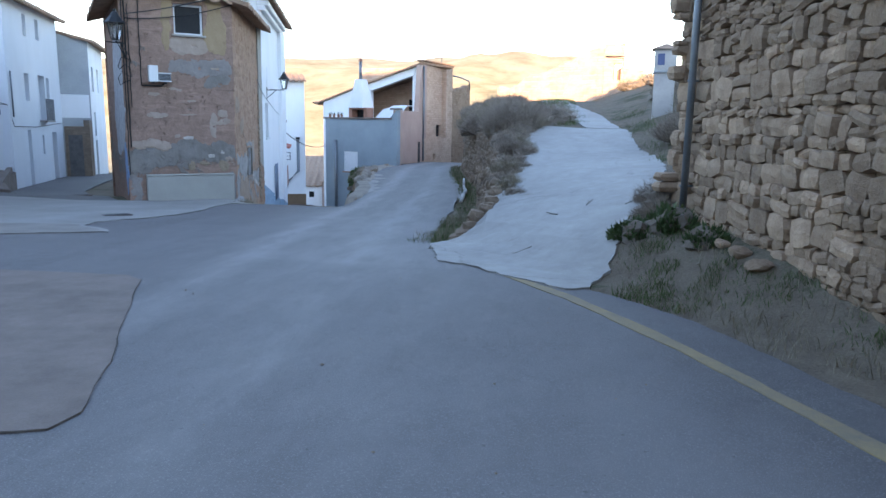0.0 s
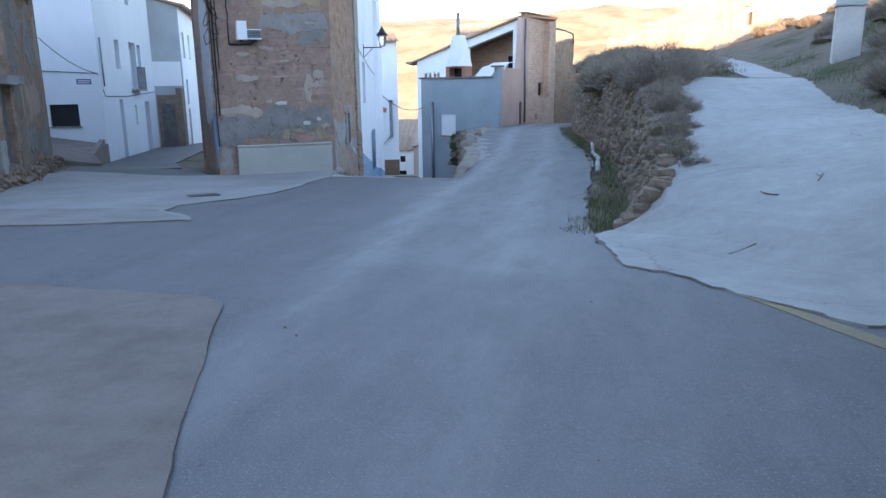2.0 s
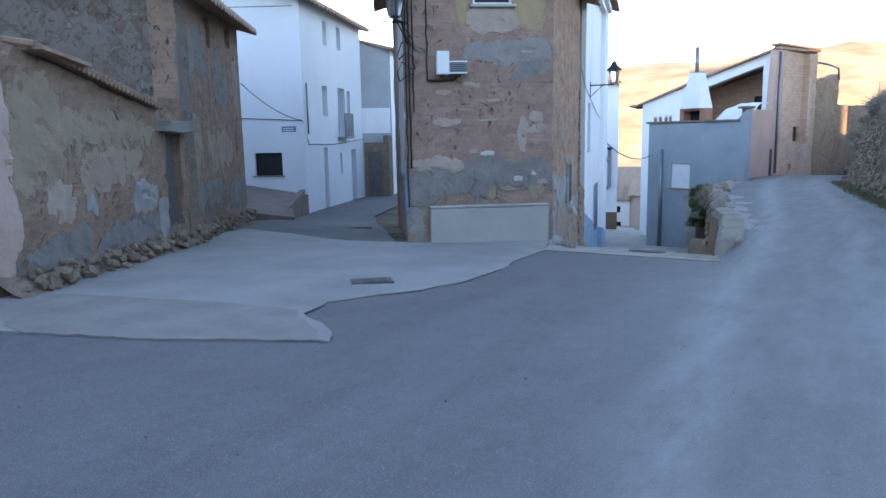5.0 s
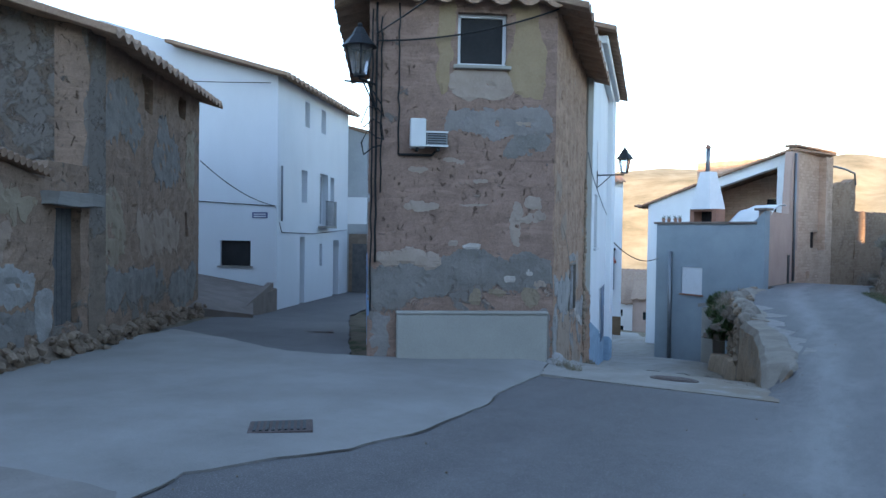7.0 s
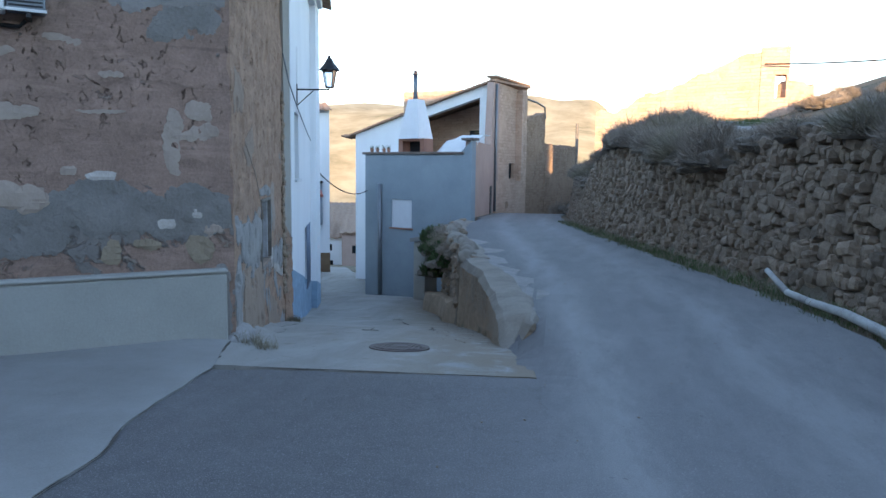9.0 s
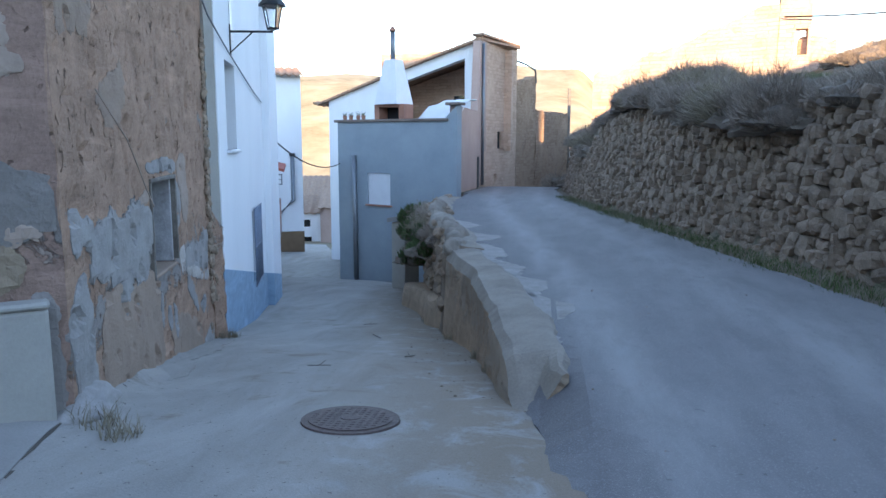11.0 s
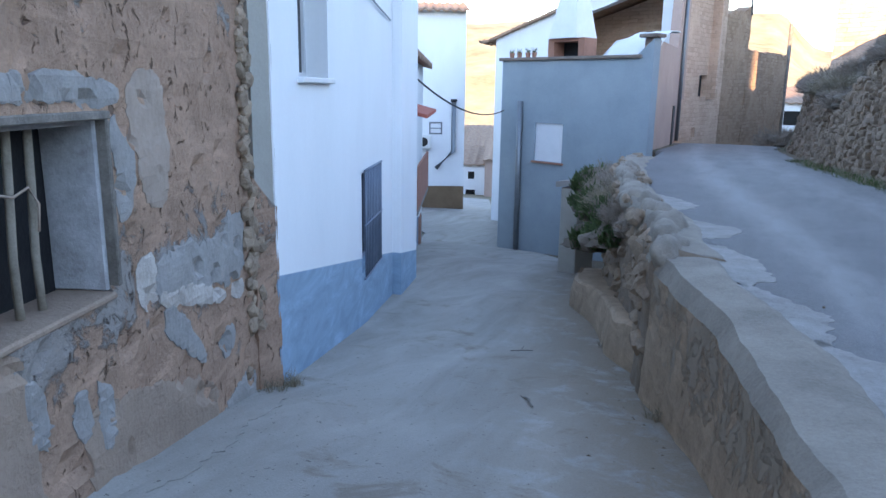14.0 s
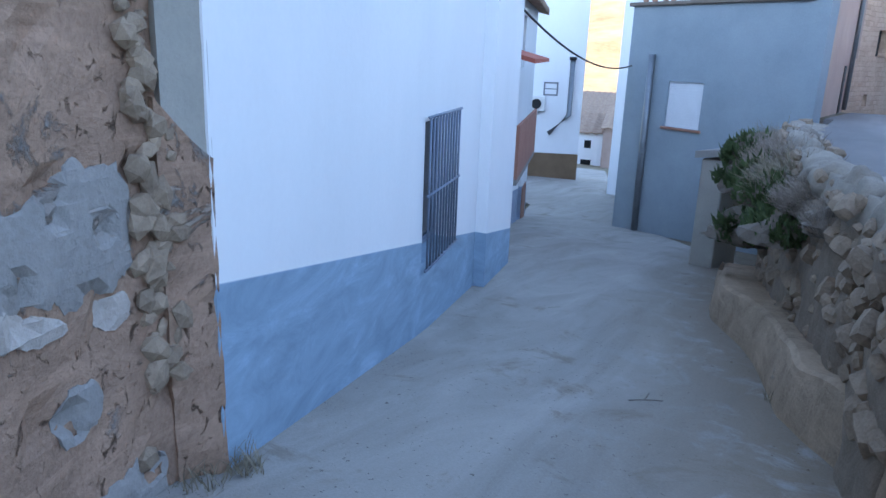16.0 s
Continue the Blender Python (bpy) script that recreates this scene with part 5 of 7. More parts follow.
def rubble_foot(p, q, height, width, seed):
    """Spill of earth along the foot of a wall."""
    m = wall_frame(p, q)
    length = math.hypot(q[0] - p[0], q[1] - p[1])
    n = int(length / 0.08)
    verts = []
    for i in range(n + 1):
        u = length * i / n
        for j in range(7):
            f = j / 6
            w = width * (1 + 0.5 * wobble(u, 1.0, seed, 1.6) + 0.3 * wobble(u, 4.0, seed, 5.0))
            v = m @ Vector((u, 0.12 - (w + 0.12) * f, 0))
            v.z = ground_z(v.x, v.y) - 0.03 + (height * (1 - f) ** 1.3) * (1 + 0.6 * wobble(u, f, seed, 2.2)) + 0.05 * wobble(u, f * 2, seed + 3, 9.0) * (1 - f) + 0.03 * (1 - f)
            verts.append(v)
    faces = [(i * 7 + j, i * 7 + j + 1, i * 7 + 8 + j, i * 7 + 7 + j) for i in range(n) for j in range(6)]
    return tagged(mesh_object("rubble_foot", verts, faces, M_FOOT, None, "", True), "spill of brown earth and rubble along the wall foot", "rubble", "", "structure")


rubble_foot(LA, LB, 0.3, 0.4, 2.0)
rubble_foot(LB, LC, 0.34, 0.3, 7.0)
lroof = thing("lean_to_roof", "narrow strip of clay tiles on the lean-to wall", "roof")
bmt = bmesh.new()
for i in range(30):
    u = 0.9 + 3.4 * i / 30
    z = lerp(u, [(0.9, 3.3), (4.3, 2.7)])
    rod(bmt, lm @ Vector((u, -0.16, z)), lm @ Vector((u, 0.5, z + 0.12)), 0.055, 0.05, 7)
part("tiles", bmt, M_TILE, lroof)
bms = bmesh.new()
box(bms, 0.55, 1.6, -0.25, 0.4, 3.33, 3.38, lm @ Matrix.Rotation(radians(6), 4, "Y"))
part("slab", bms, M_TILE, lroof)

# ---- annex details ----
shut = thing("roller_shutter", "closed white roller shutter with a brick sill", "shutter")
for i in range(18):
    z = -0.48 + 1.14 * i / 18
    box_part("slat", (1.42, 2.48, 0.05, 0.075, z, z + 0.06), M_PAINT_WHITE, shut, am)
box_part("sill", (1.34, 2.56, -0.06, 0.1, -0.55, -0.485), M_BRICKRED, shut, am, 0.01)
rods_part("drain_pipe", [am @ Vector((0.85, -0.08, 1.3)), am @ Vector((0.88, -0.08, -3.6))], 0.09, M_METAL, annex, "grey drain pipe", 10)
box_part("coping", (-0.12, 4.98, -0.08, 0.34, 2.505, 2.6), M_SLAB, annex, am, 0.015)
box_part("coping", (4.9, 5.45, -0.1, 0.34, 3.025, 3.12), M_SLAB, annex, am, 0.015)
oven = thing("barbecue_chimney", "white barbecue oven with a tall tapering chimney", "chimney")
for d in ((1.38, 1.6, 0.5, 1.1, 2.0, 3.05), (2.5, 2.72, 0.5, 1.1, 2.0, 3.05), (1.38, 2.72, 0.5, 1.1, 3.05, 3.15)):
    box_part("brick_side", d, M_BRICKRED, oven, am)
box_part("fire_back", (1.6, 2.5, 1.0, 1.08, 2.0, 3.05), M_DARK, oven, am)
bmo = bmesh.new()
bmesh.ops.create_cone(bmo, cap_ends=True, segments=4, radius1=0.72, radius2=0.34, depth=1.6, matrix=am @ Matrix.Translation((2.02, 0.85, 3.95)) @ Matrix.Rotation(radians(45), 4, "Z"))
part("hood", bmo, M_PAINT_WHITE, oven)
rods_part("flue", [am @ Vector((1.98, 0.85, 4.7)), am @ Vector((1.98, 0.85, 5.75))], 0.09, M_METAL, oven, "", 10)
bmo = bmesh.new()
bmesh.ops.create_cone(bmo, cap_ends=True, segments=10, radius1=0.14, radius2=0.05, depth=0.16, matrix=am @ Matrix.Translation((1.98, 0.85, 5.85)))
part("flue_cap", bmo, M_BRICKRED, oven)
tarp = thing("tarpaulin", "white tarpaulin draped over the terrace parapet", "tarpaulin")
tv, tf = [], []
for i in range(13):
    for j in range(8):
        u = 3.32 + 1.55 * i / 12
        d = 0.5 + 0.22 * j + 0.05 * wobble(i * 0.5, j * 0.4, 2)
        tv.append(am @ Vector((u - 0.3 * smooth(1 - i / 3) * (1 - j / 7), d, 2.45 + 0.85 * smooth(j / 5) - 0.25 * smooth(1 - i / 4) * (j / 7) + 0.04 * wobble(i * 0.7, j * 0.6, 1))))
for i in range(12):
    for j in range(7):
        tf.append((i * 8 + j, i * 8 + 8 + j, i * 8 + 9 + j, i * 8 + j + 1))
tb = mesh_object("sheet", tv, tf, M_TARP, tarp, "", True)
sol = tb.modifiers.new("solid", "SOLIDIFY")
sol.thickness = 0.03
for i, u in enumerate((0.25, 0.55, 0.9, 1.15)):
    flower = thing("flower_pot", "small terracotta pot with a sparse plant on the terrace edge", "flower pot", "pots on the terrace edge")
    bmf = bmesh.new()
    bmesh.ops.create_cone(bmf, cap_ends=True, segments=10, radius1=0.06, radius2=0.09, depth=0.15, matrix=am @ Matrix.Translation((u, 0.14, 2.675)))
    part("pot", bmf, M_BRICKRED, flower)
    bmf = bmesh.new()
    for k in range(24):
        a = rr.random() * 6.28
        rod(bmf, am @ Vector((u, 0.14, 2.74)), am @ Vector((u + 0.1 * math.cos(a), 0.14 + 0.1 * math.sin(a), 2.76 + rr.random() * 0.15)), 0.007, 0.002, 3)
    part("plant", bmf, M_LEAF, flower)
# terrace interior and roof
GQ = (TC[0] - 0.02, TC[1] - 0.1)
gmm = wall_frame(GA, GQ)
tbk = [gmm @ Vector(v) for v in ((3.0, 2.6, 0), (8.6, 2.6, 0))]
wall("terrace_back", tbk[0], tbk[1], 1.4, lambda u: 4.45 + 0.245 * u, 0.15, M_BRICKTOWER, annex)
box_part("terrace_window", (5.6, 6.6, 2.5, 2.58, 2.9, 3.9), M_GLASS, annex, gmm)
tile_roof("roof", (GA[0] - 0.5, GA[1] + 0.25), (GA[0] - 0.1, GA[1] + 1.0), 3.6, 0.5, 0.1, annex, 0.2)


def sloped_roof():
    vs, fs = [], []
    n = 60
    for i in range(n + 1):
        u = -0.6 + 9.2 * i / n
        z = lerp(u, [(-0.6, 3.6), (4.2, 4.93), (8.6, 6.03)]) + 0.03 * (i % 2) + 0.015 * wobble(i * 0.9, 0, 0)
        for d, dz in ((-0.18, 0), (3.4, 0), (3.4, -0.1), (-0.18, -0.1)):
            vs.append(gmm @ Vector((u, d, z + dz)))
    for i in range(n):
        for j in range(4):
            fs.append((i * 4 + j, i * 4 + 4 + j, i * 4 + 4 + (j + 1) % 4, i * 4 + (j + 1) % 4))
    fs += [(0, 1, 2, 3), tuple(n * 4 + j for j in (3, 2, 1, 0))]
    return mesh_object("roof", vs, fs, M_TILE, annex, "tiled roof edge")


sloped_roof()
tm = wall_frame(TC, TD)
box_part("coping", (-0.15, 4.15, -0.12, 0.4, 6.11, 6.22), M_TILE, annex, tm, 0.02)
# black panels paint the shade inside the tower openings
for a, b, c, d in ((1.75, 2.5, 1.5, 2.25), (1.4, 1.75, 0.05, 0.4)):
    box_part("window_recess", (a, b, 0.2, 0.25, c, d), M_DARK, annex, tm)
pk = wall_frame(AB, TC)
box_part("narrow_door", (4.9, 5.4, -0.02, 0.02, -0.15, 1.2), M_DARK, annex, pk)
rods_part("drain_pipe", [pk @ Vector((6.05, -0.07, 5.8)), pk @ Vector((6.05, -0.07, 0.0))], 0.06, M_METAL, annex)
rods_part("aerial", [tm @ Vector((2.8, 0.2, 6.2)), tm @ Vector((2.8, 0.2, 7.4))], 0.02, M_METAL, annex)
rods_part("pipe_bracket", [tm @ Vector((4.1, 0, 5.5)), tm @ Vector((5.4, 0, 5.45)), tm @ Vector((6.6, 0.0, 5.3)), tm @ Vector((6.75, 0, 4.7))], 0.05, M_METAL, ruin)
rods_part("post", [(-0.5, 55.8, -1.5), (-0.5, 55.8, 4.8)], 0.09, M_WOODOLD, ruin)


# ---- loose and small things ----
def lantern(name, base, wall_point, label):
    """Old street lantern on a bracket: base is the foot of the lantern."""
    ob = thing(name, label, "street lamp", "lanterns on the houses")
    b, w = Vector(base), Vector(wall_point)
    bm = bmesh.new()
    rod(bm, w, b + Vector((0, 0, -0.04)), 0.016, seg=6)
    rod(bm, w + Vector((0, 0, -0.3)), w.lerp(b, 0.55) + Vector((0, 0, -0.02)), 0.01, seg=6)
    rod(bm, w + Vector((0, 0, -0.34)), w + Vector((0, 0, 0.1)), 0.018, seg=6)
    part("bracket", bm, M_IRON, ob)
    lo, hi = 0.085, 0.15
    for k in range(4):
        a = math.pi / 4 + k * math.pi / 2
        a2 = a + math.pi / 2
        p0 = b + Vector((lo * math.cos(a), lo * math.sin(a), 0))
        p1 = b + Vector((hi * math.cos(a), hi * math.sin(a), 0.32))
        rods_part("bar", [p0, p1], 0.011, M_IRON, ob, "", 5)
        q0 = b + Vector((lo * math.cos(a2), lo * math.sin(a2), 0))
        q1 = b + Vector((hi * math.cos(a2), hi * math.sin(a2), 0.32))
        mesh_object("pane", [p0, q0, q1, p1], [(0, 1, 2, 3)], M_LAMPGLASS, ob)
    bm = bmesh.new()
    bmesh.ops.create_cone(bm, cap_ends=True, segments=8, radius1=0.21, radius2=0.1, depth=0.13, matrix=Matrix.Translation(b + Vector((0, 0, 0.385))))
    bmesh.ops.create_cone(bm, cap_ends=True, segments=8, radius1=0.1, radius2=0.05, depth=0.09, matrix=Matrix.Translation(b + Vector((0, 0, 0.495))))
    bmesh.ops.create_uvsphere(bm, u_segments=8, v_segments=6, radius=0.03, matrix=Matrix.Translation(b + Vector((0, 0, 0.57))))
    part("cap", bm, M_IRON, ob)
    bm = bmesh.new()
    bmesh.ops.create_cone(bm, cap_ends=True, segments=4, radius1=0.09, radius2=0.09, depth=0.03, matrix=Matrix.Translation(b))
    part("base", bm, M_IRON, ob)
    return ob


lantern("street_lantern", (-6.03, 24.11, 3.45), (-6.62, 23.94, 3.4), "black iron lantern on a bracket above the alley")
lamp_foot = Vector((-7.1, 15.8, 4.2))
big_lamp = lantern("street_lantern", lamp_foot, (-7.12, 16.15, 4.15), "black iron lantern on the corner of the brown house")
big_lamp.matrix_basis = Matrix.Translation(lamp_foot) @ Matrix.Scale(1.2, 4) @ Matrix.Translation(-lamp_foot)
lantern("street_lantern", (-17.1, 33.0, 2.6), (-18.3, 32.6, 2.6), "small black lantern hung on a house wall")

# air conditioner on the front wall
acu = thing("air_conditioner", "white box and grey louvred unit of an air conditioner", "air conditioner")
box_part("white_box", (0.58, 0.8, -0.26, -0.02, 3.24, 3.64), M_PLASTIC, acu, fm, 0.012)
box_part("body", (0.81, 1.11, -0.2, -0.02, 3.26, 3.47), M_METAL, acu, fm, 0.008)
for z in (3.265, 3.46):
    box_part("rail", (0.8, 1.12, -0.215, -0.2, z - 0.012, z + 0.012), M_PLASTIC, acu, fm)
for i in range(5):
    box_part("louvre", (0.83, 1.09, -0.207, -0.2, 3.295 + 0.034 * i, 3.31 + 0.034 * i), M_IRON, acu, fm)
for u in (0.68, 0.98):
    box_part("bracket", (u - 0.02, u + 0.02, -0.24, 0.0, 3.2, 3.235), M_IRON, acu, fm)
rods_part("pipe", [fm @ Vector(v) for v in ((0.42, -0.03, 3.15), (0.9, -0.03, 3.15), (0.95, -0.05, 3.2))], 0.018, M_CABLE, acu)


def cable(points, r=0.012, label="black cable running along the house wall"):
    ob = thing("cable", label, "cable")
    rods_part("wire", points, r, M_CABLE, ob, "", 6)


def sag(a, b, drop, n=14):
    a, b = Vector(a), Vector(b)
    return [a.lerp(b, i / n) - Vector((0, 0, drop * 4 * (i / n) * (1 - i / n))) for i in range(n + 1)]


for k, (u, z0, z1) in enumerate(((0.04, 0.9, 5.2), (0.1, 1.6, 5.3), (0.17, 2.6, 5.1), (0.42, 3.15, 5.3))):
    cable([fm @ Vector((u + 0.025 * wobble(i * 0.9, k, 0), -0.04 - 0.015 * wobble(i, k, 4), z0 + (z1 - z0) * i / 16)) for i in range(17)], 0.012 + 0.004 * (k == 1))
cable([fm @ Vector((0.05 + 0.16 * math.sin(i * 0.9), -0.1 - 0.05 * math.cos(i * 1.3), 3.9 - 0.05 * i + 0.12 * math.cos(i * 1.7))) for i in range(16)], 0.011, "tangle of black cable at the house corner")
cable([fm @ Vector(v) for v in ((-0.35, -0.15, 4.15), (0.0, -0.05, 4.15), (0.1, -0.05, 3.75), (-0.2, -0.12, 4.4))], 0.014, "iron cable bracket at the house corner")
cable(sag(fm @ Vector((0.1, -0.06, 4.85)), (5.6, 7.6, 6.1), 0.5), 0.011, "black overhead cable above the road")
cable(sag(fm @ Vector((0.1, -0.06, 4.75)), fm @ Vector((2.72, -0.08, 5.3)), 0.12), 0.013, "black cable slung across the front wall")
cable(sag((-8.3, 29.3, 2.1), (-9.6, 40.3, 1.0), 0.45), 0.018, "black cable slung across the alley")
cable(sag((-15.2, 19.7, 3.7), (-16.8, 23.9, 2.75), 0.2), 0.012, "thin black cable between the old house and the white house")
cable(sag((-16.7, 23.8, 6.5), (-30, 10, 7.0), 0.4), 0.012, "thin overhead cable beside the white house")
cable(sag((6.3, 41.2, 6.2), (14, 38, 6.3), 0.15), 0.03, "rusty beam end and cable on the ruin")

# covers in the ground
mc = thing("manhole_cover", "round rusty iron manhole cover set in concrete", "manhole cover")
zc = ground_z(-3.36, 18.23) + 0.028
sl = Matrix.Translation((-3.36, 18.23, zc)) @ Matrix.Rotation(math.atan(-0.11), 4, "X")
bm = bmesh.new()
bmesh.ops.create_cone(bm, cap_ends=True, segments=40, radius1=0.33, radius2=0.325, depth=0.02, matrix=sl)
part("frame", bm, M_IRONCOVER, mc)
bm = bmesh.new()
bmesh.ops.create_cone(bm, cap_ends=True, segments=40, radius1=0.28, radius2=0.28, depth=0.012, matrix=sl @ Matrix.Translation((0, 0, 0.012)))
part("lid", bm, M_IRONCOVER, mc)
bm = bmesh.new()
for i in range(-5, 6):
    for j in range(-5, 6):
        if 0.08 < math.hypot(0.048 * i, 0.048 * j) < 0.255:
            box(bm, 0.048 * i - 0.014, 0.048 * i + 0.014, 0.048 * j - 0.014, 0.048 * j + 0.014, 0.015, 0.021, sl)
part("studs", bm, M_IRONCOVER, mc)
bm = bmesh.new()
bmesh.ops.create_cone(bm, cap_ends=True, segments=24, radius1=0.07, radius2=0.066, depth=0.008, matrix=sl @ Matrix.Translation((0, 0, 0.019)))
part("centre_plate", bm, M_IRONCOVER, mc)
gr = thing("drain_grate", "rectangular dark iron drain grate in the concrete", "drain grate")
gz = ground_z(-5.1, 12.34) + 0.034
gt = Matrix.Translation((-5.1, 12.34, gz)) @ Matrix.Rotation(radians(43), 4, "Z") @ Matrix.Rotation(radians(-2), 4, "X")
box_part("frame", (-0.26, 0.26, -0.2, 0.2, -0.03, 0.004), M_IRONCOVER, gr, gt, 0.003)
for i in range(9):
    box_part("bar", (-0.22 + 0.05 * i, -0.195 + 0.05 * i, -0.16, 0.16, 0.004, 0.012), M_IRON, gr, gt)
gr2 = copy_thing(gr, Matrix.Translation((-10.25 + 5.1, 18.55 - 12.34, ground_z(-10.25, 18.55) - gz + 0.03)))

drape("old_concrete_strip", [(-8.6, 9.1), (-6.1, 8.66), (-5.25, 9.0), (-4.4, 9.44), (-3.66, 9.84), (-4.26, 10.24), (-4.72, 10.6), (-5.53, 10.5), (-7.02, 10.05), (-8.2, 9.55)], 0.034, M_STRIP, 0.3, 0.05, "worn tan strip of older concrete in the pavement", "pavement", edge=0.0, grain=0.06)
drape("yellow_line", [(2.95, 7.55), (3.3, 6.95), (3.63, 6.42), (4.1, 5.55), (4.46, 4.84), (4.93, 3.71), (5.19, 3.06), (5.7, 1.5), (5.85, 1.55), (5.34, 3.12), (5.06, 3.78), (4.58, 4.9), (4.22, 5.62), (3.75, 6.5), (3.42, 7.02), (3.02, 7.62)], 0.02, M_YELLOW, 0.3, 0.025, "worn yellow line painted along the road edge", "road marking", edge=0.0)
drape("cement_smear", [(-4.98, 17.75), (-4.85, 17.9), (-4.95, 18.3), (-5.17, 19.3), (-5.52, 20.6), (-5.83, 21.7), (-6.1, 22.5), (-6.5, 22.6), (-6.1, 21.5), (-5.6, 19.8)], 0.03, M_ALLEY, 0.12, 0.09, "pale cement fillet along the foot of the wall", "cement fillet", edge=0.05, grain=0.05)

for k, (y0, y1, w0, w1) in enumerate(((19.1, 20.5, 0.34, 0.5), (20.2, 21.6, 0.42, 0.78), (21.3, 22.5, 0.45, 0.85), (22.4, 23.7, 0.45, 0.78), (23.6, 25.2, 0.42, 0.9), (25.4, 26.6, 0.5, 0.95), (27.2, 28.6, 0.5, 0.9))):
    ys = [y0 + (y1 - y0) * i / 6 for i in range(7)]
    out = [(lerp(y, UPPER_X) + w0 - 0.1, y) for y in ys] + [(lerp(y, UPPER_X) + w0 + (w1 - w0) * math.sin(math.pi * (i + 0.5) / 7) * (1 + 0.5 * wobble(y, k, 2, 3.0)), y) for i, y in list(enumerate(ys))[::-1]]
    drape("cement_spill", out[::-1], 0.016, M_SPILL, 0.12, 0.09, "ragged thin spill of pale cement beside the low wall", "cement spill", edge=0.02, grain=0.03)

# downpipe on the stone wall
dp = thing("downpipe", "grey metal downpipe fixed to the stone wall", "downpipe")
wm = wall_frame((5.18, 9.3), (7.73, -1.0))
rods_part("pipe", [wm @ Vector((0.55, -0.2, 1.0)), wm @ Vector((0.55, -0.2, 6.0))], 0.045, M_METAL, dp, "", 12)
for z in (1.6, 2.9, 4.3):
    rods_part("clip", [wm @ Vector((0.55, -0.26, z)), wm @ Vector((0.55, 0.0, z))], 0.014, M_METAL, dp)

# white pole lying at the foot of the bank
log = thing("fallen_pole", "whitish stripped trunk lying beside the road", "log")
pts = [Vector((x, y, ground_z(x, y) + h)) for x, y, h in ((0.93, 20.3, 0.3), (1.0, 19.7, 0.12), (1.08, 19.2, 0.1), (1.2, 18.5, 0.1), (1.24, 17.6, 0.09), (1.3, 16.7, 0.08))]
bm = bmesh.new()
for i, (a, b) in enumerate(zip(pts, pts[1:])):
    rod(bm, a, b, 0.034 + 0.005 * i, 0.039 + 0.005 * i, 10)
part("trunk", bm, M_BARK, log, "", True)

# twigs and sticks lying about
rt = random.Random(63)
for x, y, turn, ln in ((3.1, 8.9, 0.3, 0.26), (4.05, 10.4, 1.1, 0.3), (3.5, 10.1, 2.2, 0.2), (4.6, 9.9, 0.8, 0.2), (-4.2, 20.2, 0.4, 0.22), (-4.35, 23.4, 1.9, 0.3), (-5.0, 25.6, 0.7, 0.3), (-3.5, 21.2, 1.2, 0.2)):
    stick = thing("dry_twig", "short dry brown twig lying on the concrete", "twig", "twigs on the ground")
    pts = []
    for i in range(5):
        a = turn + 0.35 * wobble(i * 0.7, x, y)
        px, py = x + math.cos(a) * ln * (i / 4 - 0.5), y + math.sin(a) * ln * (i / 4 - 0.5)
        pts.append((px, py, ground_z(px, py) + 0.043))
    rods_part("stem", pts, 0.005 + 0.003 * rt.random(), M_WOODOLD, stick, "", 5)
    mid_p = Vector(pts[2])
    rods_part("side_twig", [mid_p, mid_p + Vector((0.1 * math.cos(turn + 0.8), 0.1 * math.sin(turn + 0.8), 0.02))], 0.005, M_WOODOLD, stick, "", 5)

# pillar with a niche on the hillside
pil = thing("white_pillar", "square whitewashed pillar with a tiled cap and niche", "pillar")
pz = pose(6.42, 19.95, 0, 0, 0, -8)
box_part("shaft", (-0.27, 0.27, -0.27, 0.27, 2.2, 3.8), M_PILLAR, pil, pz, 0.01)
box_part("band", (-0.31, 0.31, -0.31, 0.31, 3.78, 3.84), M_GREYHOUSE, pil, pz, 0.008)
box_part("head", (-0.29, 0.29, -0.29, 0.29, 3.84, 4.4), M_PILLAR, pil, pz, 0.01)
box_part("niche", (-0.2, -0.02, -0.3, -0.285, 3.98, 4.28), M_SIGN, pil, pz)
bm = bmesh.new()
bmesh.ops.create_cone(bm, cap_ends=True, segments=4, radius1=0.52, radius2=0.05, depth=0.16, matrix=pz @ Matrix.Translation((0, 0, 4.48)) @ Matrix.Rotation(radians(45), 4, "Z"))
part("cap", bm, M_TILE, pil)

# ruin on the hill
hr = thing("hill_ruin", "roofless tan masonry ruin on the hill", "ruin")
wall("wall", (0.0, 44.6), (6.2, 41.4), 1.5, lambda u: lerp(u, [(0, 4.5), (1.2, 4.7), (2.2, 5.2), (3.4, 5.5), (3.6, 5.4), (4.6, 6.0), (6, 6.6), (7, 6.7)]), 0.5, M_BRICKTOWER, hr, (), 0.25, rough(0.05, 2, 6), 0.25)
wall("wall", (6.22, 41.4), (7.25, 41.2), 1.5, 6.9, 0.6, M_BRICKTOWER, hr, [(0.55, 0.95, 4.9, 5.8)], 0.25, rough(0.05, 2, 7), 0.1)
wall("wall", (7.27, 41.3), (8.6, 42.4), 1.5, 5.6, 0.5, M_BRICKTOWER, hr, (), 0.25, rough(0.05, 2, 8), 0.4)

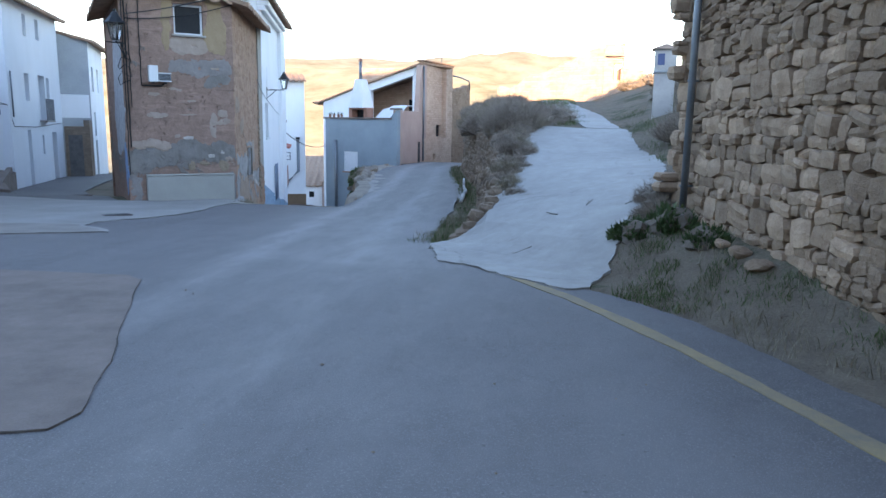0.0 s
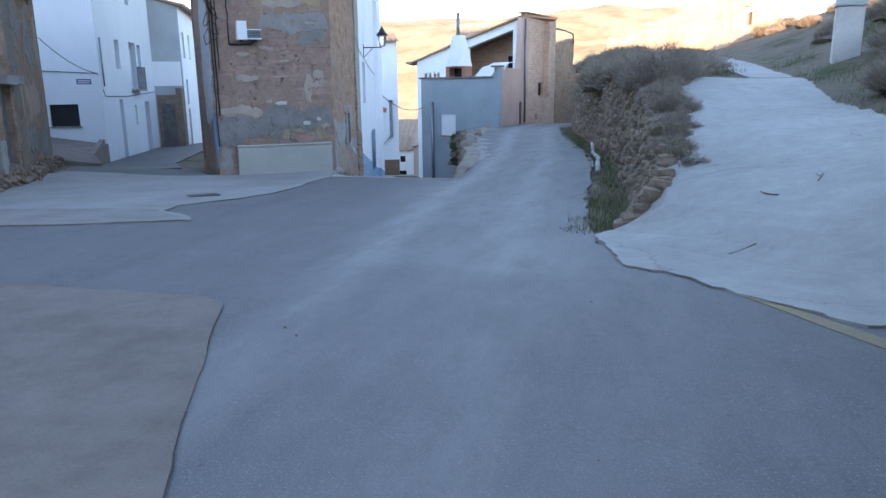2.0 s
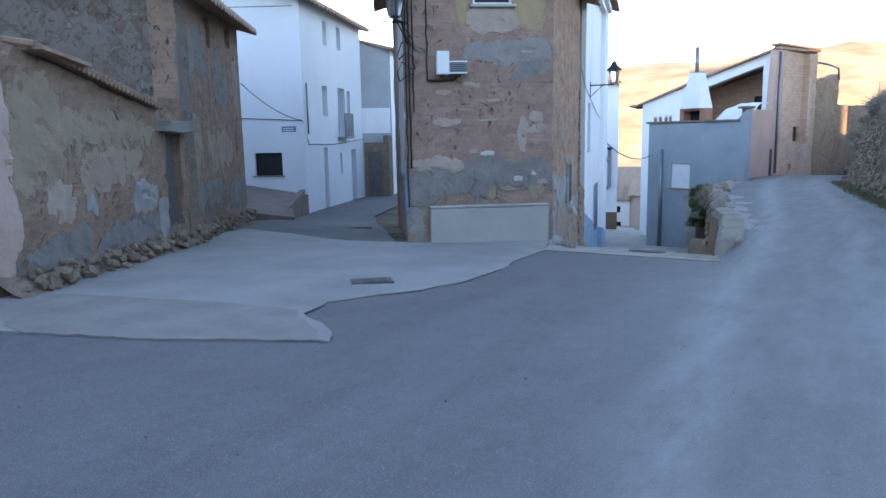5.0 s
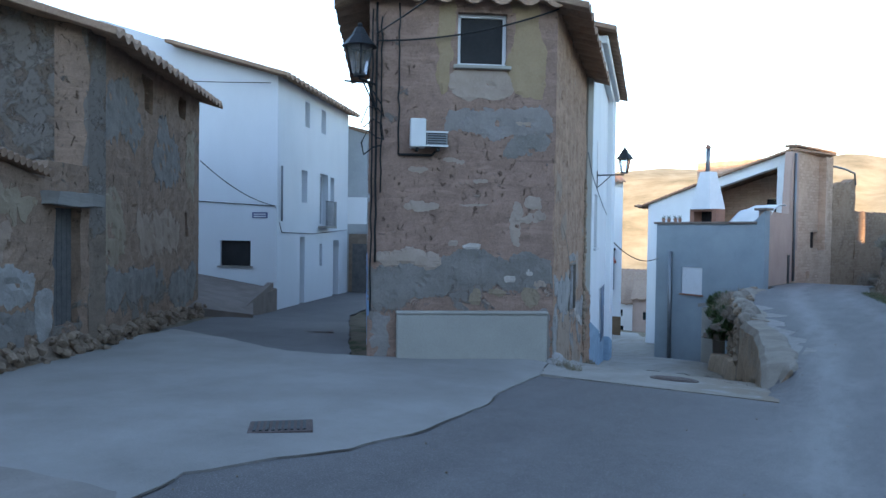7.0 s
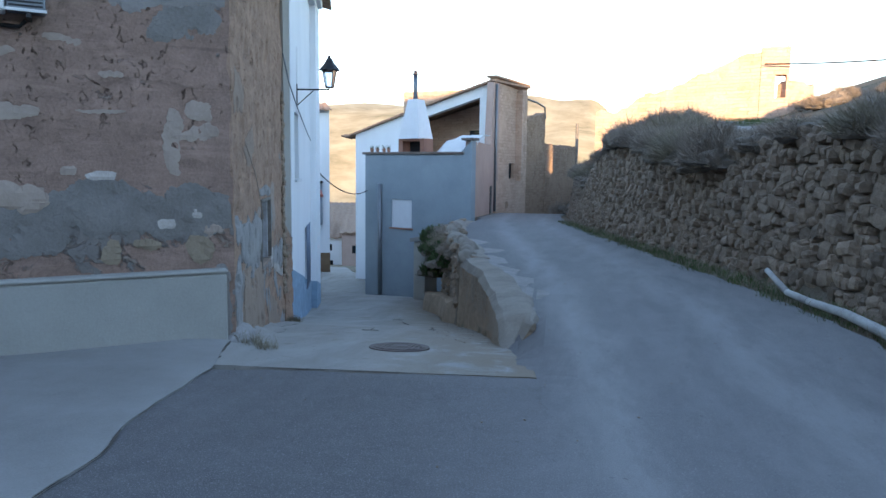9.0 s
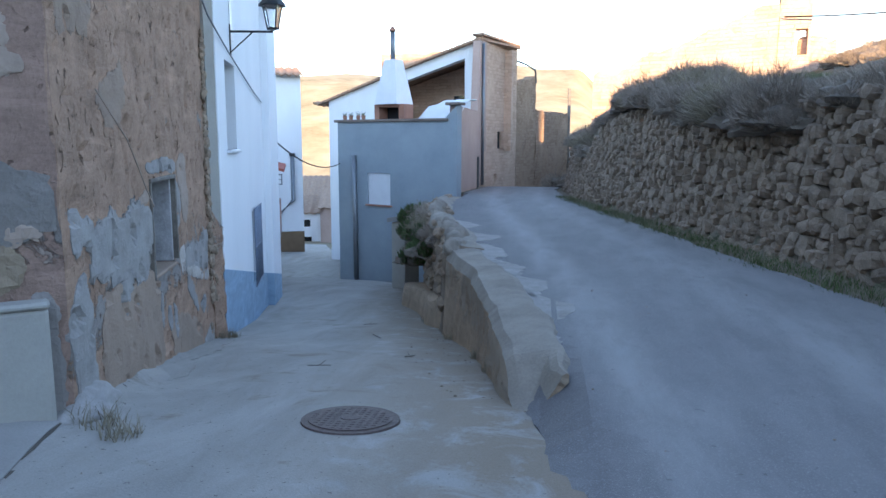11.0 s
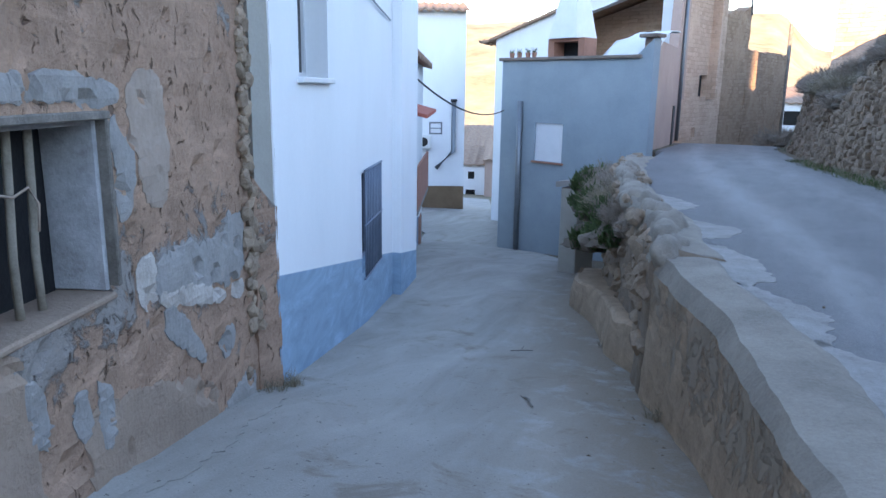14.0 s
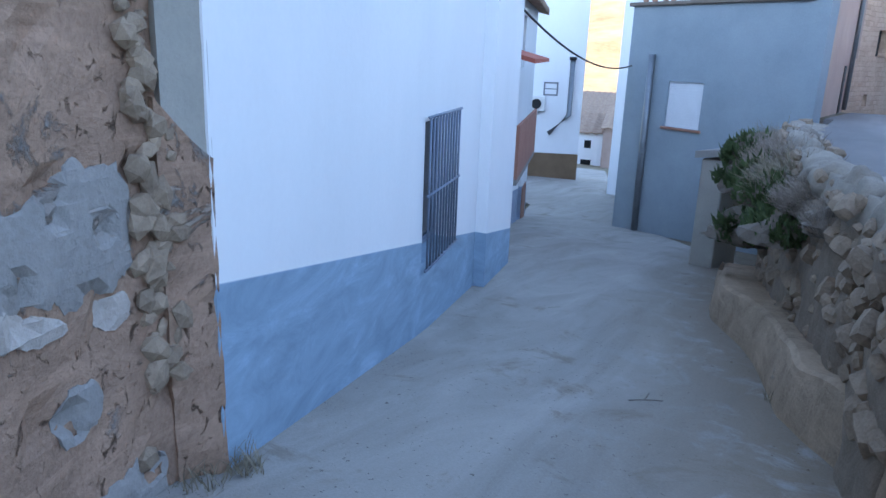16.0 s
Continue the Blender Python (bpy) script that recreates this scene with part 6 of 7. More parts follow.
# ---- houses further off ----
bal = thing("balcony_house", "low white house with a red-brown balcony", "house")
BA, BB = (-8.85, 30.3), (-11.9, 39.0)
bmx = wall_frame(BA, BB)
wall("street_wall", BA, BB, -4.0, 2.35, 0.3, white_wall_material("whitewash_grey_base", (0.74, 0.75, 0.76), ((0.25, 0.31, 0.4), (30, -1.1), -0.14)), bal, [(5.2, 5.9, 0.9, 2.0), (6.5, 7.3, -2.9, -1.0)], 0.5)
wall("end_wall", BB, (-15, 40), -4.2, 2.35, 0.3, M_WHITE, bal)
tile_roof("roof", (-8.7, 30.0), (-12.2, 39.5), 2.45, 3, 0.8, bal, 0.38)
box_part("balcony_slab", (1.0, 5.0, -0.42, 0.0, -0.95, -0.85), M_CONCRETE, bal, bmx)
box_part("balcony_panel", (1.0, 5.0, -0.42, -0.37, -0.85, 0.05), M_REDBROWN, bal, bmx)
box_part("balcony_panel", (1.0, 1.05, -0.37, 0.0, -0.85, 0.05), M_REDBROWN, bal, bmx)
bm = bmesh.new()
box(bm, 0.9, 5.1, -0.6, 0.0, 0.95, 1.02)
for v in bm.verts:
    v.co.z += 0.25 * v.co.y + 0.25
bmesh.ops.transform(bm, matrix=bmx, verts=bm.verts)
part("awning", bm, M_REDTILE, bal)
framed_window("window_frame", BA, BB, 5.2, 5.9, 0.9, 2.0, bal, M_PAINT_WHITE, 0.15, 0.05)
box_part("door", (6.5, 7.3, 0.15, 0.2, -2.9, -1.0), M_WOODDOOR, bal, bmx)
box_part("brick_patch", (7.6, 8.6, -0.03, 0.0, -3.4, -2.2), M_BRICKRED, bal, bmx)

bg = wall_frame((-20.5, 49.2), (-14.97, 51.65))
box_part("base_band", (-0.5, 6.06, -0.03, 0.0, -5.4, -3.15), M_BROWNBASE, bigw, bg)
framed_window("window_frame", (-20.5, 49.2), (-14.97, 51.65), 4.3, 4.95, -0.58, 0.02, bigw, M_METAL, -0.02, 0.07, M_GLASS)
box_part("window_bar", (4.3, 4.95, -0.05, -0.02, -0.3, -0.26), M_METAL, bigw, bg)
rods_part("flue_pipe", [bg @ Vector(v) for v in ((5.5, -0.14, 1.0), (5.5, -0.14, -1.4), (4.65, -0.14, -2.25))], 0.11, M_METAL, bigw, "", 10)
rods_part("flue_cap", [bg @ Vector((5.5, -0.14, 1.0)), bg @ Vector((5.5, -0.14, 1.14))], 0.16, M_IRON, bigw, "", 10)
tile_roof("roof", (-20.7, 49.0), (-14.8, 51.55), 5.35, 3, 0.6, bigw, 0.25)
ac2 = thing("outdoor_unit", "white outdoor air-conditioning unit on a house wall", "air conditioner")
box_part("body", (3.75, 4.4, -0.32, -0.03, -1.25, -0.62), M_PLASTIC, ac2, bg, 0.02)
bm = bmesh.new()
bmesh.ops.create_cone(bm, cap_ends=True, segments=20, radius1=0.22, radius2=0.22, depth=0.02, matrix=bg @ Matrix.Translation((4.02, -0.33, -0.94)) @ Matrix.Rotation(radians(90), 4, "X"))
part("fan_guard", bm, M_IRON, ac2)


def small_house(name, label, x0, x1, y0, y1, z0, z1, wallmat, windows, ridge=1.2):
    ob = thing(name, label, "house", "houses in the valley")
    p, q = (x0, y0), (x1, y0 + 0.25 * (x1 - x0))
    wall("front_wall", p, q, z0, z1, 0.3, wallmat, ob, windows, 1.0)
    m = wall_frame(p, q)
    for a, b, c, d in windows:
        box_part("window", (a, b, 0.12, 0.16, c, d), M_GLASS, ob, m)
    dx = q[0] - p[0]
    wall("side_wall", q, (q[0] - 0.25 * (y1 - y0), q[1] + (y1 - y0)), z0, z1, 0.3, wallmat, ob, (), 1.5)
    wall("side_wall", (p[0] - 0.25 * (y1 - y0), p[1] + (y1 - y0)), p, z0, z1, 0.3, wallmat, ob, (), 1.5)
    tile_roof("roof", (p[0] - 0.2, p[1] - 0.05), (q[0] + 0.2, q[1] + 0.05), z1 + 0.05, y1 - y0, ridge, ob, 0.3, 0.4)
    return ob


small_house("village_house", "small white house with dark windows down the alley", -26.2, -22.9, 80.5, 86, -10, -5.2, M_WHITE, [(1.4, 2.0, -6.6, -5.9), (1.2, 2.1, -8.3, -7.6)])
small_house("village_house", "pinkish house beside the lower street", -22.3, -19.5, 78, 86, -10, -4.4, M_PINK, [(1.0, 1.7, -6.5, -5.7)])
small_house("village_house", "white house with a brown roof lower in the valley", -38, -27, 104, 116, -14, -5.5, M_WHITE, [(2, 2.8, -8, -7), (6, 6.8, -8, -7), (8.5, 9.3, -8, -7)], 2.0)
small_house("village_house", "white house at the end of a street", -33, -27, 62, 70, -6, -0.5, M_WHITE, [(2, 2.8, -2.5, -1.4), (4, 4.8, -2.5, -1.4)], 1.5)
small_house("village_house", "white house with a dark shuttered window beyond the road", 0.6, 6.0, 86, 94, -5, 0.9, M_WHITE, [(1.2, 2.6, -1.0, 0.2)], 1.4)

grh = thing("grey_house", "grey rendered house with a white lower storey", "house")
wall("gable_wall", (-19.9, 30.75), (-18.75, 31.65), -1.5, lambda u: 6.4 - 0.35 * u, 0.3, M_GREYHOUSE, grh, (), 0.5)
wall("street_wall", (-18.74, 31.66), (-21.56, 36.96), -1.8, 5.95, 0.3, M_WHITE, grh, [(0.8, 1.5, 3.6, 4.8), (0.9, 1.6, 1.4, 2.6), (0.9, 1.7, -0.8, 1.2), (3, 3.7, 3.6, 4.8)], 0.5)
box_part("window", (0.8, 1.7, 0.18, 0.22, -0.8, 4.8), M_GLASS, grh, wall_frame((-18.74, 31.66), (-21.56, 36.96)))
tile_roof("roof", (-18.6, 31.4), (-21.5, 37.3), 6.0, 2.5, 0.6, grh, 0.3)
wall_patch("white_storey", (-19.9, 30.75), (-18.75, 31.65), [(0.05, 2.3), (1.4, 2.3), (1.4, 3.4), (0.05, 3.4)], 0.02, M_WHITE, grh)
gar = thing("brown_outbuilding", "low brown outbuilding with a wooden gate", "outbuilding")
wall("wall", (-19.32, 30.35), (-18.45, 30.95), -1.5, 1.9, 0.25, M_OLDGREY, gar, (), 0.4)
wall("wall", (-18.43, 30.96), (-18.72, 31.6), -1.5, 2.2, 0.25, M_OLDGREY, gar, (), 0.4)
box_part("gate", (0.15, 0.75, -0.04, 0.0, -1.0, 1.5), M_WOODDOOR, gar, wall_frame((-19.32, 30.35), (-18.45, 30.95)))


# ---- brush, grass and leaves ----
def bush_mesh(seed, n, spread_xy, height, twig, leafy):
    r = random.Random(seed)
    vs, fs = [], []
    for _ in range(n):
        a, t = r.random() * 6.283, r.random() ** 0.5
        lump = 0.75 + 0.45 * wobble(math.cos(a) * 1.5 + seed, math.sin(a) * 1.5, 0.3)
        base = Vector((math.cos(a) * t * spread_xy * lump, math.sin(a) * t * spread_xy * lump, 0))
        top = height * lump * (1 - 0.7 * t * t)
        base.z = r.uniform(-0.1, 1.0) * top
        d = Vector((math.cos(a) * (0.3 + t), math.sin(a) * (0.3 + t), r.uniform(0.2, 1.3))) + Vector((r.uniform(-0.8, 0.8), r.uniform(-0.8, 0.8), r.uniform(-0.4, 0.4)))
        d.normalize()
        ln = twig * r.uniform(0.5, 1.5)
        w = Vector((r.uniform(-1, 1), r.uniform(-1, 1), r.uniform(-1, 1))).cross(d).normalized() * (0.0034 if not leafy else 0.016) * r.uniform(0.7, 1.6)
        k = len(vs)
        mid = base + d * ln * 0.55 + Vector((0, 0, -0.03 * r.random()))
        vs += [base - w, base + w, mid + w * 0.9, mid - w * 0.9, base + d * ln + Vector((0, 0, 0.04 * r.random()))]
        fs += [(k, k + 1, k + 2, k + 3), (k + 3, k + 2, k + 4)]
    return vs, fs


def core_mesh(seed, spread_xy, height):
    bm = bmesh.new()
    bmesh.ops.create_icosphere(bm, subdivisions=3, radius=1.0)
    for v in bm.verts:
        f = 0.72 + 0.3 * wobble(v.co.x, v.co.y, v.co.z + seed, 1.6) + 0.22 * wobble(v.co.x, v.co.y, v.co.z + seed, 4.5)
        v.co = Vector((v.co.x * spread_xy * f, v.co.y * spread_xy * f, max(-0.15, v.co.z) * height * f * 0.85))
    me = bpy.data.meshes.new("core")
    bm.to_mesh(me)
    bm.free()
    return me


def bush_kind(name, label, seed, n, sx, h, twig, material, core_material, leafy=False):
    ob = thing(name, label, "shrub", "shrubs on the bank")
    vs, fs = bush_mesh(seed, n, sx, h, twig, leafy)
    mesh_object("foliage", vs, fs, material, ob)
    # solid core whose dark colour stands in for shade between the twigs
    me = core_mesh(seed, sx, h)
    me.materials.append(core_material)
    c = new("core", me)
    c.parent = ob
    return ob


rg = random.Random(21)
dry = [bush_kind("dry_shrub", "grey-brown dry shrub on top of the stone bank", 3 + i, 4600, 0.62, 0.55, 0.15, M_TWIG, M_BRUSHSHADE) for i in range(3)]
straw = bush_kind("straw_tussock", "tussock of dry straw-coloured grass on the bank", 9, 1900, 0.5, 0.5, 0.26, M_DRYGRASS, M_BRUSHSHADE)
green = bush_kind("green_shrub", "small leafy green shrub against the wall", 12, 1500, 0.45, 0.4, 0.08, M_LEAF, M_BRUSHSHADE, True)
places = []
for i in range(112):
    y = 12.2 + 28.5 * (i / 112) ** 1.1 + rg.uniform(-0.25, 0.25)
    deep = rg.random()
    off = 0.5 + deep ** 1.4 * (0.35 if y < 17 else 0.7 if y < 19 else 1.7)
    if 22.5 < y < 27.5 and i % 2:
        off = rg.uniform(0.34, 0.46)
    places.append((lerp(y, BANK_X) + off, y, rg.uniform(0.8, 1.2) * (0.45 if y < 14.5 else 0.62 if y < 17.5 else 1.12 + 0.5 * wobble(y, 3.3, 0, 0.5) if y < 32 else 0.95)))
first = {}
for i, (x, y, s) in enumerate(places):
    src = straw if rg.random() < 0.22 else dry[i % 3]
    m = Matrix.LocRotScale((x, y, ground_z(x, y) - 0.08), Euler((rg.uniform(-0.15, 0.15), rg.uniform(-0.15, 0.15), rg.random() * 6.28)), None)
    o = src if src not in first else copy_thing(src, m)
    if src not in first:
        first[src] = 1
        o.matrix_basis = m
    o.scale = (s * rg.uniform(0.85, 1.3), s * rg.uniform(0.85, 1.3), s * rg.uniform(0.7, 1.25))
for x, y, s, src in ([(-3.95, 27.0, 0.7, dry[0]), (-4.1, 27.9, 0.9, dry[1]), (-4.35, 28.8, 1.3, straw), (-4.5, 29.7, 1.3, dry[2]), (-4.7, 30.7, 1.4, dry[0]), (-4.85, 31.6, 1.3, dry[1]), (-5.0, 32.6, 1.2, straw)]
                     + [(-4.55, 28.6, 0.8, green), (-4.35, 27.9, 0.9, green), (-4.9, 30.2, 1.1, green), (-4.3, 29.2, 1.0, green), (-5.2, 31.8, 1.0, green), (-4.75, 29.6, 0.9, green), (-5.1, 31.0, 0.9, green), (-4.6, 31.4, 1.0, green), (-4.7, 32.8, 1.0, green), (-4.4, 30.2, 0.8, green), (4.9, 8.9, 0.75, dry[2]), (4.5, 8.4, 0.9, green), (4.95, 8.4, 1.0, green), (5.2, 7.6, 0.7, green), (5.0, 9.6, 0.7, dry[0])]
                     + [(6.3 + rg.uniform(0, 9), rg.uniform(13, 40), rg.uniform(0.8, 1.6), dry[i % 3]) for i in range(46)]
                     + [(rg.uniform(-1, 9), rg.uniform(45, 60), rg.uniform(0.9, 1.8), dry[i % 3]) for i in range(26)]):
    z = ground_z(x, y) - 0.05
    if x < -3:
        s *= 0.75 if src is not green else 1.25
        x -= 0.05
        z = ground_z(x + 0.9, y) - (0.3 if src is not green else rg.uniform(0.15, 1.2))
    m = Matrix.LocRotScale((x, y, z), Euler((0, 0, rg.random() * 6.28)), None)
    o = copy_thing(src, m) if src in first else src
    if src not in first:
        first[src] = 1
        o.matrix_basis = m
    o.scale = (s, s, s * rg.uniform(0.8, 1.15))


def blades(name, label, spots, per, height, material):
    r = random.Random(5)
    vs, fs = [], []
    for x, y, rad in spots:
        for _ in range(per):
            a, t = r.random() * 6.283, r.random() ** 0.5 * rad
            px, py = x + math.cos(a) * t, y + math.sin(a) * t
            z = ground_z(px, py) - 0.01
            h = height * r.uniform(0.4, 1.3)
            b = r.random() * 6.283
            w = Vector((math.cos(b), math.sin(b), 0)) * 0.004
            lean = Vector((r.uniform(-0.5, 0.5) * h, r.uniform(-0.5, 0.5) * h, h))
            k = len(vs)
            p = Vector((px, py, z))
            vs += [p - w, p + w, p + lean * 0.6 + w * 0.7, p + lean * 0.6 - w * 0.7, p + lean + Vector((lean.x, lean.y, -0.1 * h)) * 0.4]
            fs += [(k, k + 1, k + 2, k + 3), (k + 3, k + 2, k + 4)]
    return tagged(mesh_object(name, vs, fs, material), label, "grass", "", "stuff")


spots = [(lerp(y, BANK_X) - 0.1 - 0.3 * rg.random(), y, 0.3) for y in [10.4 + 0.22 * i for i in range(120)]]
spots += [(lerp((yy := rg.uniform(11, 14.5)), BANK_X) - rg.uniform(0, 0.55), yy, 0.28) for _ in range(40)]
verge = [(lerp(y, VERGE_X) + 0.25 + rg.random() ** 1.4 * 2.0, y, rg.uniform(0.15, 0.4)) for y in [1.5 + 0.05 * i for i in range(150)]]
verge = [v for v in verge if v[0] < 5.15 + 0.247 * (9.3 - v[1]) and not inside(v[0], v[1], RAMP_EDGE) and not inside(v[0] - 0.3, v[1], RAMP_EDGE)]
hills = [(5.7 + rg.random() * 5, rg.uniform(10, 26), 0.5) for _ in range(90)]
mid = [(3.6 + rg.uniform(-0.5, 0.5), rg.uniform(19, 40), 0.5) for _ in range(60)]
blades("grass", "short green grass along the road edge", spots + [v for v in verge if v[1] > 4.6 and wobble(v[0], v[1], 2.0, 1.3) > 0.02], 110, 0.08, M_GRASS)
blades("grass", "green and dry grass on the hillside", hills + mid, 90, 0.16, M_GRASS)
blades("dry_grass", "dry pale grass stalks on the verge and bank", verge[::3] + spots[::2] + [(lerp(y, BANK_X) + 0.45 + rg.random() * (0.2 if y < 19 else 1.0), y, 0.2 if y < 19 else 0.5) for y in [12 + 0.4 * i for i in range(60)]] + hills[::2], 45, 0.15, M_DRYGRASS)
blades("weed", "dry weeds at the foot of the wall", [(-6.25, 22.45, 0.14), (-6.2, 22.7, 0.1), (-4.85, 17.75, 0.16), (-4.6, 17.6, 0.12), (-3.3, 23.6, 0.12), (-2.75, 21.4, 0.1), (-2.55, 20.4, 0.12), (-4.1, 26.5, 0.15)], 120, 0.14, M_DRYGRASS)


def pebbles(name, label, n, pick, s0, s1, material):
    r = random.Random(8)
    vs, fs = [], []
    for _ in range(n):
        x, y = pick(r)
        s = r.uniform(s0, s1)
        z = ground_z(x, y) + 0.02
        k = len(vs)
        for dx, dy, dz in ((1, 0, 0), (-1, 0, 0), (0, 1, 0), (0, -1, 0), (0, 0, 0.8), (0, 0, -0.8)):
            vs.append((x + s * dx * r.uniform(0.6, 1.3), y + s * dy * r.uniform(0.6, 1.3), z + s * dz * r.uniform(0.6, 1.0)))
        fs += [(k + a, k + b, k + c) for a, b, c in ((0, 2, 4), (2, 1, 4), (1, 3, 4), (3, 0, 4), (2, 0, 5), (1, 2, 5), (3, 1, 5), (0, 3, 5))]
    return tagged(mesh_object(name, vs, fs, material), label, "debris", "", "stuff")


pebbles("pebbles", "small loose stones on the verge and the alley", 300, lambda r: (lerp((yy := r.uniform(2, 9)), VERGE_X) + r.random() * 1.6, yy) if r.random() < 0.5 else ((lambda y: (lerp(y, UPPER_X) - 0.1 - abs(r.gauss(0, 0.35)), y))(r.uniform(19, 33))), 0.005, 0.02, M_BANKSTONE)
pebbles("grit", "scattered grit and crumbs on the asphalt", 350, lambda r: (r.uniform(-8, 5), r.uniform(2, 24)), 0.005, 0.014, M_MORTAR)


# ---- stones ----
def stone_mesh(seed, squareness):
    bm = bmesh.new()
    bmesh.ops.create_cube(bm, size=1.0)
    bmesh.ops.subdivide_edges(bm, edges=bm.edges, cuts=1, use_grid_fill=True)
    r = random.Random(seed)
    for v in bm.verts:
        n = v.co.normalized() * 0.56
        v.co = v.co.lerp(n, 1 - squareness) + Vector((r.uniform(-0.05, 0.05), r.uniform(-0.05, 0.05), r.uniform(-0.05, 0.05)))
    me = bpy.data.meshes.new("stone")
    bm.to_mesh(me)
    bm.free()
    return me


STONES = [stone_mesh(40 + i, 0.5) for i in range(14)]
for me in STONES:
    me.materials.append(M_STONE)
ROUND = [stone_mesh(80 + i, 0.45) for i in range(10)]
for me in ROUND:
    me.materials.append(M_BANKSTONE)


def joined(name, label, items, material, parent=None):
    vs, fs = [], []
    for me, m in items:
        k = len(vs)
        vs += [m @ v.co for v in me.vertices]
        fs += [tuple(k + i for i in p.vertices) for p in me.polygons]
    ob = mesh_object(name, vs, fs, material, parent)
    return tagged(ob, label, "", "", "stuff")


def single(name, items, parent):
    for me, m in items:
        o = new(name, me)
        o.parent = parent
        o.matrix_basis = m


def courses(length, z0, z1, seed):
    r = random.Random(seed)
    z = z0
    while z < z1:
        h = r.choice((0.09, 0.13, 0.17, 0.2, 0.25)) * r.uniform(0.85, 1.15)
        u = r.uniform(-0.1, 0.0)
        while u < length:
            w = h * r.uniform(0.75, 1.7) if h > 0.15 else r.uniform(0.1, 0.28)
            if h > 0.16 and r.random() < 0.3:
                f = r.uniform(0.4, 0.6)
                yield u + w / 2, z + h * f / 2, w, h * f, r
                yield u + w / 2, z + h * f + h * (1 - f) / 2, w, h * (1 - f), r
            else:
                yield u + w / 2, z + h / 2 + r.uniform(-0.015, 0.015), w, h, r
            u += w
        z += h


near, rest = [], []
for u, z, w, h, r in courses(10.4, 0.75, 5.9, 3):
    m = wm @ Matrix.LocRotScale((u, r.uniform(-0.035, 0.01), z), Euler((r.uniform(-0.1, 0.1), r.uniform(-0.32, 0.32), r.uniform(-0.1, 0.1))), (w * r.uniform(0.92, 1.14), r.uniform(0.16, 0.24), h * r.uniform(0.98, 1.25)))
    (near if u < 3.6 and z < 3.6 else rest).append((r.choice(STONES), m))
single("stone", near[:300], stone_house)
joined("rubble_fill", "rough limestone rubble", near[300:] + rest, M_STONE, stone_house)
# rough end of the wall
endm = wall_frame((5.7, 9.42), (5.2, 9.3))
joined("quoin_work", "rough limestone quoins", [(r.choice(STONES), endm @ Matrix.LocRotScale((u, 0, z), None, (w * 1.05, 0.25, h))) for u, z, w, h, r in courses(0.55, 0.75, 5.9, 5)], M_STONE, stone_house)

spill = []
rf = random.Random(77)
for p, q, n in ((LA, LB, 150), (LB, LC, 170)):
    m = wall_frame(p, q)
    for _ in range(n):
        v = m @ Vector((rf.uniform(0.1, math.hypot(q[0] - p[0], q[1] - p[1])), -rf.uniform(0.0, 0.34), 0))
        k = rf.uniform(0.03, 0.12)
        v.z = ground_z(v.x, v.y) + rf.uniform(0.02, 0.26)
        spill.append((rf.choice(ROUND), Matrix.LocRotScale(v, Euler((rf.random(), rf.random(), rf.random() * 3)), (k * 1.4, k * 1.2, k))))
joined("rubble_spill", "brown stones fallen along the wall foot", spill, M_BANKSTONE)

bank = thing("stone_bank", "dry-stone retaining bank of rough brown rubble", "stone bank")
near, rest = [], []
r = random.Random(11)
for row in range(19):
    y = 10.7 + r.uniform(0, 0.2)
    while y < 41:
        h = r.uniform(0.08, 0.2) if y < 24 else r.uniform(0.1, 0.22)
        w = h * r.uniform(0.9, 2.0)
        x0 = lerp(y, BANK_X)
        lo, hi = ground_z(x0 - 0.02, y), hill_z(x0 + 0.5, y)
        z = lo + 0.03 + row * 0.118 + r.uniform(-0.04, 0.04)
        if z < hi + 0.02:
            f = (z - lo) / max(0.2, hi - lo)
            m = Matrix.LocRotScale((x0 + 0.02 + 0.34 * f + r.uniform(-0.04, 0.05), y, z), Euler((r.uniform(-0.3, 0.3), r.uniform(-0.3, 0.3), r.uniform(-0.25, 0.25))), (r.uniform(0.18, 0.28), w * 1.05, h * 1.05))
            (near if 15.0 < y < 21.5 and len(near) < 300 else rest).append((r.choice(ROUND), m))
        y += w * 0.9
single("stone", near, bank)
joined("rubble_fill", "rough brown rubble stones", rest, M_BANKSTONE, bank)
items = []
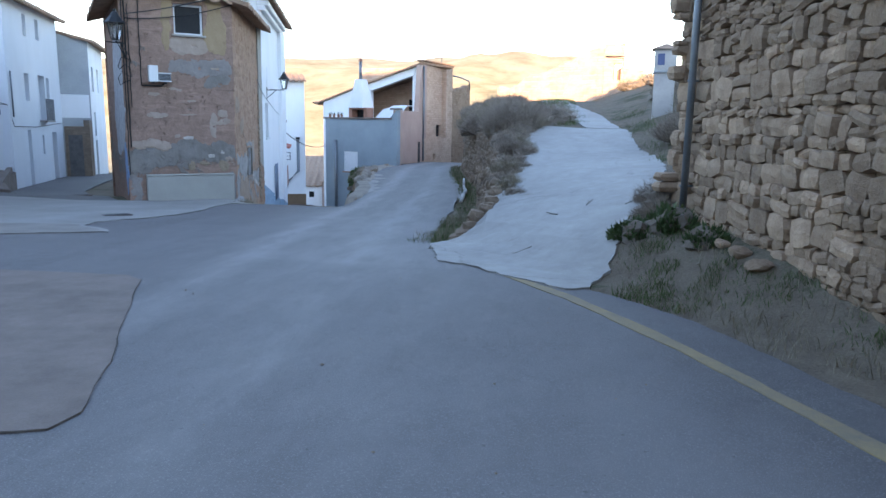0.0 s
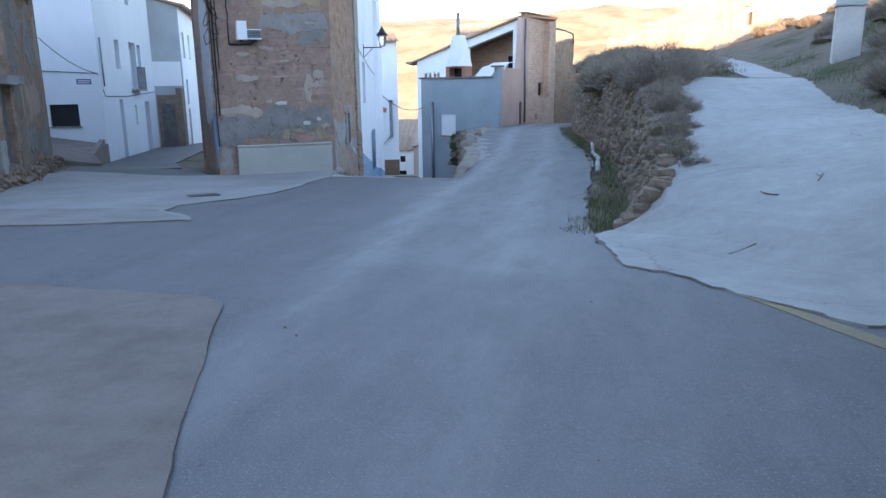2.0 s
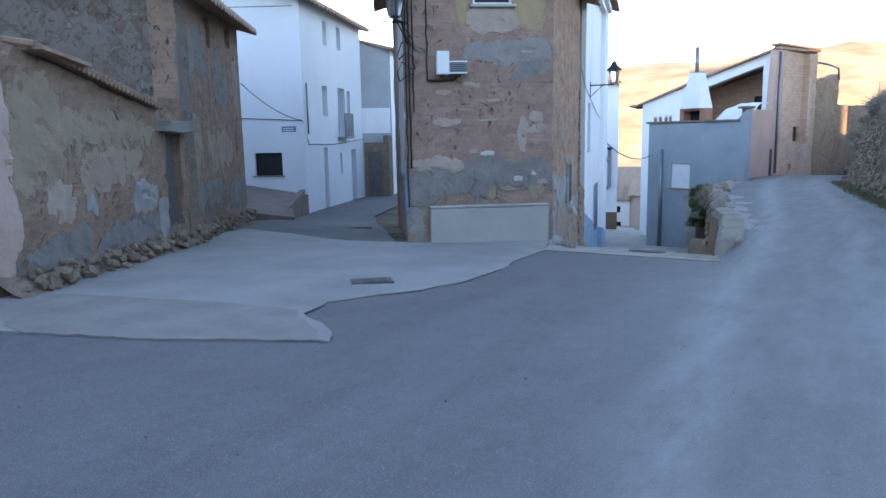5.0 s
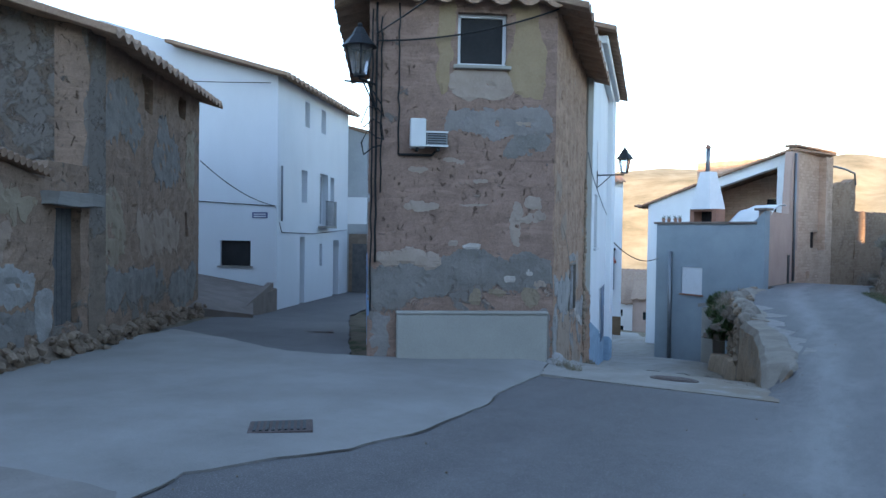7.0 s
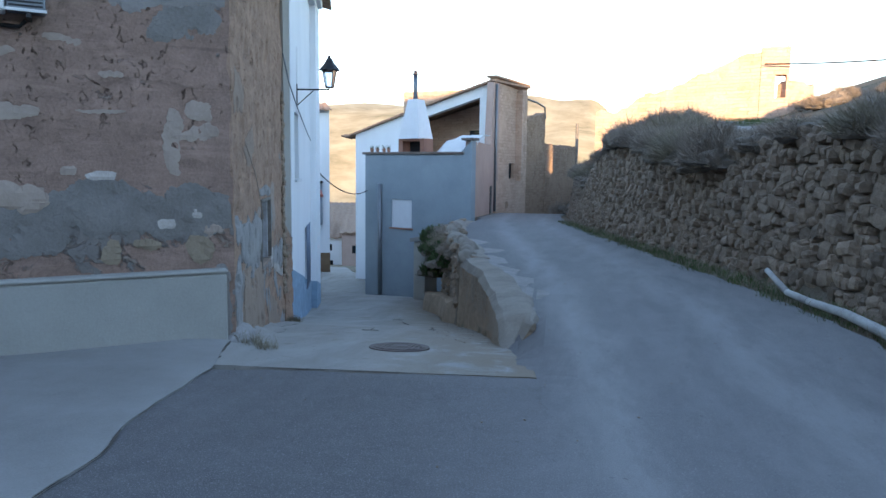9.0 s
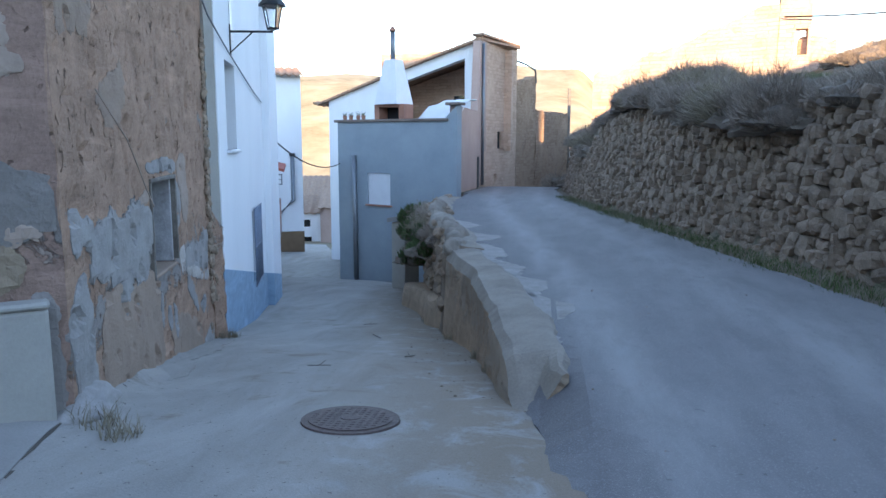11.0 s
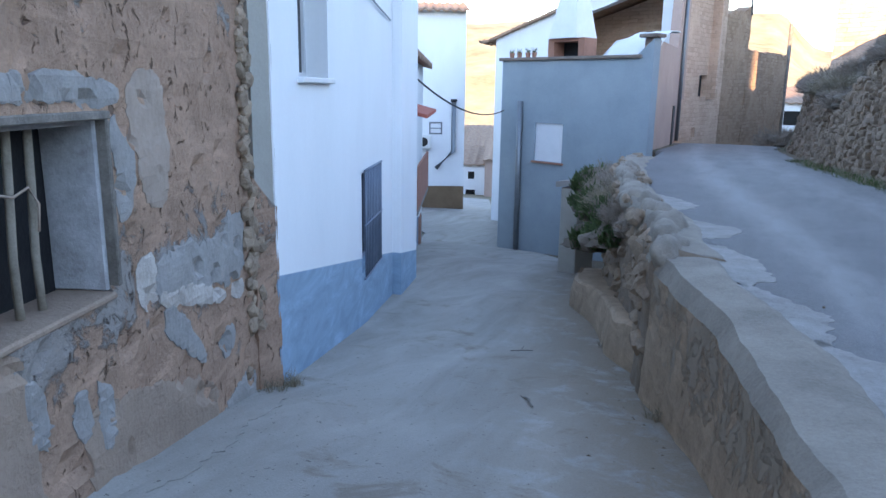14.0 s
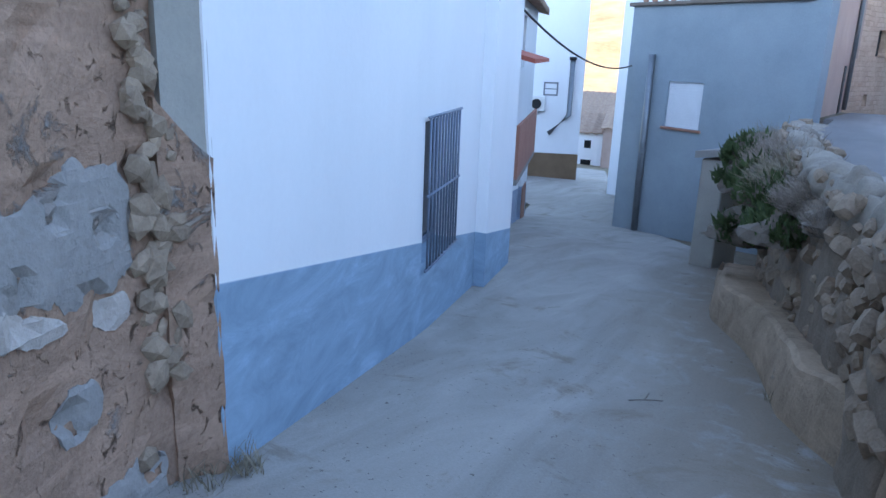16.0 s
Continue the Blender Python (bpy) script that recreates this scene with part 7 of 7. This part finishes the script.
for y in [24.5 + 0.13 * i for i in range(84)]:
    x0 = lerp(y, UPPER_X)
    for _ in range(5):
        s = r.uniform(0.05, 0.16)
        z = r.uniform(lerp(y, ALLEY_Z) + 0.4, ground_z(x0 + 0.72, y) + 0.08)
        items.append((r.choice(ROUND), Matrix.LocRotScale((x0 + r.uniform(-0.06, 0.05), y, z), Euler((r.random(), r.random(), r.random())), (s, s * 1.4, s))))
    if r.random() < 0.22:
        s = r.uniform(0.08, 0.2)
        xx = x0 + r.uniform(0.08, 0.5)
        items.append((r.choice(ROUND), Matrix.LocRotScale((xx, y, ground_z(x0 + 0.75, y) + 0.05), Euler((r.uniform(-0.2, 0.2), r.uniform(-0.2, 0.2), r.random() * 3)), (s * 1.1, s * 1.3, s * 0.7))))
caps = bmesh.new()
for k in range(26):
    y = 24.5 + 0.3 * k + r.uniform(-0.08, 0.08)
    x0 = lerp(y, UPPER_X) + 0.18 + r.uniform(-0.06, 0.08)
    ball = bmesh.ops.create_icosphere(caps, subdivisions=3, radius=1.0)["verts"]
    a, b, h = r.uniform(0.13, 0.22), r.uniform(0.18, 0.34), r.uniform(0.13, 0.22)
    for v in ball:
        f = 1 + 0.3 * wobble(v.co.x + k, v.co.y, v.co.z, 1.3) + 0.1 * wobble(v.co.x + k, v.co.y, v.co.z, 4.0)
        v.co = Vector((x0 + a * v.co.x * f, y + b * v.co.y * f, ground_z(x0 + 0.6, y) + h * v.co.z * f))
part("cement_cap", caps, M_WALLTOP, bpy.data.objects["rubble_wall"], "lumpy pale cement capping", True)
joined("rubble_stones", "rough stones set in the crumbling earth wall", items, M_RUBBLE)
bpy.data.objects["rubble_stones"].parent = bpy.data.objects["rubble_wall"]


# loose stones fallen at the foot of the stone wall
rl = random.Random(31)
for x, y, s in ((5.42, 7.0, 0.12), (5.32, 7.35, 0.1), (5.5, 6.6, 0.13)):
    bmx = bmesh.new()
    bmesh.ops.create_icosphere(bmx, subdivisions=2, radius=1.0)
    for v in bmx.verts:
        f = 0.85 + 0.3 * wobble(v.co.x, v.co.y, v.co.z + x * 5, 1.5)
        v.co = Vector((v.co.x * s * 1.3 * f, v.co.y * s * f, v.co.z * s * 0.62 * f))
    bmesh.ops.transform(bmx, matrix=Matrix.LocRotScale((x, y, ground_z(x, y) + 0.3 * s), Euler((0.1, 0.15, rl.random() * 6)), None), verts=bmx.verts)
    me = bpy.data.meshes.new("loose_stone")
    bmx.to_mesh(me)
    bmx.free()
    me.materials.append(M_STONE)
    tagged(new("loose_stone", me), "rough pale limestone block lying in the grass by the wall", "stone", "loose stones by the wall")
